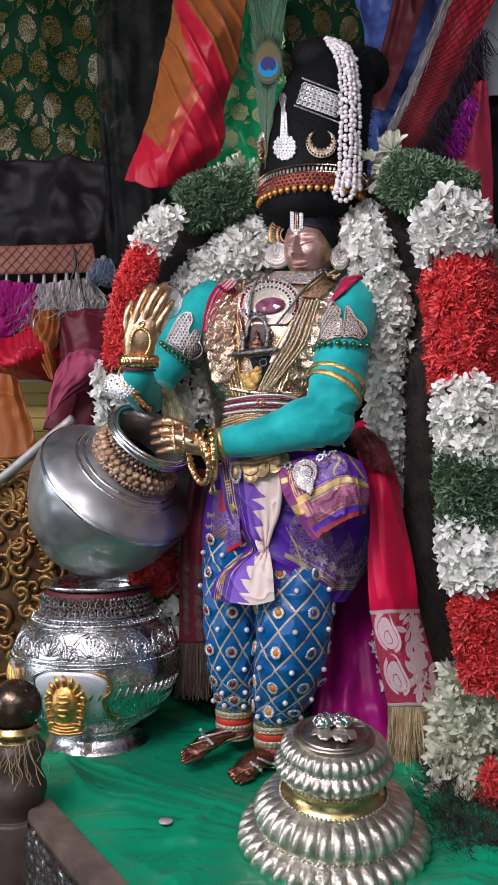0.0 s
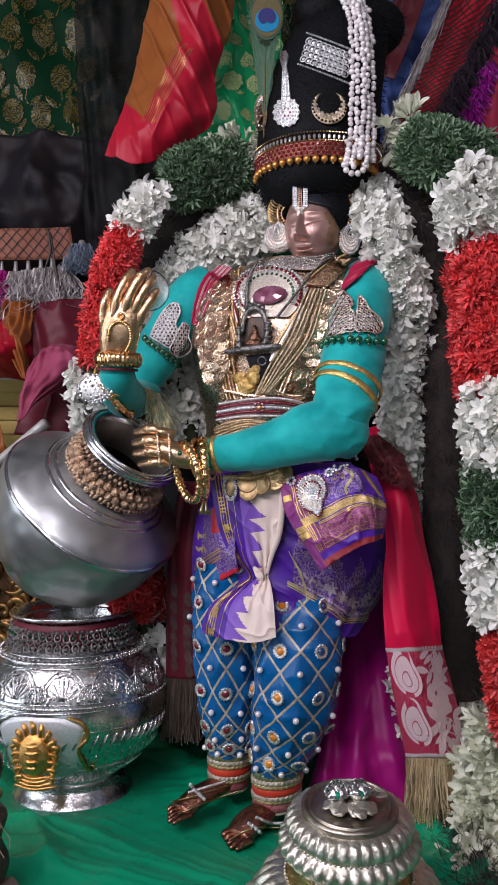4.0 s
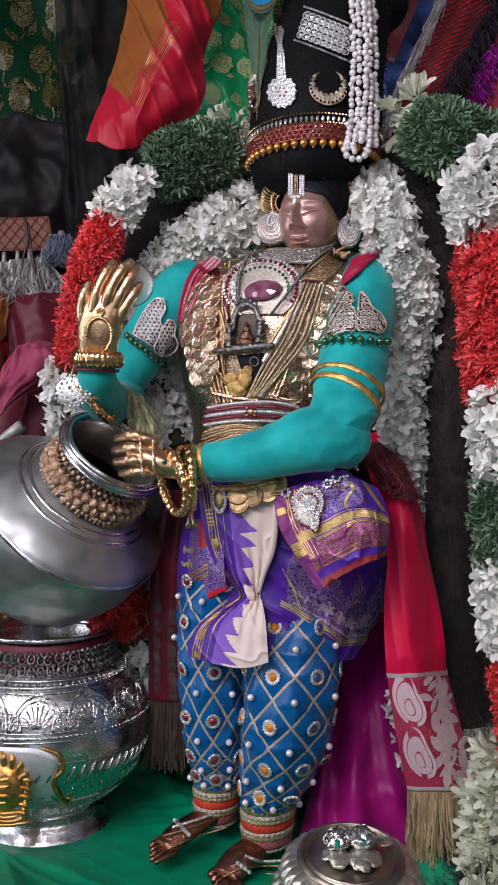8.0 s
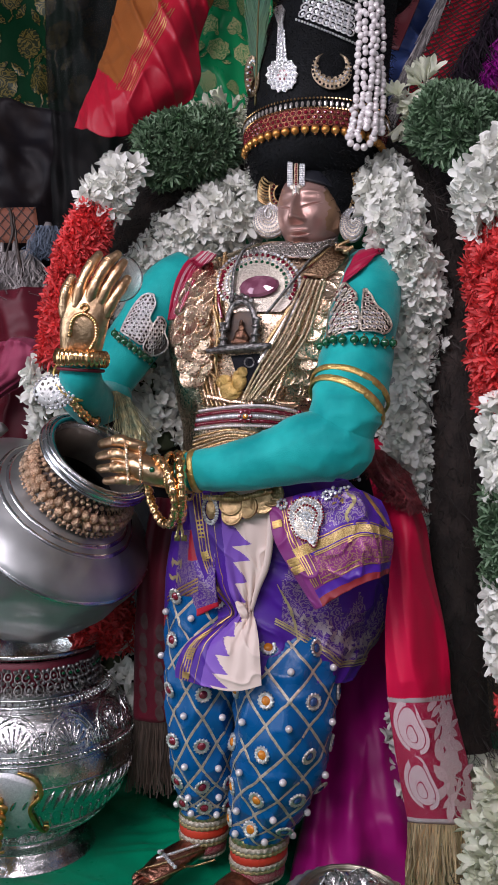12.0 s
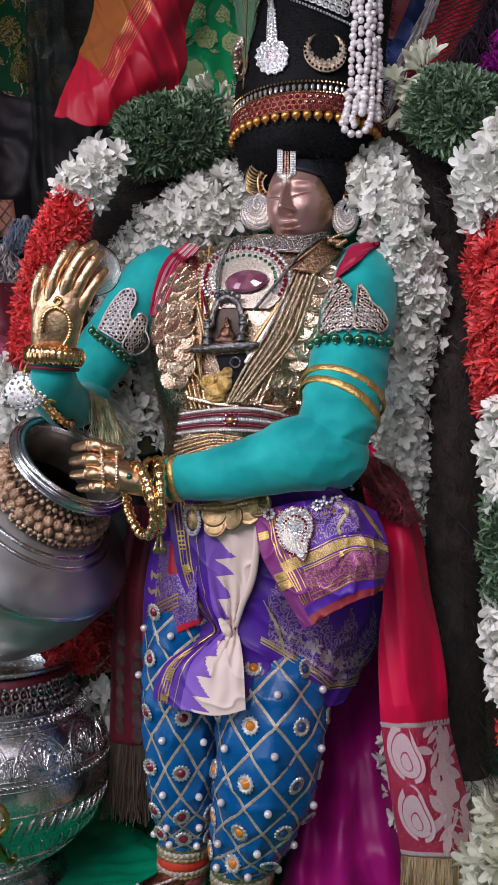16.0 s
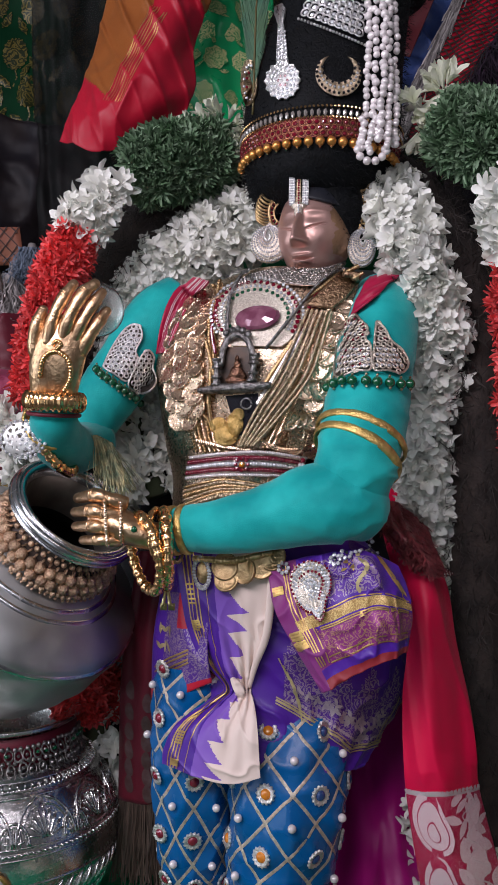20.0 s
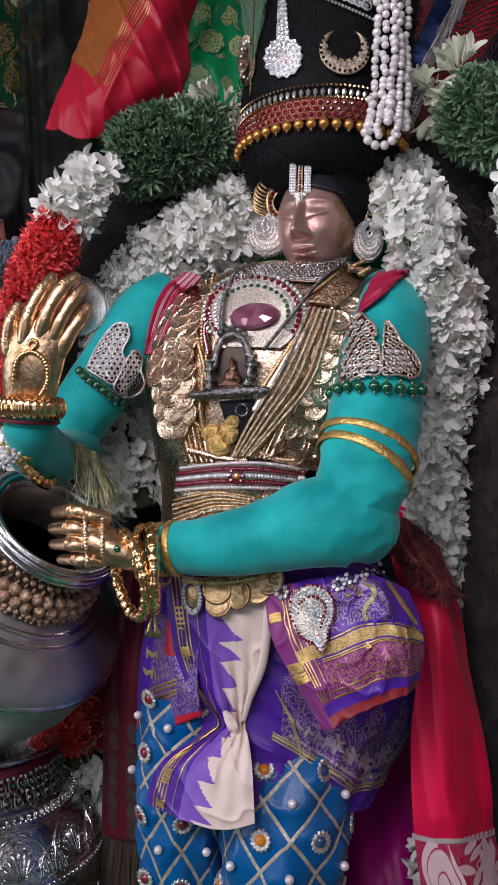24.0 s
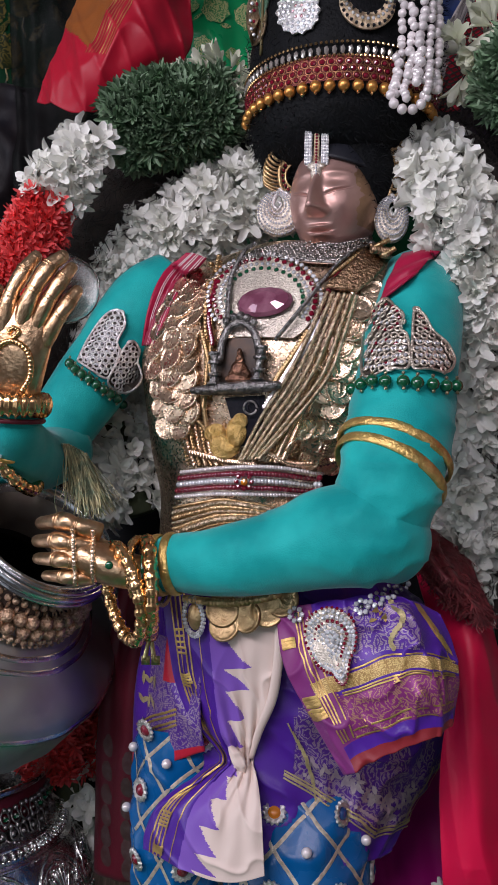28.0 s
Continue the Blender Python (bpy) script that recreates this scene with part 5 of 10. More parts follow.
        for i in range(n):
            a = 2 * math.pi * (i + rnd.uniform(-0.15, 0.15)) / n
            if math.sin(a) < 0.2 and not (mesh_ is green and i % 5 > 2):
                q = m @ Vector((r * math.cos(a), r * math.sin(a), z + rnd.uniform(-0.0012, 0.0012)))
                piece(nm, mesh_, facing(q, Vector((math.cos(a), math.sin(a), 0.5))), t)
    bm = bmesh.new()
    lathe(bm, smooth_profile([(0.07, 0.238), (0.078, 0.243), (0.0855, 0.2465), (0.0865, 0.2485), (0.0855, 0.251), (0.0795, 0.25), (0.0735, 0.242), (0.068, 0.218), (0.066, 0.2)], 30), 72, m)
    part("mouth_rim", bm, M["silver_chased"], t)


chased_pot()

URN = Vector((0.1096, 0.905, -0.0236))
URN.z = -0.036


def lidded_urn():
    t = thing("lidded_urn", "tarnished silver ribbed urn with a domed beaded lid", "urn", URN)
    m = Matrix.Translation(URN + Vector((-0.003, 0.02, 0.004))) @ Matrix.Rotation(radians(9), 4, "X") @ Matrix.Diagonal((0.93, 0.93, 1.12, 1))
    bm = bmesh.new()
    lathe(bm, smooth_profile([(0.0, 0.0), (0.09, 0.0), (0.096, 0.003), (0.1, 0.008)], 10), 72, m)
    part("base", bm, M["silver_dull"], t)

    def ribbed(name, pts, count, amount, material=M["silver_dull"]):
        prof = smooth_profile(pts, 14)
        bm = bmesh.new()
        lathe(bm, prof, count * 8, m, ribs=lambda a, i: 1 + amount * abs(math.sin(a * count / 2)) * math.sin(math.pi * i / (len(prof) - 1)))
        part(name, bm, material, t)

    def beads(r, z, n, size):
        bm = bmesh.new()
        for i in range(n):
            a = 2 * math.pi * i / n
            ball(bm, m @ Vector((r * math.cos(a), r * math.sin(a), z)), size, 1)
        part("beading", bm, M["silver_dull"], t, kind="stuff")

    ribbed("lower_shoulder", [(0.104, 0.002), (0.109, 0.012), (0.104, 0.024), (0.092, 0.031)], 38, 0.1)
    beads(0.0925, 0.0315, 100, 0.0021)
    ribbed("upper_shoulder", [(0.092, 0.031), (0.091, 0.041), (0.081, 0.055), (0.0645, 0.0615)], 34, 0.1)
    beads(0.0655, 0.0625, 74, 0.002)
    bm = bmesh.new()
    lathe(bm, smooth_profile([(0.064, 0.061), (0.0585, 0.066), (0.056, 0.072), (0.058, 0.079)], 10), 64, m)
    part("neck", bm, M["brass"], t, "brass neck")
    beads(0.0605, 0.0795, 74, 0.0018)
    ribbed("lid_rim", [(0.058, 0.079), (0.0655, 0.087), (0.067, 0.095), (0.0615, 0.102)], 34, 0.09)
    beads(0.0625, 0.1025, 80, 0.0013)
    ribbed("lid_band", [(0.0615, 0.102), (0.062, 0.108), (0.057, 0.116), (0.0495, 0.119)], 34, 0.07)
    bm = bmesh.new()
    lathe(bm, smooth_profile([(0.0495, 0.119), (0.0495, 0.1225), (0.046, 0.1245), (0.0435, 0.1225), (0.041, 0.1245), (0.038, 0.1225), (0.02, 0.1235), (0.0, 0.124)], 40), 64, m)
    for v in bm.verts:
        v.co.z += 0.0006 * noise.noise(v.co * 160)
    part("lid_top", bm, mat("worn_lid_silver", (0.5, 0.46, 0.38), 0.36, 1.0, (0.24, 0.2, 0.16), 40, 0.8, 0.35, 90, 0.12), t, "worn dark silver lid top")
    rnd = random.Random(13)
    STONE = mat("sea_green_stone", (0.0, 0.25, 0.14), 0.1, 0, (0, 0.12, 0.08), 200, 0.5, coat=1.0)
    # two worn metal flowers with green hearts, and torn leaves round them
    for x, y, r in ((-0.013, 0.004, 0.0125), (0.01, 0.006, 0.0135)):
        bm = bmesh.new()
        for k in range(6):
            a = 1.05 * k + rnd.uniform(-0.2, 0.2)
            d = Vector((math.cos(a), math.sin(a), 0))
            p = Vector((x, y, 0.1245))
            tube(bm, [m @ (p + d * 0.002), m @ (p + d * r * 0.75 + Vector((0, 0, 0.006))), m @ (p + d * r * 0.95 + Vector((0, 0, 0.011 + rnd.uniform(-0.002, 0.002)))), m @ (p + d * r * 0.6 + Vector((0, 0, 0.0155)))], [0.003, r * 0.42, r * 0.4, 0.001], 10, 12, flat=0.35)
        for v in bm.verts:
            v.co += Vector((1, 0.5, 1)) * 0.0012 * noise.noise(v.co * 200)
        part("metal_flower", bm, M["silver_chased"], t, "worn metal flower")
        bm = bmesh.new()
        ball(bm, m @ Vector((x, y - 0.009, 0.134)), 0.0042, 2)
        part("green_stone", bm, STONE, t)
    for x, y, a, size in ((-0.02, -0.008, -2.5, 0.9), (-0.012, -0.014, -1.7, 1.2), (0.006, -0.014, -1.6, 1.35), (0.016, -0.012, -1.0, 1.25), (0.008, -0.022, -1.3, 0.9), (0.032, 0.008, 0.6, 0.8), (-0.002, 0.018, 1.6, 1.3)):
        bm = bmesh.new()
        p = Vector((x, y, 0.125))
        d = Vector((math.cos(a), math.sin(a), 0.0)) * 0.009 * size
        tube(bm, [m @ (p - d + Vector((0, 0, 0.004))), m @ (p + Vector((0, 0, 0.0035))), m @ (p + d + Vector((0, 0, 0.0015)))], [0.004 * size, 0.0085 * size, 0.0035 * size], 10, 12, flat=0.22)
        for v in bm.verts:
            v.co += Vector((0.6, 0.5, 1)) * 0.0012 * noise.noise(v.co * 260)
        part("torn_leaf", bm, M["silver_dull"], t)


lidded_urn()


# ---- post and low rail at the altar's edge ----
def rail_post():
    c = Vector((-0.277, 0.97, 0.1116))
    t = thing("rail_post", "dark turned wooden post with a round bronze knob", "post", (c.x, c.y, -0.03))
    bm = bmesh.new()
    ball(bm, c, 0.0317, 4)
    part("knob", bm, M["knob"], t)
    m = Matrix.Translation((c.x, c.y, 0))
    bm = bmesh.new()
    lathe(bm, smooth_profile([(0.026, c.z - 0.022), (0.031, c.z - 0.03), (0.026, c.z - 0.036), (0.028, c.z - 0.042)], 14), 32, m)
    part("brass_collar", bm, M["brass"], t)
    bm = bmesh.new()
    lathe(bm, smooth_profile([(0.028, c.z - 0.04), (0.036, c.z - 0.052), (0.03, c.z - 0.075), (0.038, c.z - 0.1), (0.03, c.z - 0.13), (0.036, c.z - 0.16), (0.036, -0.3)], 24), 32, m, close=True)
    part("shaft", bm, M["wood"], t)
    bm = bmesh.new()
    rnd = random.Random(6)
    strands(bm, (c.x, c.y - 0.03, c.z - 0.03), 0.05, 0.03, 60, rnd, 0.5, 0.0005, 5, 0.5)
    part("straw", bm, isle(mat("dry_straw", (0.3, 0.22, 0.12), 0.7, 0, (0.2, 0.14, 0.08), 60, 0.6), 0.4), t, "dry straw fibres", kind="stuff")


rail_post()


def low_rail():
    a, b = Vector((-0.251, 0.972, -0.004)), Vector((-0.12, 0.777, -0.004))
    b = a + (b - a) * 1.8
    t = thing("low_rail", "brown wooden rail board clad with chased metal", "rail", a)
    d = (b - a).normalized()
    s = Vector((-d.y, d.x, 0)).normalized() * 0.017
    bm = bmesh.new()
    lo = [a - s, a + s, b + s, b - s]
    top = [bm.verts.new(p) for p in lo]
    bot = [bm.verts.new(p - Vector((0, 0, 0.16))) for p in lo]
    bm.faces.new(top)
    bm.faces.new(bot[::-1])
    for i in range(4):
        bm.faces.new((top[i], top[(i + 1) % 4], bot[(i + 1) % 4], bot[i]))
    bmesh.ops.bevel(bm, geom=list(bm.edges), offset=0.002, segments=2, affect="EDGES")
    part("board", bm, mat("worn_brown_wood", (0.17, 0.125, 0.1), 0.55, 0, (0.08, 0.055, 0.045), 30, 0.8, 0.3, 150, 0.1), t, smooth=False)
    for sign in (-1,):
        side = s.normalized() * sign if s.x * sign < 0 else -s.normalized() * sign
        side = Vector((-abs(side.x), -abs(side.y), 0))
        bm = bmesh.new()
        fn = lambda u, v: a + (b - a) * u - Vector((0, 0, 0.012 + 0.14 * v)) + side * (0.019 + 0.004 * (1 - abs(noise.noise(Vector((u * 26, v * 12, 0))))) ** 3 + 0.0015 * noise.noise(Vector((u * 90, v * 40, 3))))
        grid(bm, fn, 130, 50)
        part("metal_cladding", bm, M["silver_chased"], t, "dull chased metal sheet")


low_rail()

bm = bmesh.new()
edge = -0.228 + (0.972 - 0.943) * 0.672
p = floor_fn((-0.089 - edge) / (0.62 - edge), (0.943 - 0.64) / 1.2) + Vector((0, 0, 0.0025))
lathe(bm, [(0.0, 0.0), (0.008, 0.0), (0.0085, 0.001), (0.008, 0.002), (0.0, 0.0022)], 20, Matrix.Translation(p))
solid("silver_coin", bm, M["zari_silver"], "small pale coin lying on the green silk", "coin")


# ---- the statue: one mesh, metal face and hands, velvet sleeves, brass breast ----
YAW = radians(26)
FWD = Vector((-math.sin(YAW), -math.cos(YAW), 0))
RIGHT = Vector((math.cos(YAW), -math.sin(YAW), 0))
UP = Vector((0, 0, 1))
HEAD = Vector((0.0913, 1.178, 0.7224))
HYAW = radians(27)
HFWD = Vector((-math.sin(HYAW), -math.cos(HYAW), 0))
HRIGHT = Vector((math.cos(HYAW), -math.sin(HYAW), 0))

TORSO = [  # centre, half width, half depth
    ((0.0564, 1.2, 0.6891), 0.03, 0.03), ((0.0547, 1.205, 0.68), 0.075, 0.04), ((0.0504, 1.21, 0.6621), 0.108, 0.052), ((0.0452, 1.21, 0.6295), 0.118, 0.066), ((0.0383, 1.21, 0.5952), 0.118, 0.072),
    ((0.0296, 1.21, 0.5524), 0.102, 0.068), ((0.0176, 1.21, 0.5096), 0.08, 0.06), ((0.0132, 1.21, 0.4753), 0.066, 0.055), ((0.0261, 1.2, 0.4239), 0.08, 0.06), ((0.0429, 1.2, 0.3647), 0.085, 0.06), ((0.0427, 1.2, 0.3056), 0.07, 0.05)]


def torso_fn(u, v, lift=0.0):
    c = spline([t[0] for t in TORSO], v)
    w, d = curve1([t[1] for t in TORSO], v) + lift, curve1([t[2] for t in TORSO], v) + lift
    a = 2 * math.pi * u
    return c + RIGHT * w * math.sin(a) * (abs(math.sin(a)) + 0.02) ** -0.12 - FWD * d * math.cos(a)


def chest(s, v, lift=0.0):
    """The front of the torso: s from -1 to 1 across it."""
    return torso_fn(0.5 - 0.25 * s, v, lift)


def head_point(lon, lat):
    """A smooth mask-like head with brow, closed lids, nose, lips and chin."""
    x, y, z = math.sin(lon) * math.cos(lat), math.cos(lon) * math.cos(lat), math.sin(lat)
    w = 0.0362 * (1 - 0.2 * max(0, -z) ** 1.8)
    p = Vector((x * w, y * 0.041, z * 0.052))
    f = 0.0
    if y > 0:
        g = lambda cx, cz, sx, sz: math.exp(-((p.x - cx) / sx) ** 2 - ((p.z - cz) / sz) ** 2)
        f += 0.0185 * math.exp(-(abs(p.x) / (0.0032 + 0.0026 * max(0, min(1, -p.z / 0.02)))) ** 2.6) * max(0, min(1, (0.015 - p.z) / 0.03)) ** 0.8 * (1 if p.z > -0.0175 else math.exp(-((p.z + 0.0175) / 0.0021) ** 2))
        f += 0.006 * (g(0.0062, -0.0165, 0.003, 0.0026) + g(-0.0062, -0.0165, 0.003, 0.0026))
        f -= 0.0016 * (g(0.013, 0.007, 0.007, 0.005) + g(-0.013, 0.007, 0.007, 0.005))
        f += 0.0012 * (g(0.0145, 0.0005, 0.0075, 0.004) + g(-0.0145, 0.0005, 0.0075, 0.004))
        lid = lambda cx: math.exp(-((p.x - cx) / 0.0085) ** 4) * math.exp(-((p.z + 0.0012 - 0.32 * (abs(p.x) - abs(cx))) / 0.0008) ** 2)
        f -= 0.0024 * (lid(0.0155) + lid(-0.0155))
        f += 0.0011 * (g(0.0155, 0.0135, 0.0105, 0.0026) + g(-0.0155, 0.0135, 0.0105, 0.0026))
        smile = 13 * p.x * p.x
        lips = math.exp(-(abs(p.x) / 0.0078) ** 2.6)
        f += lips * (0.0055 * math.exp(-((p.z + 0.0288 - smile) / 0.0019) ** 2) + 0.0066 * math.exp(-((p.z + 0.0345 - smile) / 0.0024) ** 2) - 0.0052 * math.exp(-((p.z + 0.0316 - smile) / 0.0007) ** 2))
        f += 0.0036 * g(0, -0.0445, 0.01, 0.005) - 0.0022 * g(0, -0.0385, 0.009, 0.0026)
        f += 0.0025 * (g(0.02, -0.014, 0.009, 0.009) + g(-0.02, -0.014, 0.009, 0.009))
    return HEAD + HRIGHT * p.x + HFWD * (p.y + f) + UP * p.z


def finger(bm, pts, r, index):
    """A finger with rounded tip and slight swellings at the joints."""
    tube(bm, pts, [r * 1.05, r * 1.12, r * 0.94, r * 1.06, r * 0.9, r * 0.8], 12, 26, index)
    ball(bm, pts[-1], r * 0.8, 2, index=index)
    for u in (0.36, 0.4, 0.68, 0.72):
        p, d = spline(pts, u), (spline(pts, u + 0.03) - spline(pts, u - 0.03)).normalized()
        tube(bm, [p - d * 0.0004, p + d * 0.0004], [r * 1.08], 12, 1, index)


def foot(bm, heel, toe, r, index):
    heel, toe = Vector(heel), Vector(toe)
    mid = heel.lerp(toe, 0.55) + UP * 0.004
    tube(bm, [heel + UP * 0.014, mid + UP * 0.006, toe + (heel - toe) * 0.18], [r * 0.85, r, r * 0.9], 14, 14, index, 0.6)
    side = (toe - heel).cross(UP).normalized()
    for k in range(5):
        p = toe + (heel - toe) * (0.2 + 0.03 * abs(k - 1)) + side * r * (0.42 * (k - 2)) - UP * 0.001
        tube(bm, [p, p + (toe - heel) * 0.13 + UP * 0.002, p + (toe - heel) * (0.26 - 0.02 * k)], [r * 0.24, r * 0.23, r * 0.12], 8, 8, index)


def statue():
    bm = bmesh.new()
    grid(bm, torso_fn, 48, 60, lambda u, v: 1, True)
    grid(bm, lambda u, v: head_point(-math.pi + 2 * math.pi * u, -1.5 + 3.0 * v), 240, 260, lambda u, v: 5 if 0.66 + 0.05 * noise.noise(Vector((u * 9, v * 11, 3))) + 0.02 * noise.noise(Vector((u * 30, v * 36, 5))) < u < 0.8 and 0.33 < v < 0.75 else 0)
    tube(bm, [HEAD - UP * 0.03 - FWD * 0.008, HEAD - UP * 0.075 - FWD * 0.012], [0.026, 0.032], 16, 4, 0)
    # arm laid across, and the raised one
    tube(bm, [(0.153, 1.165, 0.6596), (0.1525, 1.13, 0.6311), (0.1378, 1.095, 0.5793), (0.1272, 1.068, 0.5333), (0.1165, 1.05, 0.4873), (0.117, 1.05, 0.4628)], [0.024, 0.032, 0.0355, 0.036, 0.0335, 0.0265], 48, 110, 2)
    tube(bm, [(0.1323, 1.055, 0.4474), (0.1109, 1.047, 0.4611), (0.0805, 1.05, 0.4595), (0.0435, 1.06, 0.4478), (0.009, 1.07, 0.4398), (-0.0233, 1.085, 0.4356), (-0.0349, 1.09, 0.4339)], [0.021, 0.033, 0.033, 0.0275, 0.0245, 0.0205, 0.0195], 48, 110, 2)
    tube(bm, [(-0.0463, 1.27, 0.6751), (-0.0745, 1.262, 0.6485), (-0.1028, 1.25, 0.602), (-0.1301, 1.235, 0.5561), (-0.1472, 1.22, 0.5197)], [0.03, 0.036, 0.034, 0.032, 0.026], 20, 28, 2)
    tube(bm, [(-0.1322, 1.225, 0.5166), (-0.1479, 1.18, 0.5063), (-0.1505, 1.125, 0.5149), (-0.1462, 1.09, 0.532), (-0.1438, 1.085, 0.547)], [0.022, 0.026, 0.0245, 0.0205, 0.018], 24, 40, 2)
    # hand laid on the pot: back of the hand and curled fingers
    tube(bm, [(-0.0403, 1.088, 0.4269), (-0.0631, 1.083, 0.4307), (-0.0868, 1.088, 0.4386), (-0.1051, 1.098, 0.4428)], [0.017, 0.021, 0.024, 0.02], 14, 14, 3, 0.62)
    for k, (y0, y1, y2) in enumerate(((756, 748, 752), (770, 764, 768), (784, 780, 784), (797, 795, 799))):
        a, b, c = (((-0.0799, 1.082, 0.4569), (-0.1056, 1.078, 0.4645), (-0.1258, 1.1, 0.4609)), ((-0.0826, 1.079, 0.4468), (-0.1081, 1.074, 0.4513), (-0.1277, 1.097, 0.4483)), ((-0.0841, 1.078, 0.4361), (-0.1065, 1.073, 0.4383), (-0.1268, 1.096, 0.4358)), ((-0.0828, 1.08, 0.4254), (-0.1023, 1.076, 0.4261), (-0.1208, 1.098, 0.4233)))[k]
        finger(bm, [a, Vector(a).lerp(Vector(b), 0.6) - Vector((0, 0.004, 0)), b, c], 0.0062 - 0.0004 * k, 3)
    # raised hand, palm outwards
    tube(bm, [(-0.1449, 1.082, 0.5373), (-0.1437, 1.075, 0.5535), (-0.1395, 1.068, 0.5793), (-0.1334, 1.068, 0.6045), (-0.1291, 1.07, 0.6155)], [0.0165, 0.0205, 0.0235, 0.0225, 0.017], 20, 24, 3, 0.5, up=(0, 1, 0))
    finger(bm, [(-0.1461, 1.062, 0.5936), (-0.1409, 1.058, 0.6157), (-0.1321, 1.06, 0.635), (-0.1251, 1.064, 0.6464)], 0.0054, 3)
    finger(bm, [(-0.1339, 1.062, 0.5989), (-0.1256, 1.057, 0.6191), (-0.1154, 1.06, 0.6379), (-0.1068, 1.064, 0.647)], 0.0056, 3)
    finger(bm, [(-0.1251, 1.064, 0.5961), (-0.1154, 1.06, 0.6151), (-0.1067, 1.063, 0.6308), (-0.1011, 1.067, 0.6399)], 0.0052, 3)
    finger(bm, [(-0.1194, 1.067, 0.5866), (-0.1099, 1.064, 0.6036), (-0.1026, 1.067, 0.6163), (-0.0977, 1.07, 0.6244)], 0.0054, 3)
    finger(bm, [(-0.1536, 1.07, 0.5758), (-0.1587, 1.064, 0.594), (-0.1553, 1.062, 0.6127), (-0.1511, 1.064, 0.6237)], 0.0054, 3)
    bm.normal_update()
    # legs and feet
    tube(bm, [(-0.0081, 1.2, 0.2717), (-0.0209, 1.2, 0.1538), (-0.0236, 1.2, 0.0446), (-0.0256, 1.205, 0.0053)], [0.04, 0.04, 0.026, 0.022], 16, 16, 4)
    tube(bm, [(0.0673, 1.17, 0.2753), (0.0628, 1.165, 0.1616), (0.0404, 1.165, 0.0354), (0.0354, 1.165, -0.0093)], [0.045, 0.045, 0.028, 0.024], 16, 16, 4)
    foot(bm, (-0.0127, 1.2, -0.002), (-0.0925, 1.125, -0.008), 0.0185, 4)
    foot(bm, (0.0435, 1.16, -0.016), (-0.018, 1.085, -0.02), 0.0205, 4)
    elbow = Vector((0.1178, 1.05, 0.4835))
    velvet = {v for f in bm.faces if f.material_index == 2 for v in f.verts}
    for v in velvet:
        near = math.exp(-((v.co - elbow).length / 0.06) ** 2)
        fold = 1 - abs(noise.noise(Vector((v.co.x * 25, v.co.y * 12, v.co.z * 70))))
        v.co += v.normal * (0.0012 * noise.noise(v.co * 30) + 0.003 * fold ** 6 * (0.2 + near)) if v.normal.length > 0.5 else Vector()
    ob = solid("statue", bm, [M["copper"], M["rose_gold"], M["teal_velvet"], M["hand_gold"], M["foot_copper"], M["bare_brass"]], "dressed temple statue with copper face, gilt hands and teal velvet sleeves", "statue")
    return ob


statue()


# ---- garlands ----
def path_frame(pts, u):
    p = spline(pts, u)
    d = (spline(pts, min(u + 0.01, 1)) - spline(pts, max(u - 0.01, 0))).normalized()
    s = d.cross(Vector((0, 1, 0))).normalized()
    return p, d, s, s.cross(d)


def petal(bm, base, d, n, length, width, cup=0.25, index=0):
    """One rounded, cupped petal from base along d, its face towards n."""
    s = d.cross(n).normalized() * width / 2
    n = s.cross(d).normalized()
    a = bm.verts.new(base)
    l1, r1 = bm.verts.new(base + d * length * 0.42 + s * 0.9 + n * length * cup * 0.5), bm.verts.new(base + d * length * 0.42 - s * 0.9 + n * length * cup * 0.5)
    l2, r2 = bm.verts.new(base + d * length * 0.8 + s * 0.85 + n * length * cup * 0.3), bm.verts.new(base + d * length * 0.8 - s * 0.85 + n * length * cup * 0.3)
    c = bm.verts.new(base + d * length * 0.6 + n * length * cup * 0.02)
    l3, r3 = bm.verts.new(base + d * length * 0.98 + s * 0.55 - n * length * cup * 0.15), bm.verts.new(base + d * length * 0.98 - s * 0.55 - n * length * cup * 0.15)
    tip = bm.verts.new(base + d * length * 1.06 - n * length * cup * 0.3)
    for f in ((a, l1, c), (a, c, r1), (l1, l2, c), (r1, c, r2), (l2, l3, c), (c, r3, r2), (l3, r3, c), (l3, tip, r3)):
        bm.faces.new(f).material_index = index


def blossom_mesh(name, material, petals, length, width, open_angle, rnd, tubeish=0.3, layers=1, cup=0.25):
    """A flower that opens along z, its stalk at the origin."""
    bm = bmesh.new()
    for k in range(layers):
        for i in range(petals):
            a = 2 * math.pi * (i + 0.5 * k) / petals + rnd.uniform(-0.15, 0.15)
            o = open_angle * (1 - 0.35 * k) + rnd.uniform(-0.15, 0.15)
            d = Vector((math.cos(a) * math.sin(o), math.sin(a) * math.sin(o), math.cos(o)))
            n = Vector((-math.cos(a) * math.cos(o), -math.sin(a) * math.cos(o), math.sin(o)))
            petal(bm, Vector((0, 0, length * tubeish)), d, n, length * rnd.uniform(0.85, 1.1), width, cup)
    vs = [bm.verts.new((0.0016 * math.cos(2.1 * i), 0.0016 * math.sin(2.1 * i), -length * 0.2)) for i in range(3)]
    top = bm.verts.new((0, 0, length * tubeish * 1.15))
    for i in range(3):
        bm.faces.new((vs[i - 1], vs[i], top))
    me = bpy.data.meshes.new(name)
    bm.to_mesh(me)
    bm.free()
    me.materials.append(material)
    me.shade_smooth()
    return me


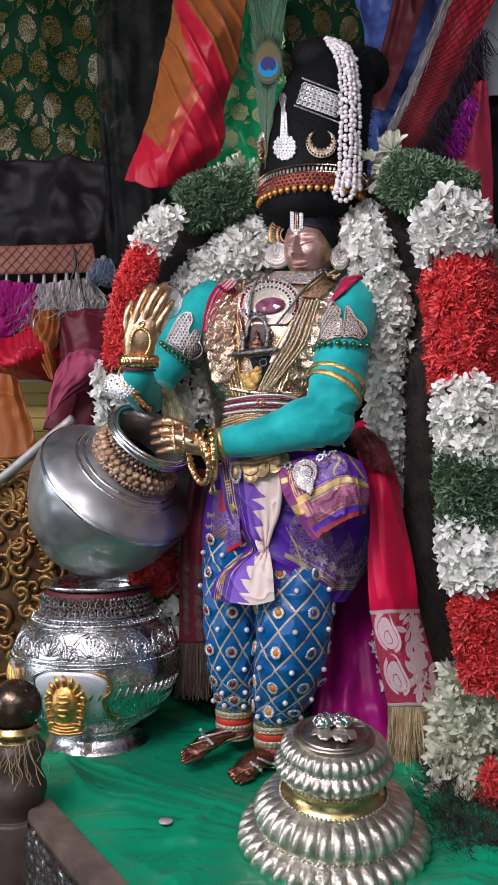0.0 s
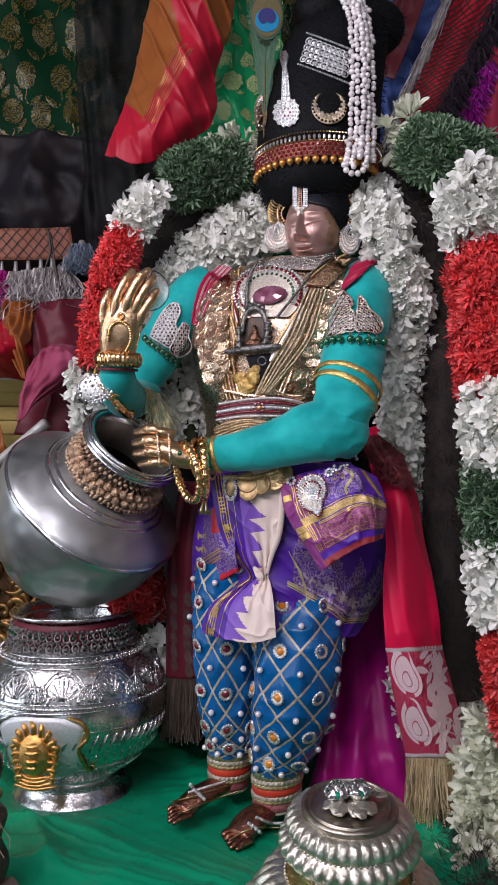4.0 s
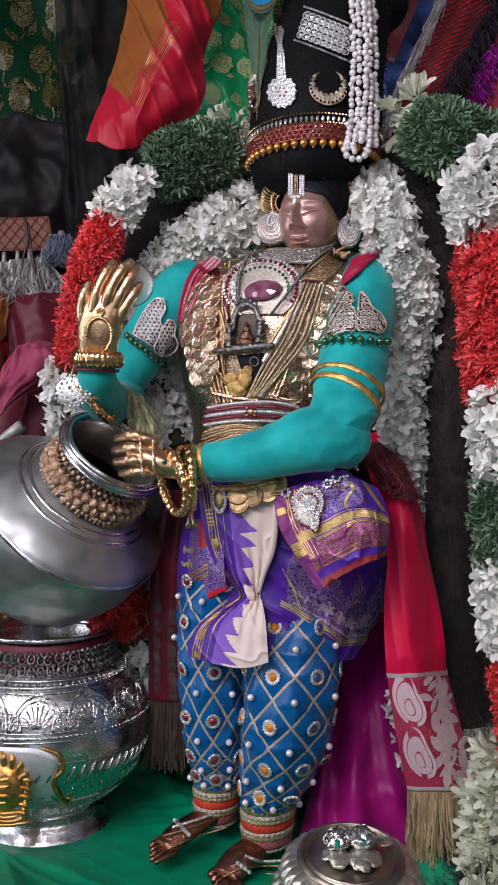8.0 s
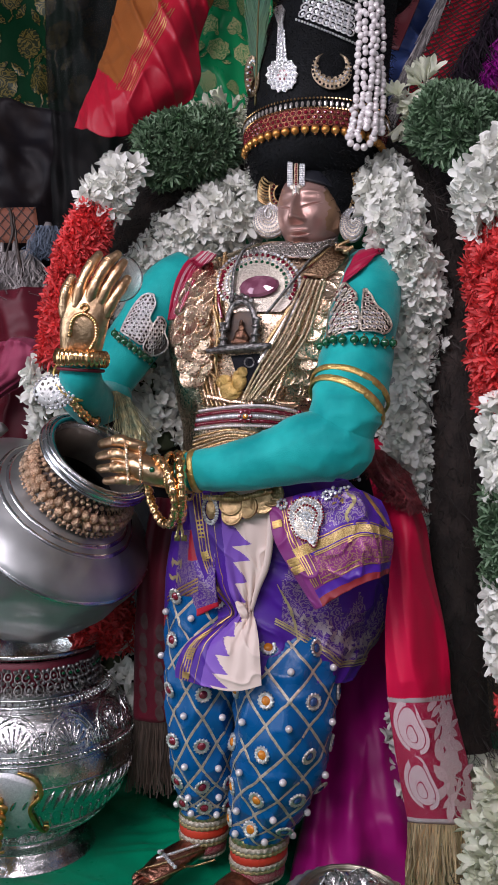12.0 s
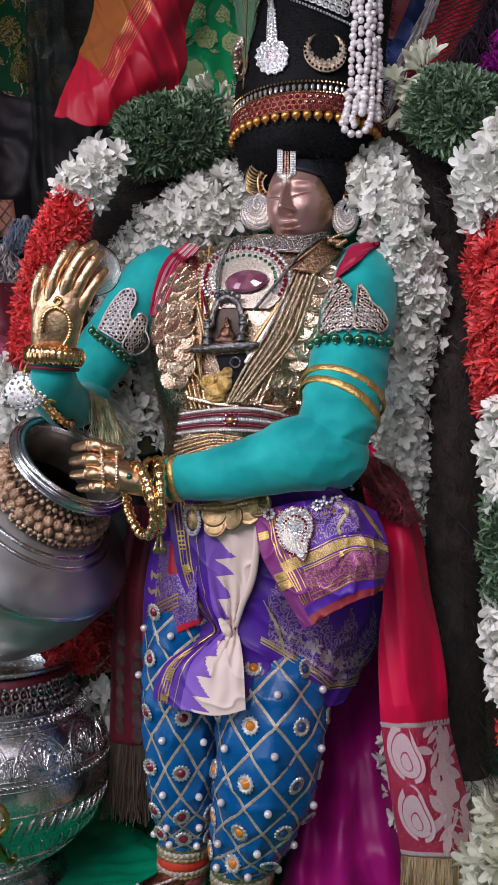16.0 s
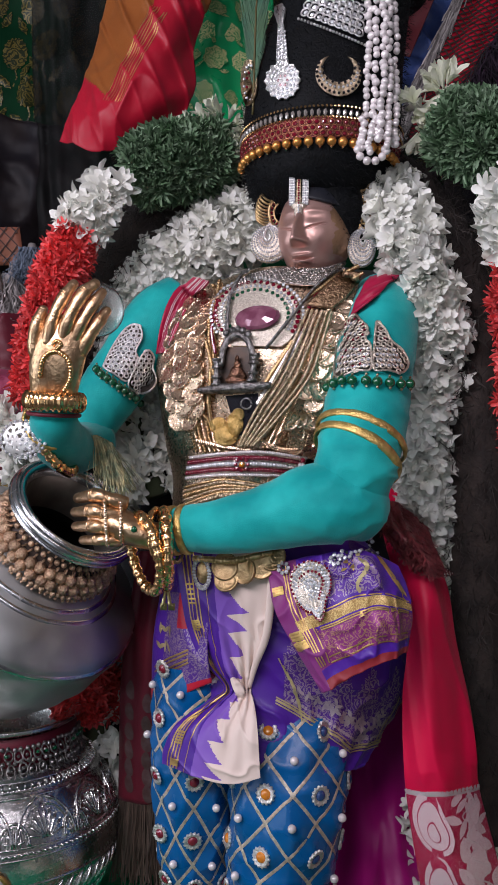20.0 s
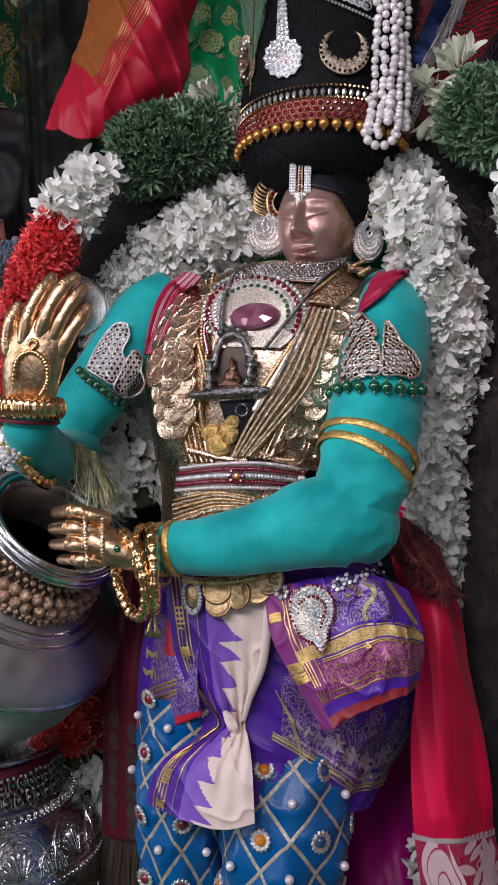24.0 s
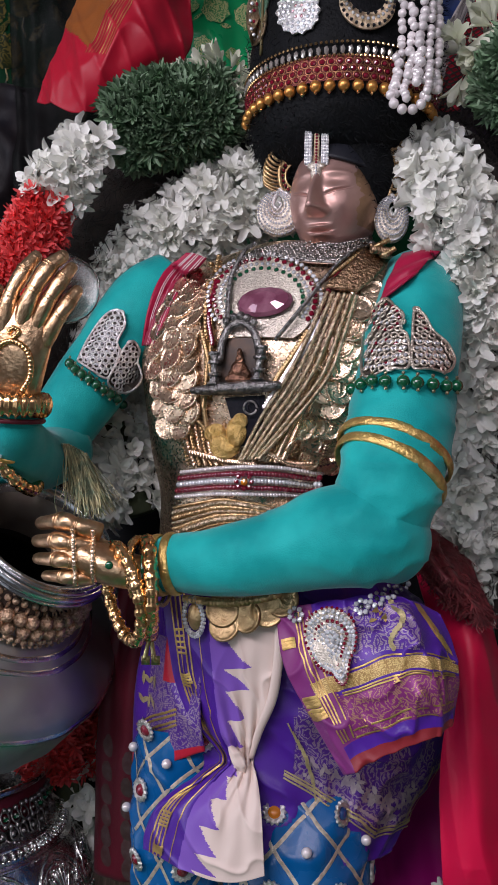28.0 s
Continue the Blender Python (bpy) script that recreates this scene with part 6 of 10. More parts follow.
def join_meshes(name, placed, materials, parent, label=""):
    """Joins many placed copies of small meshes into one part."""
    vs, fs, mi, off = [], [], [], 0
    for me, m, idx in placed:
        vs += [m @ v.co for v in me.vertices]
        for p in me.polygons:
            fs.append([off + i for i in p.vertices])
            mi.append(idx)
        off += len(me.vertices)
    out = bpy.data.meshes.new(name)
    out.from_pydata(vs, [], fs)
    for m in materials:
        out.materials.append(m)
    out.polygons.foreach_set("material_index", mi)
    out.shade_smooth()
    return part(name, out, None, parent, label, kind="stuff")


def around(pts, u, r, a, flat=1.0):
    p, d, s, w = path_frame(pts, u)
    n = s * math.cos(a) + w * math.sin(a) * flat
    return p + n * r, n.normalized(), d


rnd = random.Random(11)
JASMINE = [blossom_mesh("white_flower", M["petal"], 6, 0.0162, 0.0076, o, rnd, 0.42, 1, c) for o, c in ((1.05, 0.32), (0.7, 0.3), (1.25, 0.3), (0.36, 0.3), (0.5, 0.35))]
LILY = [blossom_mesh("white_flower", M["petal"], 6, 0.0205, 0.0088, o, rnd, 0.25, 1, 0.34) for o in (0.9, 0.6, 1.1, 0.4)]
SPIKE = [blossom_mesh("tuberose_bud", M["petal_cream"], 4, 0.022, 0.008, 0.3, rnd, 0.2, 1, 0.25) for _ in range(2)]
RED = [blossom_mesh("red_flower", M["petal_red"], 5, 0.0145, 0.0036, o, rnd, 0.3, 2, 0.22) for o in (1.0, 0.7, 1.25)]
LEAF = [blossom_mesh("sprig", M["leaf"], 6, 0.019, 0.0038, o, rnd, 0.1, 2, 0.35) for o in (0.8, 1.1, 0.5)]


def scatter(pts, u0, u1, radius, count, meshes, rnd, size=1.0, back=True, jitter=0.25, lean=0.35):
    """Poses of flowers over a thick tube; the sides away from view are thinned out."""
    out = []
    while len(out) < count:
        u, a = rnd.uniform(u0, u1), rnd.uniform(0, 2 * math.pi)
        r = (curve1(radius, u) if len(radius) > 1 else radius[0])
        r *= 1 + 0.22 * noise.noise(Vector((u * 9 * len(pts) / 3, math.cos(a) * 1.5, math.sin(a) * 1.5 + r * 90)))
        p, n, d = around(pts, u, r * rnd.uniform(0.78, 1.04), a, 0.85)
        if n.y > 0.55:
            continue
        n = (n + d * rnd.gauss(0, lean) + Vector((rnd.gauss(0, jitter), rnd.gauss(0, jitter), rnd.gauss(0, jitter) - 0.1))).normalized()
        s = size * rnd.uniform(0.8, 1.2)
        out.append((rnd.choice(meshes), facing(p, n, rnd.uniform(0, 6.28)) @ Matrix.Diagonal((s, s, s, 1)), 0))
    return out


def plant(placed, parent, singles, material, name, plural):
    """The first flowers as parts of their own, the rest joined."""
    for me, m, _ in placed[:singles]:
        piece(name, me, m, parent)
    if len(placed) > singles:
        join_meshes(plural, placed[singles:], [material], parent)


def core(t, pts, radius, material, name="string_core", u0=0.0, u1=1.0):
    bm = bmesh.new()
    q = [spline(pts, u0 + (u1 - u0) * k / 10) for k in range(11)]
    tube(bm, q, radius, 12, 50)
    part(name, bm, material, t)


STEM = mat("shaded_stem", (0.1, 0.12, 0.06), 0.8, 0, (0.06, 0.07, 0.035), 60, 0.6)

# inner white garland round the shoulders
INNER = [(-0.0772, 1.3, 0.4539), (-0.0897, 1.31, 0.5074), (-0.1155, 1.32, 0.5697), (-0.1126, 1.32, 0.6432), (-0.0988, 1.32, 0.6858), (-0.0691, 1.315, 0.7179), (-0.0285, 1.3, 0.741), (0.0141, 1.29, 0.7565), (0.0618, 1.28, 0.7709), (0.1159, 1.26, 0.7798), (0.1657, 1.2, 0.7716), (0.1689, 1.13, 0.7222), (0.1826, 1.12, 0.6792), (0.2023, 1.13, 0.6368), (0.2048, 1.14, 0.5934), (0.1982, 1.16, 0.5175), (0.2007, 1.17, 0.4586), (0.2083, 1.19, 0.4026), (0.2153, 1.2, 0.3496)]
t = thing("shoulder_garland", "thick white jasmine garland round the statue's shoulders", "garland", INNER[0])
core(t, INNER, [0.015, 0.015, 0.011, 0.014, 0.012, 0.009, 0.006, 0.005, 0.004, 0.002], STEM)
plant(scatter(INNER, 0.0, 1.0, [0.028, 0.024, 0.018, 0.024, 0.02, 0.014, 0.009, 0.007, 0.005, 0.002], 1650, JASMINE, rnd, 1.1, jitter=0.45, lean=0.5), t, 180, M["petal"], "white_flower", "white_flower_mass")

TAIL = [(0.2073, 1.19, 0.1614), (0.2083, 1.18, 0.1173), (0.2137, 1.18, 0.077), (0.2178, 1.18, 0.03), (0.2235, 1.18, -0.0237)]
plant(scatter(TAIL, 0.0, 1.0, [0.005, 0.007, 0.007, 0.005], 60, JASMINE, rnd, 1.0, jitter=0.45, lean=0.5), t, 110, M["petal"], "white_flower", "white_flower_mass")

# root-fibre pad between the garlands
PAD = [(-0.197, 1.33, 0.4255), (-0.1999, 1.33, 0.5199), (-0.1782, 1.33, 0.6333), (-0.145, 1.33, 0.7278), (-0.0787, 1.33, 0.7936), (0.0253, 1.33, 0.8399), (0.136, 1.3, 0.8383), (0.1989, 1.22, 0.7685), (0.2283, 1.18, 0.6897), (0.2475, 1.17, 0.5879), (0.2584, 1.18, 0.4564), (0.2627, 1.2, 0.2974), (0.2718, 1.2, 0.147), (0.285, 1.18, 0.0105), (0.262, 1.03, -0.036), (0.27, 0.93, -0.045), (0.2877, 0.85, -0.05)]
t = thing("root_fibre_garland", "dark brown vetiver root garland, shaggy and loose", "garland", PAD[0])
core(t, PAD, [0.033], M["fibre"])
bm = bmesh.new()
for k in range(17000):
    u = rnd.random() if k % 4 else rnd.uniform(0.8, 1.0)
    p, n, d = around(PAD, u, rnd.uniform(0.03, 0.041), rnd.uniform(0, 6.28))
    if n.y > 0.5:
        continue
    q = p
    dirn = (n * rnd.uniform(0.2, 1) + d * rnd.gauss(0, 1) + Vector((rnd.gauss(0, 0.4), rnd.gauss(0, 0.3), rnd.gauss(0, 0.4)))).normalized()
    w = dirn.cross(Vector((0, 1, 0.2))).normalized() * rnd.uniform(0.0002, 0.00042)
    prev = None
    for j in range(5):
        row = bm.verts.new(q - w), bm.verts.new(q + w)
        if prev:
            bm.faces.new((prev[0], prev[1], row[1], row[0]))
        prev = row
        q = q + dirn * rnd.uniform(0.005, 0.012)
        dirn = (dirn + Vector((rnd.gauss(0, 0.6), rnd.gauss(0, 0.6), rnd.gauss(0, 0.6))) - n * 0.15).normalized()
part("root_fibre", bm, isle(mat("root_hair", (0.042, 0.032, 0.028), 0.75, 0, (0.025, 0.019, 0.017), 30, 0.7), 0.6), t, kind="stuff")


# outer garland: alternating sections
def section(t, pts, radius, kind_, count, singles):
    meshes, material, name = {"white": (LILY, M["petal"], "white_flower"), "red": (RED, M["petal_red"], "red_flower"), "green": (LEAF, M["leaf"], "sprig"), "cream": (SPIKE, M["petal_cream"], "tuberose_bud")}[kind_]
    inner = {"white": STEM, "red": M["petal_red"], "green": M["leaf"], "cream": M["petal_cream"]}[kind_]
    fill = 0.5 if kind_ == "white" else 0.74
    core(t, pts, [radius[0] * 0.45, radius[len(radius) // 2] * fill, radius[-1] * 0.45], inner)
    plant(scatter(pts, 0, 1, [r * 0.9 for r in radius], count, meshes, rnd, 1.0, jitter=0.55 if kind_ == "green" else 0.3, lean=0.5 if kind_ != "red" else 0.3), t, singles, material, name, name + "_mass")


t = thing("flower_garland", "heavy garland of red, white and green flower sections", "garland", (-0.2078, 1.24, 0.5217))
section(t, [(0.0184, 1.3, 0.8676), (-0.0108, 1.29, 0.86), (-0.0246, 1.29, 0.8509)], [0.022, 0.026, 0.022], "cream", 60, 20)
section(t, [(-0.005, 1.28, 0.841), (-0.0534, 1.27, 0.831), (-0.1023, 1.27, 0.8153)], [0.024, 0.031, 0.025], "green", 640, 0)
section(t, [(-0.1206, 1.25, 0.7941), (-0.1433, 1.24, 0.7674), (-0.1575, 1.24, 0.7382)], [0.008, 0.011, 0.009], "white", 58, 50)
section(t, [(-0.1641, 1.24, 0.7357), (-0.1756, 1.23, 0.6875), (-0.1905, 1.23, 0.626), (-0.1992, 1.23, 0.5559)], [0.013, 0.0165, 0.0175, 0.015], "red", 430, 60)
section(t, [(-0.2059, 1.23, 0.5471), (-0.2078, 1.27, 0.5), (-0.2007, 1.32, 0.45)], [0.02, 0.022, 0.022], "white", 110, 40)
section(t, [(-0.1826, 1.33, 0.2939), (-0.1685, 1.33, 0.2471), (-0.1543, 1.33, 0.1957)], [0.03, 0.034, 0.028], "red", 260, 0)
section(t, [(-0.159, 1.33, 0.2003), (-0.1401, 1.33, 0.1537), (-0.1354, 1.33, 0.0978)], [0.028, 0.032, 0.028], "white", 60, 10)

t = thing("flower_garland", "heavy garland of red, white and green flower sections", "garland", (0.2686, 1.05, -0.0171))
section(t, [(0.1917, 1.16, 0.8339), (0.2077, 1.14, 0.8347), (0.2183, 1.13, 0.835)], [0.018, 0.018, 0.018], "cream", 34, 20)
section(t, [(0.2103, 1.12, 0.8098), (0.2483, 1.1, 0.7883), (0.293, 1.09, 0.7611)], [0.01992, 0.02739, 0.0249], "green", 900, 0)
section(t, [(0.2622, 1.07, 0.746), (0.2749, 1.06, 0.718), (0.2821, 1.06, 0.6878)], [0.03154, 0.03735, 0.0332], "white", 190, 80)
section(t, [(0.2843, 1.07, 0.685), (0.288, 1.065, 0.6324), (0.2909, 1.06, 0.5639), (0.2957, 1.06, 0.5041)], [0.03154, 0.03984, 0.03984, 0.03486], "red", 1100, 120)
section(t, [(0.297, 1.05, 0.4996), (0.2987, 1.04, 0.4585), (0.3012, 1.04, 0.4161)], [0.0332, 0.03818, 0.0332], "white", 200, 90)
section(t, [(0.3037, 1.05, 0.4183), (0.3038, 1.04, 0.3745), (0.3049, 1.04, 0.3272)], [0.03486, 0.0415, 0.03486], "green", 1100, 0)
section(t, [(0.305, 1.04, 0.3308), (0.3051, 1.03, 0.292), (0.3076, 1.03, 0.2524)], [0.03486, 0.03984, 0.03486], "white", 200, 90)
section(t, [(0.3116, 1.04, 0.2545), (0.313, 1.03, 0.2058), (0.3196, 1.03, 0.1306)], [0.02822, 0.03569, 0.03154], "red", 820, 100)
section(t, [(0.2944, 1.19, 0.1162), (0.2958, 1.18, 0.0206), (0.2948, 1.14, -0.0294), (0.3247, 1.06, -0.0497)], [0.05, 0.055, 0.055, 0.045], "cream", 420, 200)
section(t, [(0.3223, 1.08, 0.1284), (0.3145, 1.08, 0.0759), (0.2968, 1.07, 0.027), (0.2598, 1.06, -0.0051)], [0.04, 0.048, 0.04, 0.02], "cream", 300, 150)
section(t, [(0.2433, 1.05, 0.003), (0.2644, 1.03, -0.0091), (0.295, 1.01, -0.0181)], [0.014, 0.02, 0.018], "cream", 80, 60)
section(t, [(0.3024, 1.0, 0.0138), (0.3203, 0.99, 0.0076), (0.3445, 0.98, 0.0052)], [0.0166, 0.01992, 0.0166], "red", 70, 0)
section(t, [(0.3174, 0.98, -0.0154), (0.3308, 0.98, -0.0288), (0.3509, 0.98, -0.0353)], [0.0166, 0.01992, 0.0166], "green", 120, 0)


# ---- garments on the statue ----
from mathutils.bvhtree import BVHTree

VIEW = {t: Vector(eye) for t, eye, _, _ in PATH}


def tree_of(*obs):
    bm = bmesh.new()
    for ob in obs:
        n = len(bm.verts)
        bm.from_mesh(ob.data)
        bm.verts.ensure_lookup_table()
    bm.normal_update()
    tree = BVHTree.FromBMesh(bm)
    bm.free()
    return tree


def lay(tree, p, t=0, lift=0.0):
    """Slides a point along the line from a viewpoint until it rests on a surface; the place and its normal."""
    e = VIEW[t]
    d = (Vector(p) - e).normalized()
    hit, n, _, _ = tree.ray_cast(e, d)
    if hit is None:
        return Vector(p), -d
    n = n if n.dot(d) < 0 else -n
    return hit + (n * 0.25 - d * 0.8) * lift, n


def leg_fn(rings, phase):
    def fn(u, v):
        c = spline([r[0] for r in rings], v)
        h = curve1([r[1] for r in rings], v)
        a = 2 * math.pi * (u - 0.5)
        crease = (1 - abs(noise.noise(Vector((a * 1.3 + 3 * v, v * 9 - a * 0.8, phase + 4))))) ** 6
        uu = u - 0.5 - phase / 20
        puff = abs(math.sin(math.pi * (7 * uu + 6 * v)) * math.sin(math.pi * (7 * uu - 6 * v))) ** 0.5
        h2 = 0.0036 * puff + h * (1 + 0.02 * math.sin(7 * a + 3 * v + phase) + 0.035 * noise.noise(Vector((a * 1.2, v * 6, phase))) + 0.06 * crease - 0.06)
        return c + Vector((math.sin(a) * h2, -math.cos(a) * h2, 0))
    return fn


def jewel_mesh(name, stone):
    bm = bmesh.new()
    lathe(bm, [(0.0084, -0.0004), (0.0088, 0.0008), (0.0078, 0.0022), (0.0062, 0.002), (0.0046, 0.0006)], 84, ribs=lambda a, i: 1 + (0.09 * math.cos(14 * a) if i < 4 else 0))
    lathe(bm, [(0.0046, 0.0006), (0.004, 0.0022), (0.0024, 0.0032), (0.0, 0.0034)], 84, index=1)
    bmesh.ops.remove_doubles(bm, verts=bm.verts, dist=0.00005)
    return finish(name, bm, [M["jewel_ring"], stone])


JEWEL = {k: jewel_mesh("jewel", M[k]) for k in ("amber", "ruby")}
JEWEL["blue"] = jewel_mesh("jewel", mat("blue_stone", (0.02, 0.06, 0.2), 0.1, 0, (0.01, 0.03, 0.1), 200, 0.5, coat=1.0))
PEARL = {r: ball_mesh("pearl", r / 10000, M["pearl"], 2) for r in (28, 34, 40, 46)}

GREEN_LACE = mat("green_gold_lace", (0.1, 0.2, 0.1), 0.45, 0.5, (0.45, 0.35, 0.15), 260, 0.9, 0.6, 500)
LEG_L = [((-0.0056, 1.18, 0.299), 0.055), ((-0.0172, 1.178, 0.2411), 0.0474), ((-0.0206, 1.178, 0.1749), 0.0424), ((-0.0218, 1.182, 0.1079), 0.0358), ((-0.0189, 1.19, 0.0685), 0.0303), ((-0.0192, 1.195, 0.0478), 0.027)]
LEG_R = [((0.076, 1.185, 0.2986), 0.0562), ((0.0708, 1.148, 0.2457), 0.0535), ((0.067, 1.13, 0.1848), 0.0535), ((0.0614, 1.135, 0.1203), 0.0497), ((0.0501, 1.145, 0.0697), 0.0397), ((0.042, 1.15, 0.0425), 0.0301)]
M["vermilion"] = silk("vermilion_cloth", (0.6, 0.05, 0.02), (0.45, 0.02, 0.02), 0.5)
M["wine"] = woven("wine_embroidery", (0.3, 0.015, 0.05), (0.55, 0.35, 0.3), 220, 0.1)
M["braid"] = mat("lattice_braid", (0.62, 0.56, 0.46), 0.42, 0.4, (0.3, 0.24, 0.17), 260, 0.7, 0.5, 900, 0.1)
TROUSERS = thing("trousers", "blue satin trousers with gold braid lattice, pearls and jewels", "trousers", (0.0174, 1.17, 0.0295))
legs = []
for rings, stones, shift in ((LEG_L, ("ruby", "ruby"), 0.07), (LEG_R, ("amber", "blue"), 0.0)):
    fn = leg_fn(rings, shift * 20)
    bm = bmesh.new()
    grid(bm, fn, 120, 120, 0, True)
    leg = part("trouser_leg", bm, M["blue_satin"], TROUSERS)
    legs.append(leg)
    k, N = 6.0, 7
    for i in range(N):
        for s in (-1, 1):
            bm = bmesh.new()
            u0 = 0.5 + i / N + shift
            ribbon(bm, fn, [((u0 + s * (k / N) * j / 90) % 1.0, j / 90) for j in range(91)], 0.003, 0.0014)
            for e in [e for e in bm.edges if e.calc_length() > 0.05]:
                bmesh.ops.delete(bm, geom=[e], context="EDGES")
            part("braid", bm, M["braid"], leg)
    for j in range(6):
        for i in range(N):
            u, v = (0.5 + shift + (i + 0.5) / N) % 1, (j + 0.02) / k
            if 0.2 < u < 0.8 and v < 0.97 and (u - 0.5) ** 2 < 0.075:
                p, n = fn(u, v), normal_at(fn, u, v)
                col = stones[0] if u < 0.48 else stones[1]
                piece("jewel", JEWEL[col], facing(p + n * 0.0005, n), leg)
            u, v = (0.5 + shift + i / N) % 1, (j + 0.5) / k - 0.005
            if v < 0.97:
                p, n = fn(u, v), normal_at(fn, u, v)
                if n.y < 0.5:
                    piece("pearl", PEARL[40], Matrix.Translation(p + n * 0.003), leg)
    end = rings[-1]
    c0, r0 = Vector(end[0]), end[1]
    lean = Vector((0.1, 0, -0.12)) if rings is LEG_R else Vector((0.03, 0, -0.03))
    for mk, rr, dz, fat in (("green", 1.03, 0.0, 0.0048), ("braid", 1.06, 0.0072, 0.0034), ("zari_pale", 1.05, 0.012, 0.003), ("vermilion", 1.02, 0.019, 0.0062), ("braid", 1.03, 0.0265, 0.0034), ("zari_pale", 1.0, 0.031, 0.003), ("wine", 0.97, 0.0385, 0.0068), ("braid", 0.95, 0.0465, 0.0026)):
        bm = bmesh.new()
        axis = (UP - lean * 1.2).normalized()
        mm = facing(c0 - Vector((0, 0, dz)) + Vector((-0.05, 0.1, 0)) * dz, axis)
        rope = 0.035 if mk in ("braid", "zari_pale", "green") else 0.008
        lathe(bm, [(r0 * rr * f, fat * h) for f, h in ((0.88, 1.0), (0.98, 0.85), (1.02, 0.3), (1.02, -0.3), (0.98, -0.85), (0.88, -1.0))], 120, mm, ribs=lambda a, i: 1 + rope * math.sin(30 * a + i * 0.9))
        part("cuff_band", bm, GREEN_LACE if mk == "green" else M[mk], leg)

# ---- purple wrap round the hips ----
HIP = [((0.0515, 1.205, 0.4239), 0.0851, 0.085), ((0.065, 1.205, 0.3814), 0.1149, 0.094), ((0.0725, 1.205, 0.339), 0.1276, 0.098), ((0.0749, 1.205, 0.2967), 0.1259, 0.098), ((0.0679, 1.2, 0.2551), 0.1085, 0.098), ((0.0635, 1.195, 0.2138), 0.0844, 0.105)]


def hip_fn(u, v):
    a = 2 * math.pi * (u - 0.5)
    vv = v * (0.93 + 0.09 * math.sin(a * 0.9 + 0.3))
    c, w, d = spline([h[0] for h in HIP], vv), curve1([h[1] for h in HIP], vv), curve1([h[2] for h in HIP], vv)
    crease = (1 - abs(noise.noise(Vector((a * 2.2 + 4 * v, v * 6 - a * 2.5, 6))))) ** 6
    f = 1 + 0.02 * math.sin(9 * a + 5 * v) * v + 0.03 * noise.noise(Vector((a * 1.5, v * 5, 1))) + 0.04 * crease
    return c + Vector((math.sin(a) * w * f, -math.cos(a) * d * f, 0))


bm = bmesh.new()
HEM = lambda u: 0.73 + (u - 0.47) * 1.5 if u < 0.6 else 0.925


def hip_index(u, v):
    """A woven end: toothed brocade over a plain hem."""
    if not 0.485 < u < 0.69 or v > HEM(u) - 0.012:
        return 0
    depth = 0.2 + 0.17 * abs(((u * 22) % 1) - 0.5) * 2
    return 1 if v > HEM(u) - depth else 0


grid(bm, hip_fn, 240, 150, hip_index, True)
WRAP = solid("hip_wrap", bm, [M["purple_silk"], M["violet_brocade"]], "violet silk wrap with woven gold borders round the hips", "garment")
WRAP.modifiers.new("thickness", "SOLIDIFY").thickness = 0.0018


def wrap_band(name, uv, width, material, lift=0.0014):
    bm = bmesh.new()
    ribbon(bm, hip_fn, uv, width, lift)
    part(name, bm, material, WRAP)


for o in (0.008, 0.022, 0.034):
    wrap_band("zari_line", [(0.475 + 0.006 * k, HEM(0.475 + 0.006 * k) - o) for k in range(36)], 0.0022 if o == 0.022 else 0.0012, M["zari_pale"])
for o in (0.0, 0.012):
    wrap_band("zari_line", [(0.655 + o, 0.9 - 0.02 * k) for k in range(11)], 0.0018, M["zari_pale"])
for k in range(7):
    wrap_band("zari_line", [(0.478 + 0.002 * j + 0.004 * k, 0.52 + 0.03 * k + 0.02 * j) for j in range(6)], 0.0012, M["zari_pale"])
for k in range(40):
    u = 0.495 + 0.0046 * k
    bm = bmesh.new()
    motif(bm, hip_fn, u, HEM(u) - 0.055, flower_shape(5, 0.1, 3), 0.0016, 0, 0.0006, 0, 0.05)
    part("bead_motif", bm, M["muted_thread"], WRAP)
for k in range(13):
    u = 0.5 + 0.013 * k
    bm = bmesh.new()
    for q in (-1, 0, 1):
        motif(bm, hip_fn, u + 0.0025 * q, HEM(u) - 0.105 - 0.012 * (q == 0), leaf_shape(), 0.0042, 0.7 * q + 0.3, 0.0006, 0, 0.03)
    part("leaf_motif", bm, M["muted_thread"], WRAP)
for u, v, s in ((0.6, 0.8, 0.0095), (0.615, 0.86, 0.0085), (0.57, 0.77, 0.008), (0.635, 0.78, 0.008), (0.545, 0.72, 0.007)):
    bm = bmesh.new()
    for j in range(5):
        motif(bm, hip_fn, u + 0.007 * math.cos(1.26 * j), v + 0.02 * math.sin(1.26 * j), leaf_shape(), s * 0.55, 1.26 * j - 1.57, 0.0006, 0, 0.03)
    motif(bm, hip_fn, u, v, flower_shape(6, 0.4), s * 0.4, u * 40, 0.001, 0, 0.03)
    part("flower_motif", bm, M["muted_thread"], WRAP)

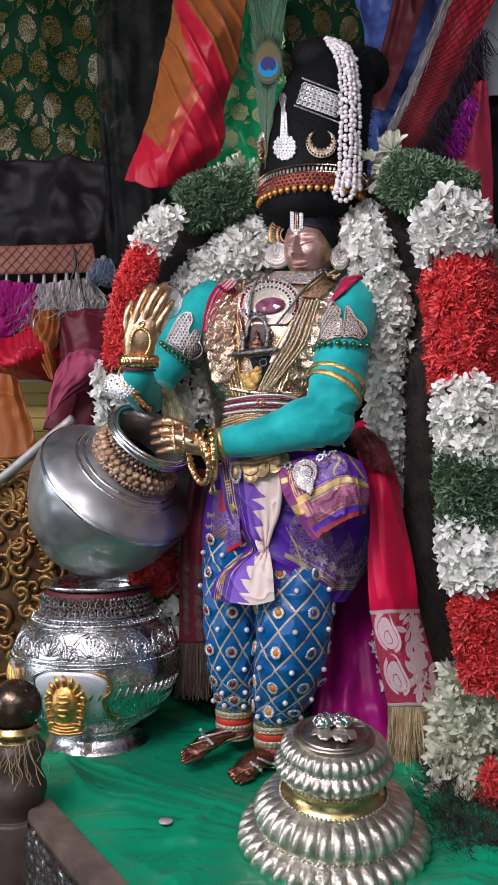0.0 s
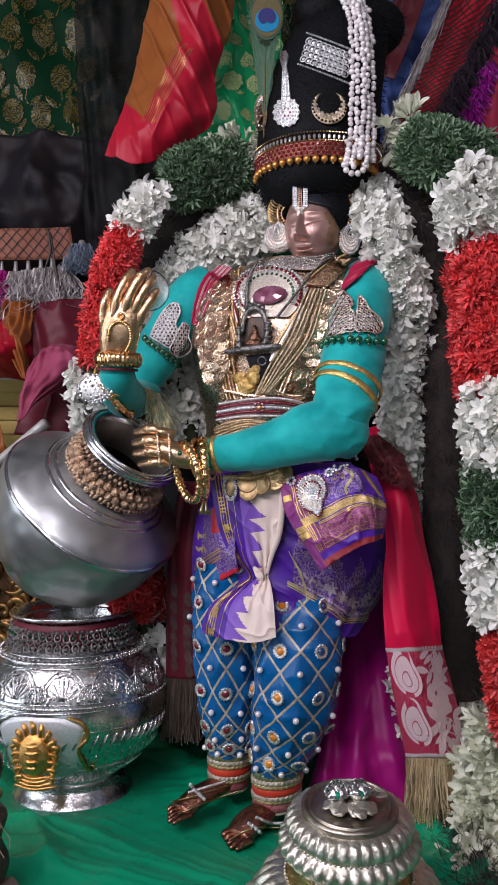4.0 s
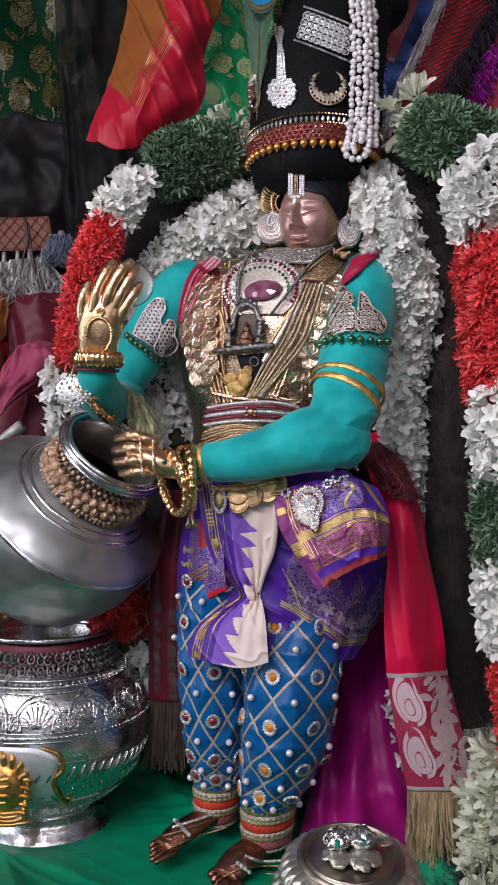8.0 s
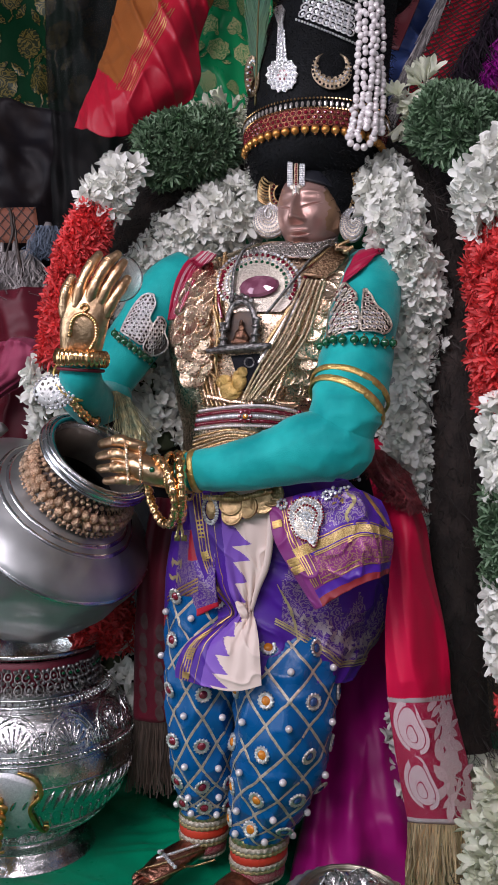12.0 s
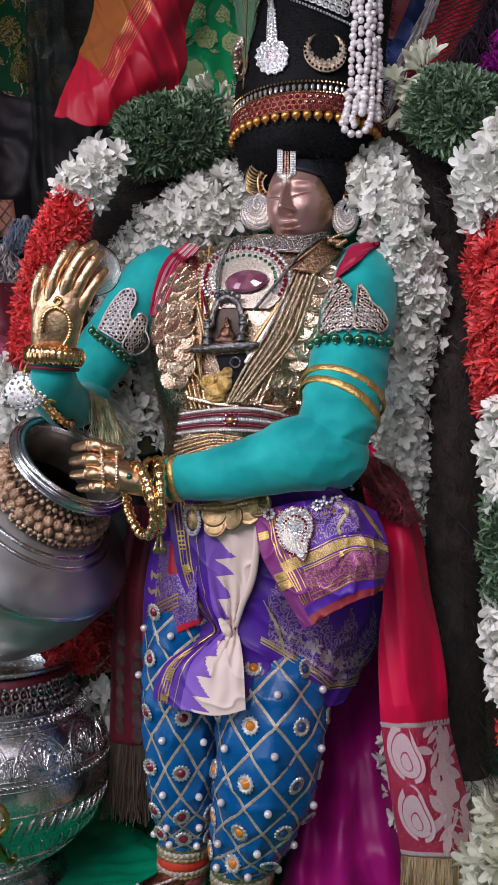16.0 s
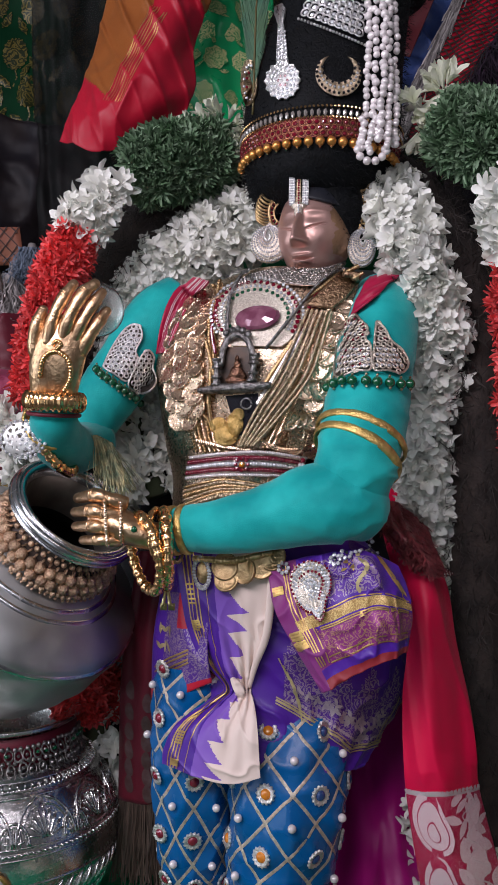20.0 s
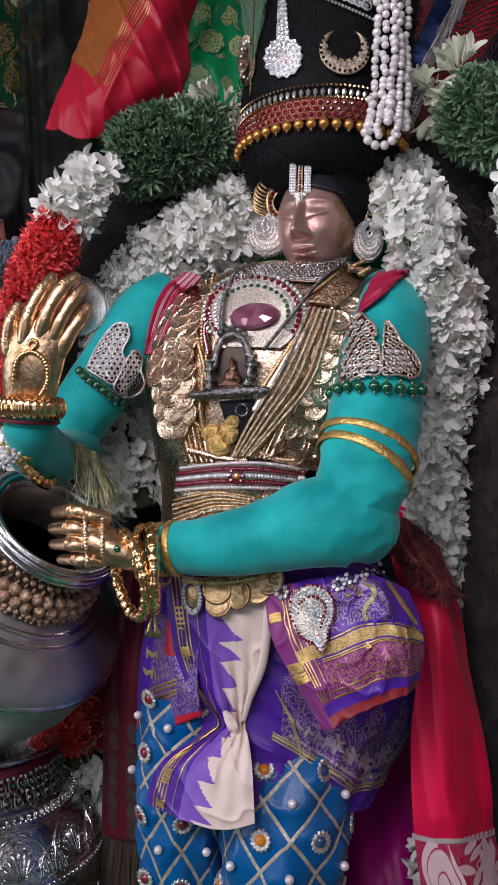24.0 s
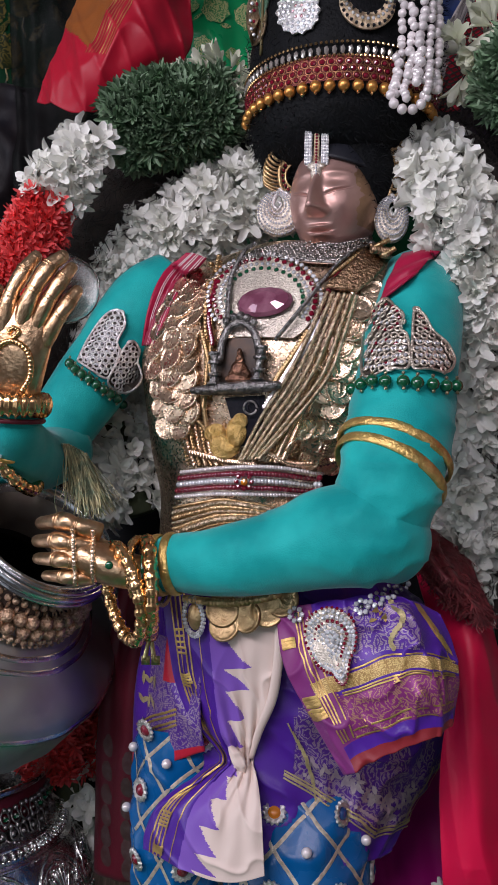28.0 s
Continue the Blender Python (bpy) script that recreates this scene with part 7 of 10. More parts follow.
# side fold of the wrap with a red lining
SIDE = patch([[(-0.0597, 1.19, 0.3634), (-0.0368, 1.15, 0.3699), (-0.0084, 1.115, 0.3759)], [(-0.0665, 1.19, 0.3147), (-0.0398, 1.145, 0.3167), (-0.0083, 1.11, 0.3212)], [(-0.0682, 1.19, 0.256), (-0.0398, 1.145, 0.2715), (-0.0046, 1.115, 0.2933)]], 0.003, 2, 0.3, 0.004)
ob = cloth("wrap_fold", SIDE, 36, 30, [M["violet_brocade"], M["red_silk"], M["purple_silk"]], "violet silk fold with gold lines and a red edge", "garment", index=lambda u, v: 1 if v > 0.9 or (u < 0.75 and u > 0.5 and v < 0.3) else 2 if u < 0.25 else 0)
for k in range(4):
    bm = bmesh.new()
    ribbon(bm, SIDE, [(0.08 + 0.08 * i, 0.72 + 0.04 * (k % 2) + 0.1 * (k // 2) - 0.03 * i) for i in range(9)], 0.0018)
    part("zari_line", bm, M["zari"], ob)
for k in range(8):
    bm = bmesh.new()
    motif(bm, SIDE, 0.15 + 0.07 * (k % 4), 0.35 + 0.16 * (k // 4), leaf_shape(), 0.006, k, 0.0014)
    part("leaf_motif", bm, M["zari_pale"], ob)

# cream and violet sash, knotted and flaring below the knot
SASH_ROWS = [[(-0.0406, 1.128, 0.4091), (-0.0103, 1.108, 0.4127), (0.0197, 1.095, 0.4161), (0.0496, 1.088, 0.4193)], [(-0.0324, 1.126, 0.3612), (-0.0042, 1.106, 0.3655), (0.0222, 1.096, 0.3691), (0.0492, 1.09, 0.375)], [(-0.0274, 1.124, 0.3399), (-0.0004, 1.106, 0.3426), (0.0235, 1.098, 0.3452), (0.0468, 1.094, 0.3508)], [(-0.0136, 1.122, 0.3111), (0.006, 1.11, 0.3109), (0.0231, 1.104, 0.3131), (0.0387, 1.102, 0.3182)], [(0.0059, 1.124, 0.2872), (0.0149, 1.116, 0.2876), (0.0235, 1.112, 0.2883), (0.0312, 1.112, 0.291)],
             [(-0.0084, 1.118, 0.2749), (0.0075, 1.108, 0.278), (0.0221, 1.102, 0.28), (0.0334, 1.102, 0.2823)], [(-0.0368, 1.12, 0.2534), (-0.0102, 1.097, 0.2581), (0.0151, 1.086, 0.2605), (0.0369, 1.084, 0.2641)], [(-0.0479, 1.122, 0.2307), (-0.0154, 1.094, 0.2335), (0.0133, 1.078, 0.2348), (0.0388, 1.076, 0.2393)], [(-0.0496, 1.124, 0.2168), (-0.0176, 1.094, 0.2161), (0.0129, 1.076, 0.2164), (0.0398, 1.072, 0.2236)]]
SASH_BASE = patch(SASH_ROWS, 0.0012, 2.5, 0.8, 0.003)


def SASH(u, v):
    near = math.exp(-abs((v - 0.51) / 0.2) ** 1.5)
    fan = math.sin(2 * math.pi * (5.5 * u + 0.3 * math.sin(9 * v))) * 0.0034 * near
    crumple = 0.0022 * (1 - abs(noise.noise(Vector((u * 2.5 + v * 2, v * 6 - u * 3, 2))))) ** 7
    return SASH_BASE(u, v) + Vector((0, -1, 0)) * (fan + crumple)


def sash_index(u, v):
    side = 0.39 - 0.1 * v
    if u < side:
        return 0
    s = (v * 11 + 0.2) % 1
    edge = side + 0.1 + 0.27 * (math.floor(s * 5) / 5) * (0.8 + 0.2 * math.sin(5 * v + 1)) + 0.05 * ((s * 5) % 1)
    return 1 if u < edge else 2


ob = cloth("waist_cloth", SASH, 130, 230, [M["purple_silk"], M["lilac"], M["cream"]], "cream silk sash with a violet toothed border, knotted in front", "sash", index=sash_index)
for u in (0.08, 0.12, 0.16, 0.2, 0.3):
    bm = bmesh.new()
    ribbon(bm, SASH, [(u * (1 - 0.25 * k / 60), k / 60) for k in range(61)], 0.0014 if u < 0.25 else 0.0008)
    part("zari_line", bm, M["zari"], ob)
for v in (0.07, 0.2, 0.78, 0.92):
    bm = bmesh.new()
    for j in range(5):
        ribbon(bm, SASH, [(0.09 + 0.02 * i, v + 0.012 * j) for i in range(5)], 0.0018, 0.002)
    part("zari_bar", bm, M["zari"], ob)
bm = bmesh.new()
tube(bm, [(0.014, 1.106, 0.3), (0.02, 1.101, 0.292), (0.0255, 1.104, 0.28)], [0.002, 0.0048, 0.0022], 20, 26)
for v in bm.verts:
    v.co += Vector((0, -1, 0)) * (0.0028 * noise.noise(v.co * 150) + 0.0007 * math.sin(v.co.x * 1400 + v.co.z * 900))
part("knot", bm, M["cream"], ob)
bm = bmesh.new()
tube(bm, [(0.0473, 1.084, 0.3961), (0.0471, 1.087, 0.3674), (0.0436, 1.092, 0.3392), (0.035, 1.1, 0.3137), (0.0295, 1.106, 0.2914)], [0.003, 0.0036, 0.0036, 0.003, 0.002], 12, 30, flat=0.6)
part("rolled_edge", bm, M["cream"], ob)

# folded end of the wrap, hanging like a pouch
POUCH_BASE = patch([[(0.0449, 1.09, 0.4034), (0.0839, 1.065, 0.4165), (0.1215, 1.045, 0.4228), (0.1537, 1.06, 0.4084)], [(0.0505, 1.075, 0.3692), (0.0904, 1.05, 0.3848), (0.1266, 1.03, 0.3992), (0.1593, 1.045, 0.3878)], [(0.0694, 1.06, 0.3364), (0.1021, 1.035, 0.3558), (0.1316, 1.02, 0.3718), (0.1617, 1.04, 0.3658)], [(0.0898, 1.05, 0.3049), (0.1129, 1.03, 0.323), (0.1346, 1.02, 0.3363), (0.1575, 1.04, 0.3418)]], 0.002, 3, 0.6, 0.006)



def POUCH(u, v):
    soft = 0.004 * (1 - abs(noise.noise(Vector((u * 5 - v * 2, v * 2.5 + u * 3, 7))))) ** 5 + 0.002 * noise.noise(Vector((u * 9, v * 7, 2)))
    return POUCH_BASE(u, v) + Vector((0, -1, 0)) * soft


def pouch_index(u, v):
    if u < 0.09:
        return 2
    if v > 0.93:
        return 3
    if v > 0.86:
        return 0
    if v > 0.58:
        return 5 if 0.61 < v < 0.84 and u > 0.2 else 2
    if 0.47 < v < 0.56:
        return 4
    return 2 if u < 0.2 else 6 if 0.3 < u < 0.74 and 0.05 < v < 0.42 else 0


ob = cloth("folded_pallu", POUCH, 140, 120, [M["purple_silk"], M["plum_silk"], M["rose_silk"], M["brick_silk"], M["gold_brocade"], M["rose_brocade"], M["violet_brocade"]], "violet and rose silk fold with broad gold brocade bands", "garment", index=pouch_index)
for k in range(26):
    bm = bmesh.new()
    motif(bm, POUCH, 0.2 + 0.03 * k, 0.6, [(-1, -0.6), (1, -0.6), (0.2, 1.5)], 0.0026, 0.3, 0.0005, 0, 0.03)
    part("tooth_motif", bm, M["zari"], ob)
rnd = random.Random(8)
for k in range(9):
    bm = bmesh.new()
    u = 0.26 + 0.085 * k
    motif(bm, POUCH, u, 0.72, flower_shape(5, 0.4), 0.0026, k, 0.0006, 0, 0.03)
    motif(bm, POUCH, u + 0.03, 0.755, leaf_shape(), 0.0026, k * 1.3, 0.0006, 0, 0.03)
    motif(bm, POUCH, u - 0.025, 0.69, leaf_shape(), 0.0024, -k * 1.1, 0.0006, 0, 0.03)
    part("flower_motif", bm, M["zari"], ob)
for v in (0.45, 0.578, 0.595, 0.845, 0.8):
    bm = bmesh.new()
    ribbon(bm, POUCH, [(0.2 + 0.04 * k, v) for k in range(20)], 0.0011)
    part("zari_line", bm, M["zari"], ob)
for u in (0.105, 0.125, 0.145, 0.185):
    bm = bmesh.new()
    ribbon(bm, POUCH, [(u, 0.04 + 0.04 * k) for k in range(21)], 0.0011)
    part("zari_line", bm, M["zari"], ob)
for k in range(8):
    bm = bmesh.new()
    motif(bm, POUCH, 0.52 + 0.028 * (k % 4), 0.06 + 0.09 * (k // 4) + 0.04 * (k % 4), leaf_shape(), 0.0062, 1 + k, 0.0006, 0, 0.03)
    part("leaf_motif", bm, M["zari"], ob)
for k in range(16):
    bm = bmesh.new()
    motif(bm, POUCH, 0.62 + 0.05 * math.sin(k * 0.35), 0.05 + 0.024 * k, flower_shape(4, 0.1, 3), 0.0021, 0, 0.0015)
    part("bead_motif", bm, M["zari_pale"], ob)
for o in range(5):
    bm = bmesh.new()
    ribbon(bm, POUCH, [(0.78 + 0.011 * o + 0.022 * i, 0.02 + 0.06 * i) for i in range(8)], 0.0014)
    part("zari_line", bm, M["zari"], ob)
for v in (0.2, 0.55, 0.62):
    bm = bmesh.new()
    for j in range(3):
        ribbon(bm, POUCH, [(0.015 + 0.02 * i, v + 0.02 * j) for i in range(5)], 0.0032, 0.0014)
    part("zari_bar", bm, M["zari"], ob)

# crimson shawl with a brocade end and a gold fringe
SHAWL_BASE = patch([[(0.157, 1.21, 0.4645), (0.1749, 1.2, 0.4713), (0.1959, 1.21, 0.4625)], [(0.1601, 1.16, 0.4196), (0.1781, 1.13, 0.4233), (0.2025, 1.15, 0.4135)], [(0.1682, 1.14, 0.3796), (0.1823, 1.1, 0.387), (0.2133, 1.13, 0.3785)], [(0.1727, 1.12, 0.3337), (0.1857, 1.085, 0.3382), (0.2189, 1.12, 0.3338)], [(0.1685, 1.11, 0.2849), (0.1878, 1.08, 0.2893), (0.2273, 1.115, 0.2892)], [(0.1682, 1.1, 0.2311), (0.1927, 1.08, 0.2361), (0.2343, 1.11, 0.2351)], [(0.1713, 1.1, 0.2003), (0.197, 1.08, 0.2059), (0.2387, 1.11, 0.2007)], [(0.1824, 1.11, 0.135), (0.2112, 1.09, 0.1409), (0.2562, 1.115, 0.1366)], [(0.1969, 1.12, 0.0685), (0.2258, 1.1, 0.0757), (0.2689, 1.12, 0.0699)]], 0.0015, 1.8, 0.2, 0.002)


def SHAWL(u, v):
    """Long soft folds that run down the plain part and die out in the stiff woven end."""
    plain = min(1, max(0, (0.75 - v) / 0.1))
    fold = (1 - abs(noise.noise(Vector((u * 1.9 - v * 1.6, v * 1.1, 9))))) ** 2
    return SHAWL_BASE(u, v) + Vector((0, -1, 0)) * plain * (0.007 * fold + 0.0025 * noise.noise(Vector((u * 5, v * 6, 1))))


ob = cloth("crimson_shawl", SHAWL, 70, 180, [M["crimson_silk"], M["zari_silver"], M["crimson_end"]], "crimson silk shawl with a silver brocade end", "shawl", index=lambda u, v: 1 if 0.7419 < v < 0.7506 or v > 0.99 else 2 if v > 0.7506 else 0)
rnd = random.Random(31)
PINK_ZARI = woven("pink_silver_zari", (0.72, 0.4, 0.46), (0.95, 0.84, 0.85), 240, -0.5)
for j in range(2):
    bm = bmesh.new()
    v0 = 0.8163 + 0.1120 * j
    motif(bm, SHAWL, 0.33, v0, paisley_shape(30), 0.036, 0.5, 0.0005, 0, 0.02)
    paisley = part("paisley_motif", bm, PINK_ZARI, ob)
    bm = bmesh.new()
    motif(bm, SHAWL, 0.33, v0, paisley_shape(30), 0.0282, 0.5, 0.0009, 0, 0.02)
    part("paisley_ring", bm, M["crimson_end"], paisley)
    bm = bmesh.new()
    motif(bm, SHAWL, 0.33, v0, paisley_shape(30), 0.0266, 0.5, 0.0013, 0, 0.02)
    part("paisley_field", bm, PINK_ZARI, paisley)
    for q in range(2):
        bm = bmesh.new()
        motif(bm, SHAWL, 0.33, v0 + 0.004, paisley_shape(24), 0.0118 - 0.0016 * q, 0.5, 0.0018 + 0.0004 * q, 0, 0.02)
        part("paisley_heart", bm, PINK_ZARI if q else M["crimson_end"], paisley)
for k in range(44):
    u, v = 0.06 + 0.9 * ((k * 0.37) % 1), 0.7594 + 0.2231 * (k + 0.5) / 44
    if 0.05 < u < 0.58:
        u = 0.66 + 0.31 * ((k * 0.61) % 1)
    bm = bmesh.new()
    motif(bm, SHAWL, u, v, paisley_shape(12) if k % 3 == 0 else leaf_shape(), rnd.uniform(0.009, 0.0145), rnd.uniform(-1.2, 1.2), 0.0012, 0, 0.03)
    part("leaf_motif", bm, PINK_ZARI, ob)
for k in range(5):
    bm = bmesh.new()
    ribbon(bm, SHAWL, [(0.8 + 0.09 * math.sin(0.22 * i + 1.3 * k), 0.7550 + 0.044 * k + 0.0018 * i) for i in range(33)], 0.0013, 0.0012)
    part("vine", bm, M["zari_silver"], ob)
for k in range(20):
    bm = bmesh.new()
    motif(bm, SHAWL, 0.025 + 0.05 * k, 0.7401, flower_shape(5, 0.3), 0.0028, k, 0.0016)
    part("edge_motif", bm, M["zari_silver"], ob)
bm = bmesh.new()
for k in range(44):
    strands(bm, SHAWL((k + 0.5) / 44, 1.0) + Vector((0, -0.002, 0)), 0.0763, 0.0015, 9, rnd, 0.07, 0.0006, 6, 0.16)
part("fringe", bm, M["fringe_gold"], ob, "loose gold thread fringe", kind="stuff")

net, fn = back_drape("crumpled_net", "crumpled maroon net tucked over the shawl beside the elbow", [[(0.148, 1.16, 0.4552), (0.168, 1.135, 0.4633), (0.198, 1.155, 0.4395)], [(0.15, 1.125, 0.4357), (0.17, 1.103, 0.4408), (0.199, 1.125, 0.4183)], [(0.163, 1.112, 0.4166), (0.18, 1.095, 0.4146), (0.203, 1.122, 0.4016)], [(0.175, 1.112, 0.4006), (0.189, 1.098, 0.3966), (0.205, 1.118, 0.3936)]], woven("maroon_net", (0.2, 0.012, 0.03), (0.22, 0.1, 0.08), 190, 0.0), 0.004, 4, 0.3, 0.02, 60, 60)
bm = bmesh.new()
rnd = random.Random(77)
for k in range(420):
    strands(bm, fn(rnd.random(), rnd.random()) + Vector((0, -0.003, 0)), 0.009, 0.002, 3, rnd, 0.9, 0.0004, 3, 0.9, (0, -0.5, -0.6))
part("loose_thread", bm, isle(mat("maroon_thread", (0.2, 0.025, 0.03), 0.7, 0, (0.09, 0.015, 0.02), 60, 0.8), 0.6), net, kind="stuff")
back_drape("magenta_drape", "magenta silk hanging in folds to the altar cloth", [[(0.1066, 1.3, 0.2787), (0.1612, 1.3, 0.2878), (0.2083, 1.3, 0.2879)], [(0.1155, 1.27, 0.2018), (0.1616, 1.26, 0.2036), (0.2099, 1.26, 0.2037)], [(0.109, 1.22, 0.1247), (0.1557, 1.2, 0.1296), (0.2067, 1.2, 0.1299)], [(0.0896, 1.17, 0.0464), (0.1418, 1.14, 0.0561), (0.2057, 1.16, 0.0505)], [(0.0744, 1.16, -0.0249), (0.1367, 1.13, -0.0132), (0.2071, 1.15, -0.0198)]], M["magenta_silk"], 0.007, 2.6, 0.6, 0.012, twist=0.005)
ob, fn = back_drape("maroon_stole", "dark maroon stole with a dull brocade end and fringe", [[(-0.0895, 1.25, 0.3981), (-0.0683, 1.23, 0.3983), (-0.0415, 1.22, 0.3984)], [(-0.1049, 1.26, 0.3001), (-0.0793, 1.235, 0.3024), (-0.0544, 1.23, 0.3028)], [(-0.1114, 1.27, 0.2009), (-0.0856, 1.245, 0.2051), (-0.0623, 1.24, 0.206)], [(-0.112, 1.275, 0.1214), (-0.0843, 1.25, 0.1254), (-0.0592, 1.245, 0.1301)]], [M["maroon"]], 0.004, 2, 0.6, 0.004)
for k in range(12):
    bm = bmesh.new()
    motif(bm, fn, 0.25 + 0.4 * (k % 2), 0.52 + 0.04 * k, paisley_shape(14), 0.012, 0.3, 0.0016)
    part("paisley_motif", bm, mat("dull_brocade", (0.14, 0.09, 0.09), 0.45, 0.5, (0.09, 0.03, 0.03), 120, 0.7), ob)
bm = bmesh.new()
for k in range(30):
    strands(bm, fn((k + 0.5) / 30, 1.0), 0.085, 0.0015, 7, rnd, 0.06, 0.0007, 5, 0.12)
part("fringe", bm, M["fringe_dark"], ob, "dull dark fringe", kind="stuff")
# plain near-black sheet, added to fill the gap behind the legs
back_drape("dark_backcloth", "near-black sheet added behind the statue's legs", [[(-0.1978, 1.42, 0.5269), (0.0533, 1.4, 0.5242), (0.3194, 1.36, 0.52)], [(-0.1975, 1.42, 0.226), (0.0525, 1.4, 0.2292), (0.3176, 1.36, 0.2351)], [(-0.2173, 1.42, -0.0626), (0.0518, 1.4, -0.0536), (0.3251, 1.36, -0.0568)]], M["brown_cloth"], 0.006, 5, 0.5, 0.01)

# crimson and maroon under-collar at the shoulders


# ---- headdress ----
HAT_RINGS = [((0.0871, 1.2, 0.7469), 0.034), ((0.0889, 1.2, 0.7657), 0.06), ((0.094, 1.2, 0.7844), 0.0725), ((0.0975, 1.2, 0.8109), 0.0785), ((0.0994, 1.2, 0.8495), 0.0805), ((0.104, 1.205, 0.8942), 0.078), ((0.113, 1.21, 0.9394), 0.074), ((0.1255, 1.215, 0.9848), 0.067), ((0.1363, 1.22, 1.0175), 0.054), ((0.1433, 1.22, 1.0375), 0.03)]


def hat_fn(u, v):
    c, r = spline([h[0] for h in HAT_RINGS], v), curve1([h[1] for h in HAT_RINGS], v)
    a = 2 * math.pi * u
    return c + Vector((r * math.sin(a), -r * math.cos(a), 0))


HAT = thing("headdress", "tall black plush headdress with jewelled bands and ornaments", "headdress", (0.0974, 1.2, 0.7673))
bm = bmesh.new()
grid(bm, hat_fn, 64, 60, 0, True)
ball(bm, (0.1053, 1.19, 1.0112), 0.0403, 3, (1, 0.9, 0.8))
ball(bm, (0.1753, 1.23, 1.0102), 0.0434, 3, (1, 0.9, 0.85))
cap_c = HEAD - HFWD * 0.013 + UP * 0.024 + HRIGHT * 0.006
ball(bm, cap_c, 0.0435, 4, (0.98, 0.95, 1.0))
crown = part("crown", bm, M["fur"], HAT)


def brow_band(u, v):
    """Black cloth drawn straight across the forehead."""
    lon = -math.pi + 2 * math.pi * u
    low = math.asin((0.0262 - 0.0085 * math.sin(lon)) / 0.052)
    p = head_point(lon, low + (1.25 - low) * v)
    return p + (p - HEAD).normalized() * 0.0035


bm = bmesh.new()
grid(bm, brow_band, 72, 16, 0, True)
ob = part("brow_cloth", bm, mat("black_cloth", (0.006, 0.007, 0.012), 0.6, 0, (0.01, 0.012, 0.02), 40, 0.6, 0.2, 300), HAT, "plain black cloth across the forehead")
ob.modifiers.new("thickness", "SOLIDIFY").thickness = 0.002
HAT_TREE = tree_of(crown)
bm = bmesh.new()
rnd = random.Random(17)
for me_v in list(crown.data.polygons):
    for _ in range(2 if me_v.center.y < 1.24 else 0):
        n = me_v.normal if me_v.normal.y < 0.6 else -me_v.normal
        p = me_v.center + Vector((rnd.uniform(-1, 1), rnd.uniform(-1, 1), rnd.uniform(-1, 1))) * 0.003
        d = (n * 0.8 + Vector((rnd.gauss(0.3, 0.5), rnd.gauss(0, 0.3), rnd.gauss(-0.3, 0.5)))).normalized()
        s = d.cross(Vector((0, 1, 0.3))).normalized() * 0.00035
        q = p + d * rnd.uniform(0.004, 0.009)
        a, b, c = bm.verts.new(p - s), bm.verts.new(p + s), bm.verts.new(q)
        bm.faces.new((a, b, c))
part("plush_nap", bm, M["fur"], HAT, kind="stuff")


def stones(parent, tree, pts, t, r, material, name="stone", lift=0.001, div=1, squash=0.7):
    mesh = ball_mesh(name, r, material, div, (1, 1, squash))
    for p in pts:
        h, n = lay(tree, p, t, lift)
        piece(name, mesh, facing(h, n), parent)


def hat_ring(v, k, n):
    u = (k + 0.5) / n
    p = hat_fn(u, v)
    e = 0.001
    nn = (hat_fn(u + e, v) - hat_fn(u - e, v)).cross(hat_fn(u, v + e) - hat_fn(u, v - e)).normalized()
    c = spline([h[0] for h in HAT_RINGS], v)
    return p, nn if nn.dot(p - c) > 0 else -nn


# jewelled band
bm = bmesh.new()
grid(bm, lambda u, v: hat_fn(u, 0.29 + 0.066 * v) + (hat_fn(u, 0.29 + 0.066 * v) - spline([h[0] for h in HAT_RINGS], 0.29 + 0.066 * v)) * 0.03, 96, 6, 0, True)
band = part("jewelled_band", bm, mat("band_gold", (0.12, 0.018, 0.015), 0.35, 0.6, (0.06, 0.01, 0.01), 300, 0.7, 0.4, 500), HAT, "dark red and gold jewelled band")
m_ruby, m_gold, m_drop = ball_mesh("ruby", 0.0021, M["ruby"], 1, (1.1, 1, 0.7)), ball_mesh("gold_bead", 0.0047, mat("orange_gold_bead", (0.75, 0.36, 0.1), 0.32, 0.8, (0.6, 0.25, 0.06), 200, 0.5), 2), ball_mesh("clear_drop", 0.003, mat("smoky_crystal", (0.55, 0.5, 0.46), 0.15, 0.6, (0.3, 0.26, 0.24), 300, 0.6, coat=1.0), 1, (0.75, 1.3, 0.6))
m_tiny = ball_mesh("gold_tip", 0.0015, M["gold"], 1)
bm = bmesh.new()
for j in range(3):
    for k in range(74):
        p, nn = hat_ring(0.306 + 0.0175 * j, k + 0.5 * (j % 2), 74)
        if nn.y < 0.1:
            mm = facing(p + nn * 0.0026, nn)
            tube(bm, [mm @ Vector((0.0029 * math.cos(a), 0.0026 * math.sin(a), 0)) for a in [0.7 * i for i in range(10)]], [0.00045], 5, 12)
part("filigree_net", bm, mat("reddish_gold", (0.5, 0.25, 0.14), 0.35, 1.0, (0.35, 0.12, 0.07), 300, 0.6, 0.3, 500), band, "fine gold filigree rings", kind="stuff")
for v, n, me, s in ((0.306, 74, m_ruby, 1), (0.3235, 74, m_ruby, 1), (0.341, 74, m_ruby, 1), (0.367, 84, m_drop, 1), (0.355, 150, m_tiny, 1), (0.384, 130, m_tiny, 1)):
    for k in range(n):
        p, nn = hat_ring(v, k + (0.5 if v == 0.3235 else 0), n)
        if nn.y < 0.1:
            piece(me.name.split(".")[0], me, facing(p + nn * 0.0028, nn), band)
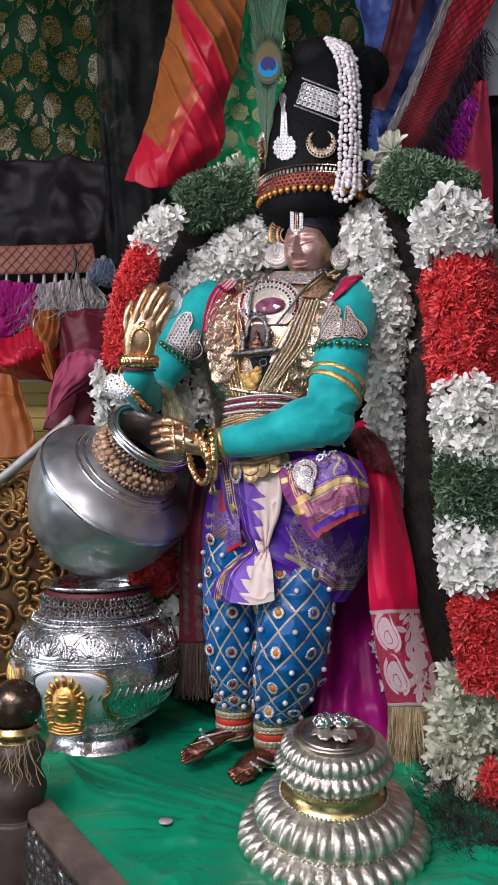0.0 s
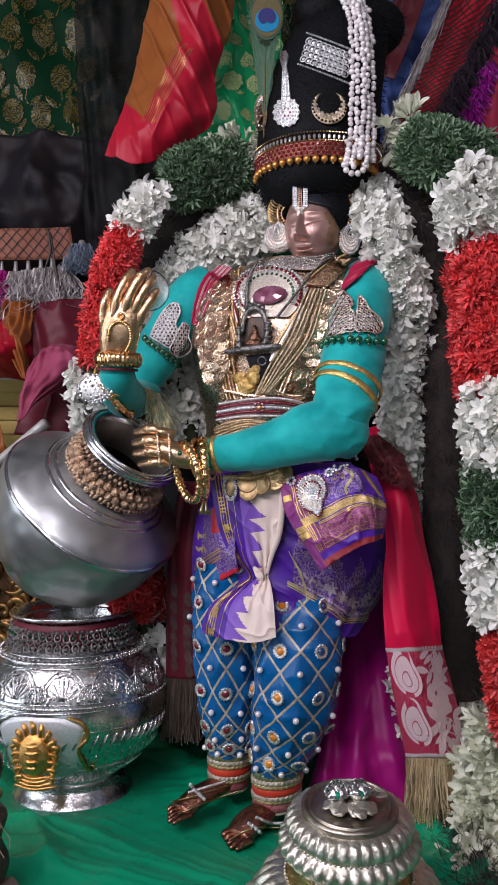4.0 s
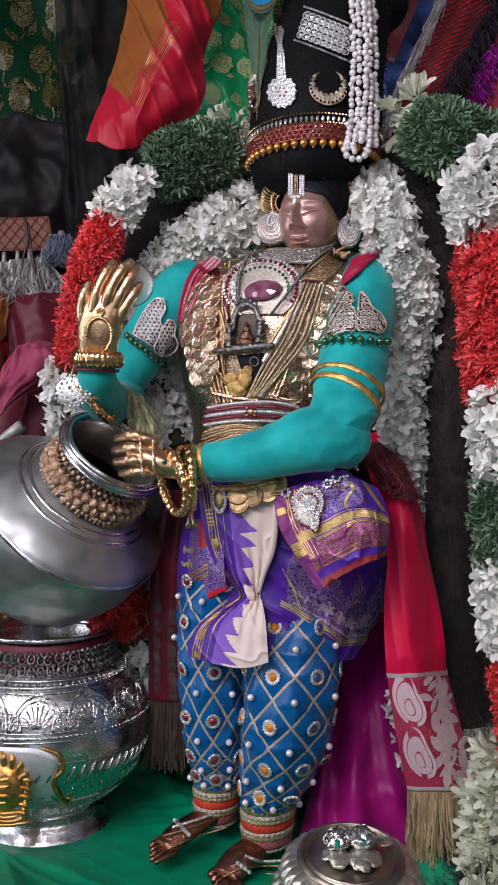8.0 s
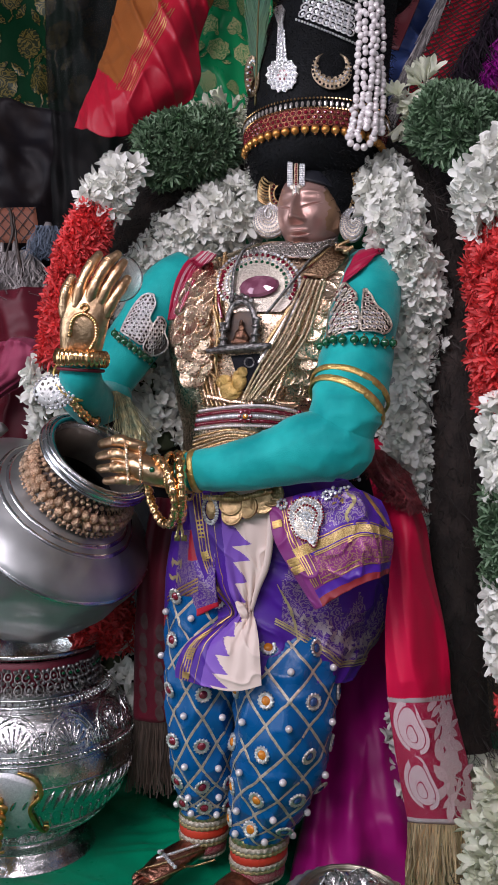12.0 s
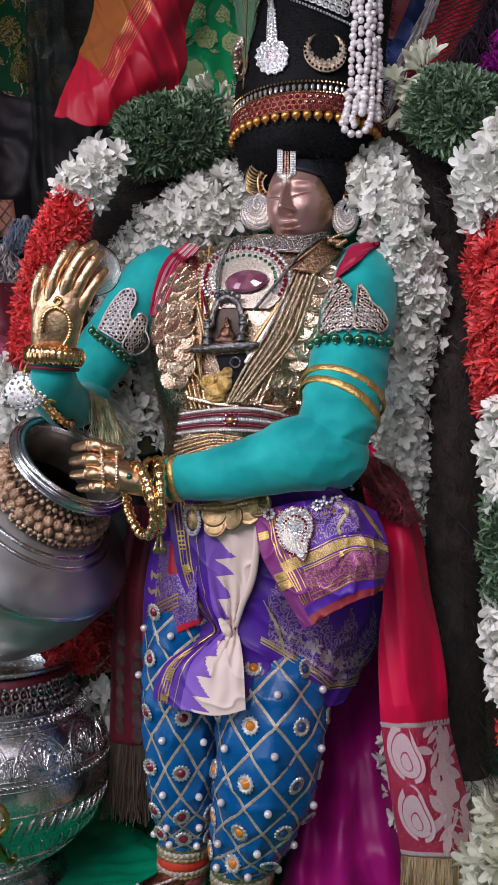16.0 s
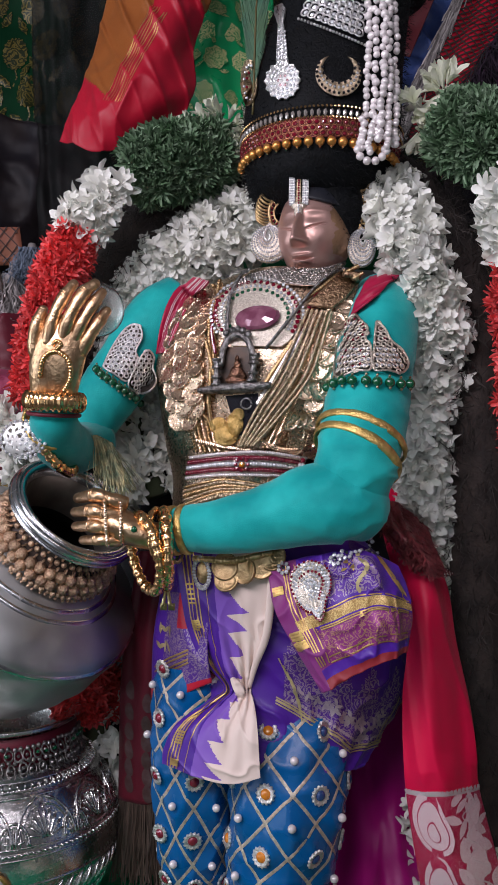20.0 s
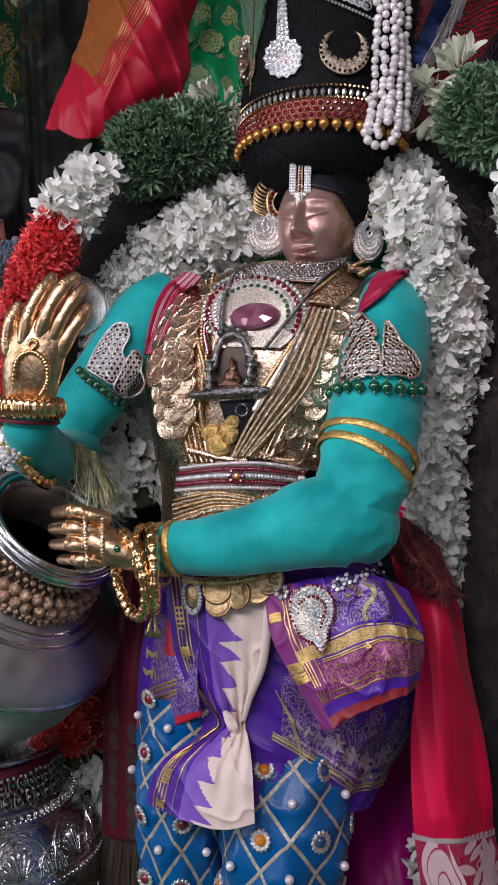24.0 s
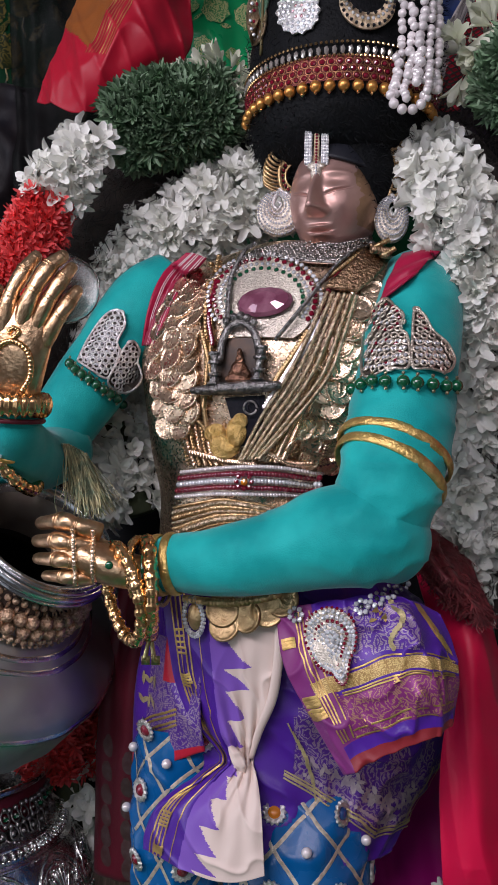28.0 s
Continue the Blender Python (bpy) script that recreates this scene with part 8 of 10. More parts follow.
for k in range(46):
    p, nn = hat_ring(0.277, k, 46)
    if nn.y < 0.1 and k != 3:
        piece("gold_bead", m_gold, Matrix.Translation(p + nn * 0.003), band)
        piece("gold_tip", m_tiny, Matrix.Translation(p + nn * 0.003 - Vector((0, 0, 0.005))), band)


def filigree(name, label, outline, t, tree, stone_pts, parent=None, material=None, lift=0.002, r=0.0016, thick=0.0016, cat="ornament", stone=None):
    """A flat jewelled ornament pinned on a surface: an outlined plate with rows of stones."""
    hits = [lay(tree, p, t, lift) for p in outline]
    mid = sum((h for h, _ in hits), Vector()) / len(hits)
    n = sum((n for _, n in hits), Vector()).normalized()
    th = thing(name, label, cat, mid) if parent is None else parent
    bm = bmesh.new()
    top = [bm.verts.new(h + n * thick) for h, _ in hits]
    bot = [bm.verts.new(h) for h, _ in hits]
    c = bm.verts.new(mid + n * (thick + 0.001) if tree.ray_cast(mid + n * 0.05, -n)[0] is None else tree.ray_cast(mid + n * 0.05, -n)[0] + n * (lift + thick))
    for i in range(len(top)):
        bm.faces.new((top[i - 1], top[i], c))
        bm.faces.new((bot[i - 1], bot[i], top[i], top[i - 1]))
    pl = part("plate", bm, material or M["silver_setting"], th, smooth=False)
    mesh = ball_mesh("stone", r, stone or M["gem"], 1, (1, 1, 0.8))
    for p in stone_pts:
        h, nn = lay(tree, p, t, lift + thick)
        piece("stone", mesh, facing(h, nn), th)
    return th


def ring_pts(c, rx, ry, n, turn=0.0, cut=None):
    """Points round an ellipse in the plane across the view."""
    return [Vector(c) + Vector((rx * math.cos(a + turn), 0, ry * math.sin(a + turn))) for a in [2 * math.pi * k / n for k in range(n)]]


def row_pts(a, b, n):
    return [Vector(a).lerp(Vector(b), (k + 0.5) / n) for k in range(n)]


# drop pin
c = (0.0561, 1.13, 0.8558)
disc = [Vector(c) + Vector(((0.0158 + 0.0012 * math.cos(14 * a)) * math.cos(a), 0, (0.018 + 0.0012 * math.cos(14 * a)) * math.sin(a))) for a in [2 * math.pi * k / 56 for k in range(56)]]
t = filigree("drop_brooch", "silver diamante drop brooch pinned on the headdress", disc, 0, HAT_TREE, ring_pts(c, 0.0145, 0.0165, 18) + ring_pts(c, 0.0112, 0.0128, 16) + ring_pts(c, 0.008, 0.009, 12))
filigree("", "", [(0.049, 1.13, 0.9241), (0.0498, 1.13, 0.9322), (0.0563, 1.13, 0.9337), (0.0595, 1.13, 0.9272), (0.057, 1.13, 0.9142), (0.0594, 1.13, 0.8939), (0.0617, 1.13, 0.8703), (0.0505, 1.13, 0.8705), (0.0513, 1.13, 0.894), (0.0522, 1.13, 0.9127)], 0, HAT_TREE, row_pts((0.0538, 1.13, 0.9175), (0.0553, 1.13, 0.8721), 12) + row_pts((0.0578, 1.13, 0.9061), (0.0593, 1.13, 0.872), 8) + row_pts((0.0522, 1.13, 0.9062), (0.0521, 1.13, 0.8721), 8), parent=t)
stones(t, HAT_TREE, ring_pts(c, 0.0042, 0.005, 6), 0, 0.0015, M["ruby"], "ruby", 0.004)
# crescent
c, n = lay(HAT_TREE, (0.1069, 1.12, 0.8569), 0, 0.002)
mm = facing(c, n)
up = mm.to_3x3().inverted() @ Vector((0, 0, 1))
mm = mm @ Matrix.Rotation(math.atan2(up.y, up.x) - math.pi / 2, 4, "Z")
t = thing("crescent_brooch", "gold crescent brooch set with dark stones", "brooch", c)
bm = bmesh.new()


def moon_point(s, f, z):
    """s from -1 to 1 round the crescent, f from the outer to the inner edge."""
    a = -math.pi / 2 + s * 2.2
    o = Vector((0.0215 * math.cos(a), 0.0215 * math.sin(a), z))
    b = -math.pi / 2 + s * 2.5
    i_ = Vector((0.0145 * math.cos(b), 0.0065 + 0.0145 * math.sin(b), z))
    return o.lerp(i_, f)


grid(bm, lambda u, v: mm @ moon_point(-1 + 2 * u, v, 0.0016 + 0.001 * math.sin(math.pi * v)), 40, 4)
grid(bm, lambda u, v: mm @ moon_point(-1 + 2 * u, 0, 0.0016 * v), 40, 1)
grid(bm, lambda u, v: mm @ moon_point(-1 + 2 * u, 1, 0.0016 * v), 40, 1)
part("plate", bm, M["chain"], t)
dark, lite = ball_mesh("dark_stone", 0.0015, M["dark_bead"], 1), ball_mesh("stone", 0.0014, M["gem"], 1)
for k in range(19):
    piece("dark_stone", dark, mm @ Matrix.Translation(moon_point(-0.9 + 0.1 * k, 0.15, 0.003)), t)
for k in range(13):
    piece("stone", lite, mm @ Matrix.Translation(moon_point(-0.6 + 0.1 * k, 0.55, 0.0034)), t)
for k in range(9):
    piece("dark_stone", dark, mm @ Matrix.Translation(moon_point(-0.64 + 0.16 * k, 0.88, 0.003)), t)
# broad diamante band across the crown
q = [(0.0816, 1.14, 0.9575), (0.0994, 1.14, 0.9522), (0.1188, 1.14, 0.9437), (0.1365, 1.14, 0.9353), (0.1331, 1.14, 0.8961), (0.1122, 1.14, 0.9062), (0.0912, 1.14, 0.9131), (0.0709, 1.14, 0.9232)]
t = filigree("crown_band", "broad silver lattice band of clear stones across the headdress", q, 0, HAT_TREE, [], material=M["fur"], lift=0.001, thick=0.001)
ring = bmesh.new()
tube(ring, [Vector((0.0043 * math.cos(a), 0.0043 * math.sin(a), 0.001)) for a in [0.5 * k for k in range(13)]] + [Vector((0.0043, 0, 0.001))], [0.0009], 6, 26)
ring = finish("lattice_ring", ring, M["silver_setting"])
gem = ball_mesh("stone", 0.0026, M["gem"], 1, (1, 1, 0.7))
stud = ball_mesh("stud", 0.0016, M["silver_setting"], 1)
for i in range(9):
    for j in range(4):
        p = Vector((0.0832, 1.14, 0.9533)).lerp(Vector((0.1333, 1.14, 0.932)), (i + 0.5) / 9).lerp(Vector((0.0734, 1.14, 0.9232)).lerp(Vector((0.1299, 1.14, 0.901)), (i + 0.5) / 9), (j + 0.5) / 4)
        h, n = lay(HAT_TREE, p, 0, 0.004)
        piece("lattice_ring", ring, facing(h, n), t)
        piece("stone", gem, facing(h, n), t)
for a, b in (((0.0824, 1.14, 0.9591), (0.1365, 1.14, 0.9369)), ((0.0709, 1.14, 0.92), (0.1331, 1.14, 0.8945))):
    for k in range(22):
        h, n = lay(HAT_TREE, Vector(a).lerp(Vector(b), k / 21), 0, 0.004)
        piece("stud", stud, Matrix.Translation(h), t)
# brooch at the side
c = (0.0242, 1.16, 0.8678)
t = filigree("side_brooch", "oval gold brooch with red and white stones", [Vector(c) + Vector((0.0085 * math.cos(a), 0, 0.023 * math.sin(a))) for a in [0.4 * k for k in range(16)]], 0, HAT_TREE, [Vector(c) + Vector((0.0055 * math.cos(a), 0, 0.0175 * math.sin(a))) for a in [0.42 * k for k in range(15)]], material=M["chain"])
stones(t, HAT_TREE, [Vector(c) + Vector((0.003 * math.cos(a), 0, 0.01 * math.sin(a))) for a in [0.9 * k for k in range(7)]], 0, 0.0015, M["ruby"], "ruby", 0.004)

# pearl strands
t = thing("pearl_strands", "bunch of cream pearl strands hanging from the headdress", "necklace", (0.1441, 1.15, 1.0122))
for s, (dx, end, dep, sz) in enumerate(((-12, 0, 0, 34), (-5, -4, -0.004, 34), (2, 6, -0.006, 40), (9, -2, -0.004, 34), (16, 4, 0.002, 34))):
    o = Vector((dx * 0.00085, dep, 0))
    line = [Vector((0.1212, 1.16, 1.0261)) + o * 0.4, Vector((0.134, 1.145, 1.0066)) + o, Vector((0.1439, 1.13, 0.9696)) + o, Vector((0.146, 1.12, 0.9165)) + o, Vector((0.145, 1.112, 0.8572)) + o * 1.1, Vector((0.1423, 1.11, 0.8088)) + o * 1.2, Vector((0.1398, 1.11, 0.7835)) + o * 1.3 + Vector((0, 0, end * 0.0012))]
    n = 52
    for k in range(n):
        p = spline(line, k / (n - 1)) + Vector((rnd.gauss(0, 0.0011), rnd.gauss(0, 0.001), rnd.gauss(0, 0.0006)))
        piece("pearl", PEARL[rnd.choice((sz, sz, 34, 40))], Matrix.Translation(p), t)
for k in range(6):
    a = math.pi * k / 5
    piece("pearl", PEARL[40], Matrix.Translation(Vector((0.1365, 1.108, 0.7829)) + Vector((-0.0125 * math.cos(a), 0, -0.011 * math.sin(a)))), t)

# ornament on the brow: three upright bars and a drop
c = Vector((0.0712, 1.125, 0.7425))
t = thing("forehead_ornament", "silver diamante forehead ornament with a red middle bar", "ornament", c)


def brow(x, z):
    h, n = lay(BROW, c + Vector((x, 0, z)), 28, 0.0035)
    return h


BROW = tree_of(bpy.data.objects["statue"])
h0, n0 = lay(BROW, c + Vector((0, 0, -0.008)), 28, 0.002)
mm = facing(h0, Vector((-0.12, -1, 0.06)).normalized())
up = mm.to_3x3().inverted() @ Vector((0, 0, 1))
mm = mm @ Matrix.Rotation(math.atan2(up.y, up.x) - math.pi / 2, 4, "Z")
tiny, red = ball_mesh("stone", 0.0011, M["gem"], 1), ball_mesh("ruby", 0.0012, M["ruby"], 1)
for nm, lo, hi, me, cols in (("side_bar", (-0.0095, 0.0, 0.0), (-0.0035, 0.028, 0.0022), tiny, 3), ("side_bar", (0.0035, 0.0, 0.0), (0.0095, 0.028, 0.0022), tiny, 3), ("middle_bar", (-0.0022, -0.002, 0.0), (0.0022, 0.031, 0.0024), red, 1)):
    bm = bmesh.new()
    box(bm, lo, hi, 0.0006)
    bmesh.ops.transform(bm, matrix=mm, verts=bm.verts)
    part(nm, bm, M["silver_setting"] if nm == "side_bar" else M["chain"], t, smooth=False)
    for i in range(cols):
        for j in range(11):
            x = lo[0] + (hi[0] - lo[0]) * (i + 0.5) / cols
            piece("stone" if me is tiny else "ruby", me, mm @ Matrix.Translation((x, 0.0015 + 0.0025 * j, hi[2])), t)
bm = bmesh.new()
lathe(bm, [(0.0, 0.003), (0.0035, 0.0028), (0.0045, 0.001), (0.0045, 0.0)], 16, mm @ Matrix.Translation((0, -0.006, 0)) @ Matrix.Diagonal((1, 1.5, 1, 1)))
lathe(bm, [(0.0, 0.003), (0.004, 0.0028), (0.005, 0.001), (0.005, 0.0)], 16, mm @ Matrix.Translation((0, -0.0005, 0)) @ Matrix.Diagonal((1.5, 0.8, 1, 1)))
part("drop", bm, M["pale_setting"], t)
for k in range(5):
    piece("stone", tiny, mm @ Matrix.Translation((0, -0.001 - 0.0024 * k, 0.0032)), t)


# peacock feather
def peacock_feather():
    root, tip = Vector((0.0275, 1.16, 0.8362)), Vector((0.0414, 1.2, 1.1609))
    t = thing("peacock_feather", "peacock feather with a blue eye, tucked beside the headdress", "feather", root)
    mid = Vector((0.031, 1.17, 0.974))
    bm = bmesh.new()
    tube(bm, [root, mid, tip], [0.0014, 0.0011, 0.0006], 6, 20)
    part("shaft", bm, M["eye_bronze"], t)
    bm = bmesh.new()
    rnd = random.Random(12)
    for k in range(460):
        u = 0.1 + 0.9 * k / 460
        p = spline([root, mid, tip], u)
        for s in (-1, 1):
            w = 0.005 + 0.05 * max(0, u - 0.1) ** 0.6 + rnd.uniform(-0.003, 0.003)
            d = Vector((s, rnd.uniform(-0.25, 0.25), 3.0 + rnd.uniform(-0.5, 0.5))).normalized()
            prev = None
            for j in range(5):
                f = j / 4
                q = p + d * w * 2.7 * f + Vector((-s * 0.2, 0, 0.2)) * w * f * f
                ww = Vector((0.00045, 0, -0.0002)) * (1 - 0.5 * f)
                row = bm.verts.new(q - ww), bm.verts.new(q + ww)
                if prev:
                    bm.faces.new((prev[0], prev[1], row[1], row[0]))
                prev = row
    part("vane", bm, M["barb"], t, kind="stuff")
    c = Vector((0.0319, 1.165, 0.9901))
    bm = bmesh.new()
    for k in range(420):
        a = rnd.uniform(0, 6.283)
        d = Vector((math.cos(a), 0, 1.7 * math.sin(a)))
        p, q = c + d * rnd.uniform(0.014, 0.02) + Vector((0, -0.004, 0.003)), c + d * rnd.uniform(0.021, 0.027) + Vector((0, -0.001, 0.009))
        w = Vector((-math.sin(a), 0, math.cos(a))) * 0.00045
        bm.faces.new([bm.verts.new(x) for x in (p - w, p + w, q + w * 0.4, q - w * 0.4)])
    part("eye_fringe", bm, isle(mat("feather_fringe", (0.05, 0.075, 0.03), 0.5, 0.2, (0.02, 0.07, 0.045), 80, 0.8), 0.6), t, kind="stuff")
    fl = lambda u, v: c + Vector(((u - 0.5) * 0.08, -0.004 * math.cos((u - 0.5) * 2), (0.5 - v) * 0.1))
    for nm, key, r, dz, lift, sq in (("eye_outer", "barb", 0.0208, 0.002, 0.001, 1.55), ("eye_ring", "eye_bronze", 0.0188, 0.002, 0.002, 1.52), ("eye_turquoise", "eye_teal", 0.0152, -0.005, 0.003, 1.0), ("eye_centre", "eye_blue", 0.0112, -0.0005, 0.004, 0.95)):
        bm = bmesh.new()
        notch = lambda a: 1 - (0.5 * math.exp(-((a - 4.71) / 0.3) ** 2) if nm == "eye_centre" else 0)
        shape = [(notch(a) * math.cos(a), notch(a) * sq * math.sin(a) * (1.05 if math.sin(a) > 0 else 0.95)) for a in [0.1963 * k for k in range(32)]]
        motif(bm, lambda u, v: fl(u, v) + Vector((0, 0, dz)), 0.5, 0.5, shape, r, 0, lift, 0, 0.02)
        part(nm, bm, M[key] if key != "barb" else mat("feather_green", (0.025, 0.07, 0.035), 0.5, 0.3, (0.05, 0.07, 0.03), 150, 0.8), t)


peacock_feather()


# ---- jewellery ----
def bare_tree(ob, keep):
    """The surface of chosen materials alone."""
    bm = bmesh.new()
    bm.from_mesh(ob.data)
    bmesh.ops.delete(bm, geom=[f for f in bm.faces if f.material_index not in keep], context="FACES")
    bm.normal_update()
    tree = BVHTree.FromBMesh(bm)
    bm.free()
    return tree


ALL_OVER = tree_of(bpy.data.objects["statue"])
BODY = bare_tree(bpy.data.objects["statue"], (0, 1, 5))


def laid_line(tree, pts, t, n, lift):
    return [lay(tree, spline(pts, k / (n - 1)), t, lift)[0] for k in range(n)]


def calm(pts, k=2):
    """Evens out a line of points."""
    for _ in range(k):
        pts = [pts[0]] + [(pts[i - 1] + pts[i] * 2 + pts[i + 1]) / 4 for i in range(1, len(pts) - 1)] + [pts[-1]]
    return pts


def laid_sheet(tree, rows, t, nu, nv, lift):
    pts = [[lay(tree, spline([spline(r, i / nu) for r in rows], j / nv), t, lift)[0] for i in range(nu + 1)] for j in range(nv + 1)]
    return lambda u, v: pts[min(round(v * nv), nv)][min(round(u * nu), nu)]


def chain(parent, tree, pts, t, r, material, lift=0.003, name="chain", n=40, flat=1.0):
    bm = bmesh.new()
    line = calm(laid_line(tree, pts, t, n, lift))
    tube(bm, line, [r], 8, n * 2, flat=flat)
    for i, v in enumerate(bm.verts):
        v.co += Vector((0, -1, 0)) * r * 0.3 * math.sin((i // 8) * 2.1)
    return part(name, bm, material, parent)


def string(parent, tree, pts, t, r, material, count, lift=0.003, name="bead", div=1):
    mesh = ball_mesh(name, r, material, div)
    for p in laid_line(tree, pts, t, count, lift):
        piece(name, mesh, Matrix.Translation(p), parent)


def coin_mesh(r, material):
    bm = bmesh.new()
    lathe(bm, [(0.0, 0.0004), (r * 0.25, 0.0012), (r * 0.5, 0.0007), (r * 0.62, 0.001), (r * 0.8, 0.0006), (r * 0.86, 0.0015), (r * 0.97, 0.0015), (r, 0.0008), (r, -0.0006), (0.0, -0.0008)], 20)
    for v in bm.verts:
        if v.co.z > 0.0003 and v.co.xy.length < r * 0.85:
            v.co.z += 0.0006 * noise.noise(v.co * 800)
    return finish("coin", bm, material)


COIN = [coin_mesh(0.011, M["rose_gold"]), coin_mesh(0.0124, M["rose_gold"]), coin_mesh(0.0095, M["rose_gold"])]
rnd = random.Random(41)


def coins(parent, tree, pts, t, sizes=(0, 1), lift=0.003, tilt=0.22, meshes=None):
    for k, p in enumerate(pts):
        h, n = lay(tree, p, t, lift + 0.0012 * (k % 3))
        n = (n + Vector((rnd.gauss(0, tilt), rnd.gauss(0, tilt), rnd.gauss(0.1, tilt)))).normalized()
        piece("coin", (meshes or COIN)[rnd.choice(sizes)], facing(h, n, rnd.uniform(0, 6)), parent)


t = thing("coin_necklace", "necklace of overlapping gold coins over the breast", "necklace", (-0.0268, 1.15, 0.5819))
edge_a = [(-0.0185, 1.15, 0.6572), (-0.0368, 1.15, 0.6353), (-0.0479, 1.15, 0.6083), (-0.049, 1.15, 0.5769), (-0.043, 1.15, 0.5458), (-0.0308, 1.15, 0.5148), (-0.0216, 1.15, 0.4994)]
edge_b = [(-0.0051, 1.15, 0.6557), (-0.018, 1.15, 0.633), (-0.0251, 1.15, 0.6087), (-0.0259, 1.15, 0.5819), (-0.0263, 1.15, 0.5551), (-0.019, 1.15, 0.5284), (-0.0119, 1.15, 0.5085)]
edge_c = [(0.1165, 1.13, 0.639), (0.1065, 1.13, 0.6127), (0.1018, 1.13, 0.5866), (0.0988, 1.13, 0.5606), (0.0975, 1.13, 0.5346), (0.0917, 1.13, 0.5171)]
edge_d = [(0.0993, 1.13, 0.6278), (0.0928, 1.13, 0.6038), (0.0889, 1.13, 0.5777), (0.0851, 1.13, 0.5516), (0.0838, 1.13, 0.5256), (0.0824, 1.13, 0.504)]
for la, lb, n, down in ((edge_a, edge_b, 10, 0.76), (edge_c, edge_d, 9, 1.0)):
    for j in range(n):
        for c in range(3):
            f = down * (j + 0.5 * (c % 2)) / (n - 0.5)
            p = spline(la, f).lerp(spline(lb, f), c / 2)
            h, nn = lay(BODY, p, 28, 0.0045 + 0.0014 * (c % 2) + 0.0004 * rnd.random())
            nn = (nn + FWD * 0.5 + Vector((rnd.gauss(0, 0.16), 0, 0.3 + rnd.gauss(0, 0.16)))).normalized()
            piece("coin", COIN[rnd.choice((0, 1, 1))], facing(h, nn, rnd.uniform(0, 6)), t)
coins(t, BODY, [(0.0829, 1.13, 0.5776), (0.0797, 1.13, 0.5623), (0.0756, 1.13, 0.5493), (0.0732, 1.13, 0.5362), (0.0709, 1.13, 0.5232), (0.0693, 1.13, 0.5115), (0.0794, 1.13, 0.5299), (0.0819, 1.13, 0.5126), (0.0792, 1.13, 0.5862), (0.0579, 1.13, 0.5208), (0.0642, 1.13, 0.5339)], 28, (2,))
string(t, BODY, [(-0.0083, 1.15, 0.6628), (-0.0115, 1.15, 0.6224), (-0.0098, 1.15, 0.5822), (-0.0119, 1.15, 0.5509)], 28, 0.0028, M["old_gold"], 40, 0.004)
string(t, BODY, [(-0.0026, 1.15, 0.6697), (-0.0064, 1.15, 0.6315), (-0.0073, 1.15, 0.5867)], 28, 0.0024, M["old_gold"], 36, 0.004)
chain(t, BODY, [(-0.0393, 1.15, 0.5414), (-0.017, 1.15, 0.5396), (-0.0009, 1.15, 0.5154)], 28, 0.0018, M["old_gold"], 0.004, "link_chain")
chain(t, BODY, [(-0.013, 1.15, 0.5598), (-0.0089, 1.15, 0.5331), (0.0015, 1.15, 0.5066)], 28, 0.002, M["old_gold"], 0.004, "link_chain")

for k in range(8):
    x, z = -0.034 + 0.005 * k, 0.548 - 0.003 * k
    string(t, BODY, [(x, 1.15, z), (x + 0.004, 1.15, z - 0.02), (x + 0.011 - 0.0005 * k, 1.15, 0.505)], 28, 0.0017 + 0.0004 * (k % 3), M["rose_gold"] if k % 2 else M["old_gold"], 16, 0.003)

# side seam of pale braid over the crimson edge
fn = laid_sheet(ALL_OVER, [[(-0.0294, 1.16, 0.6747), (-0.0221, 1.16, 0.674), (-0.013, 1.16, 0.6705)], [(-0.0494, 1.16, 0.6552), (-0.0407, 1.16, 0.6535), (-0.0289, 1.16, 0.6501)], [(-0.0593, 1.16, 0.63), (-0.052, 1.16, 0.6287), (-0.0411, 1.16, 0.6271)], [(-0.0641, 1.16, 0.5994), (-0.0596, 1.16, 0.5995), (-0.0523, 1.16, 0.6006)]], 28, 12, 36, 0.005)
t = cloth("shoulder_edge", fn, 12, 36, M["wine_silk"], "crimson cloth edge with silver braid beside the armour", "trim", 0.002)
for k in range(6):
    bm = bmesh.new()
    ribbon(bm, fn, [(round(4 + 1.4 * k) / 12, j / 36) for j in range(37)], 0.0006, 0.002)
    part("braid", bm, M["zari_silver"], t)

fn = laid_sheet(ALL_OVER, [[(0.138, 1.12, 0.6665), (0.1513, 1.12, 0.6688), (0.1649, 1.12, 0.668)], [(0.1295, 1.12, 0.6505), (0.1422, 1.12, 0.6555), (0.1564, 1.12, 0.661)], [(0.1219, 1.12, 0.6307), (0.1311, 1.12, 0.6372), (0.1403, 1.12, 0.6441)]], 28, 42, 60, 0.004)
shoulder = fn
fn = lambda u, v: shoulder(u, v) + Vector((-0.2, -1, 0.2)) * 0.0035 * math.sin(math.pi * (2.2 * v + 0.4 * u)) ** 2
cloth("shoulder_cloth", fn, 42, 60, M["wine_silk"], "crimson cloth folded over the shoulder", "cloth", 0.002)
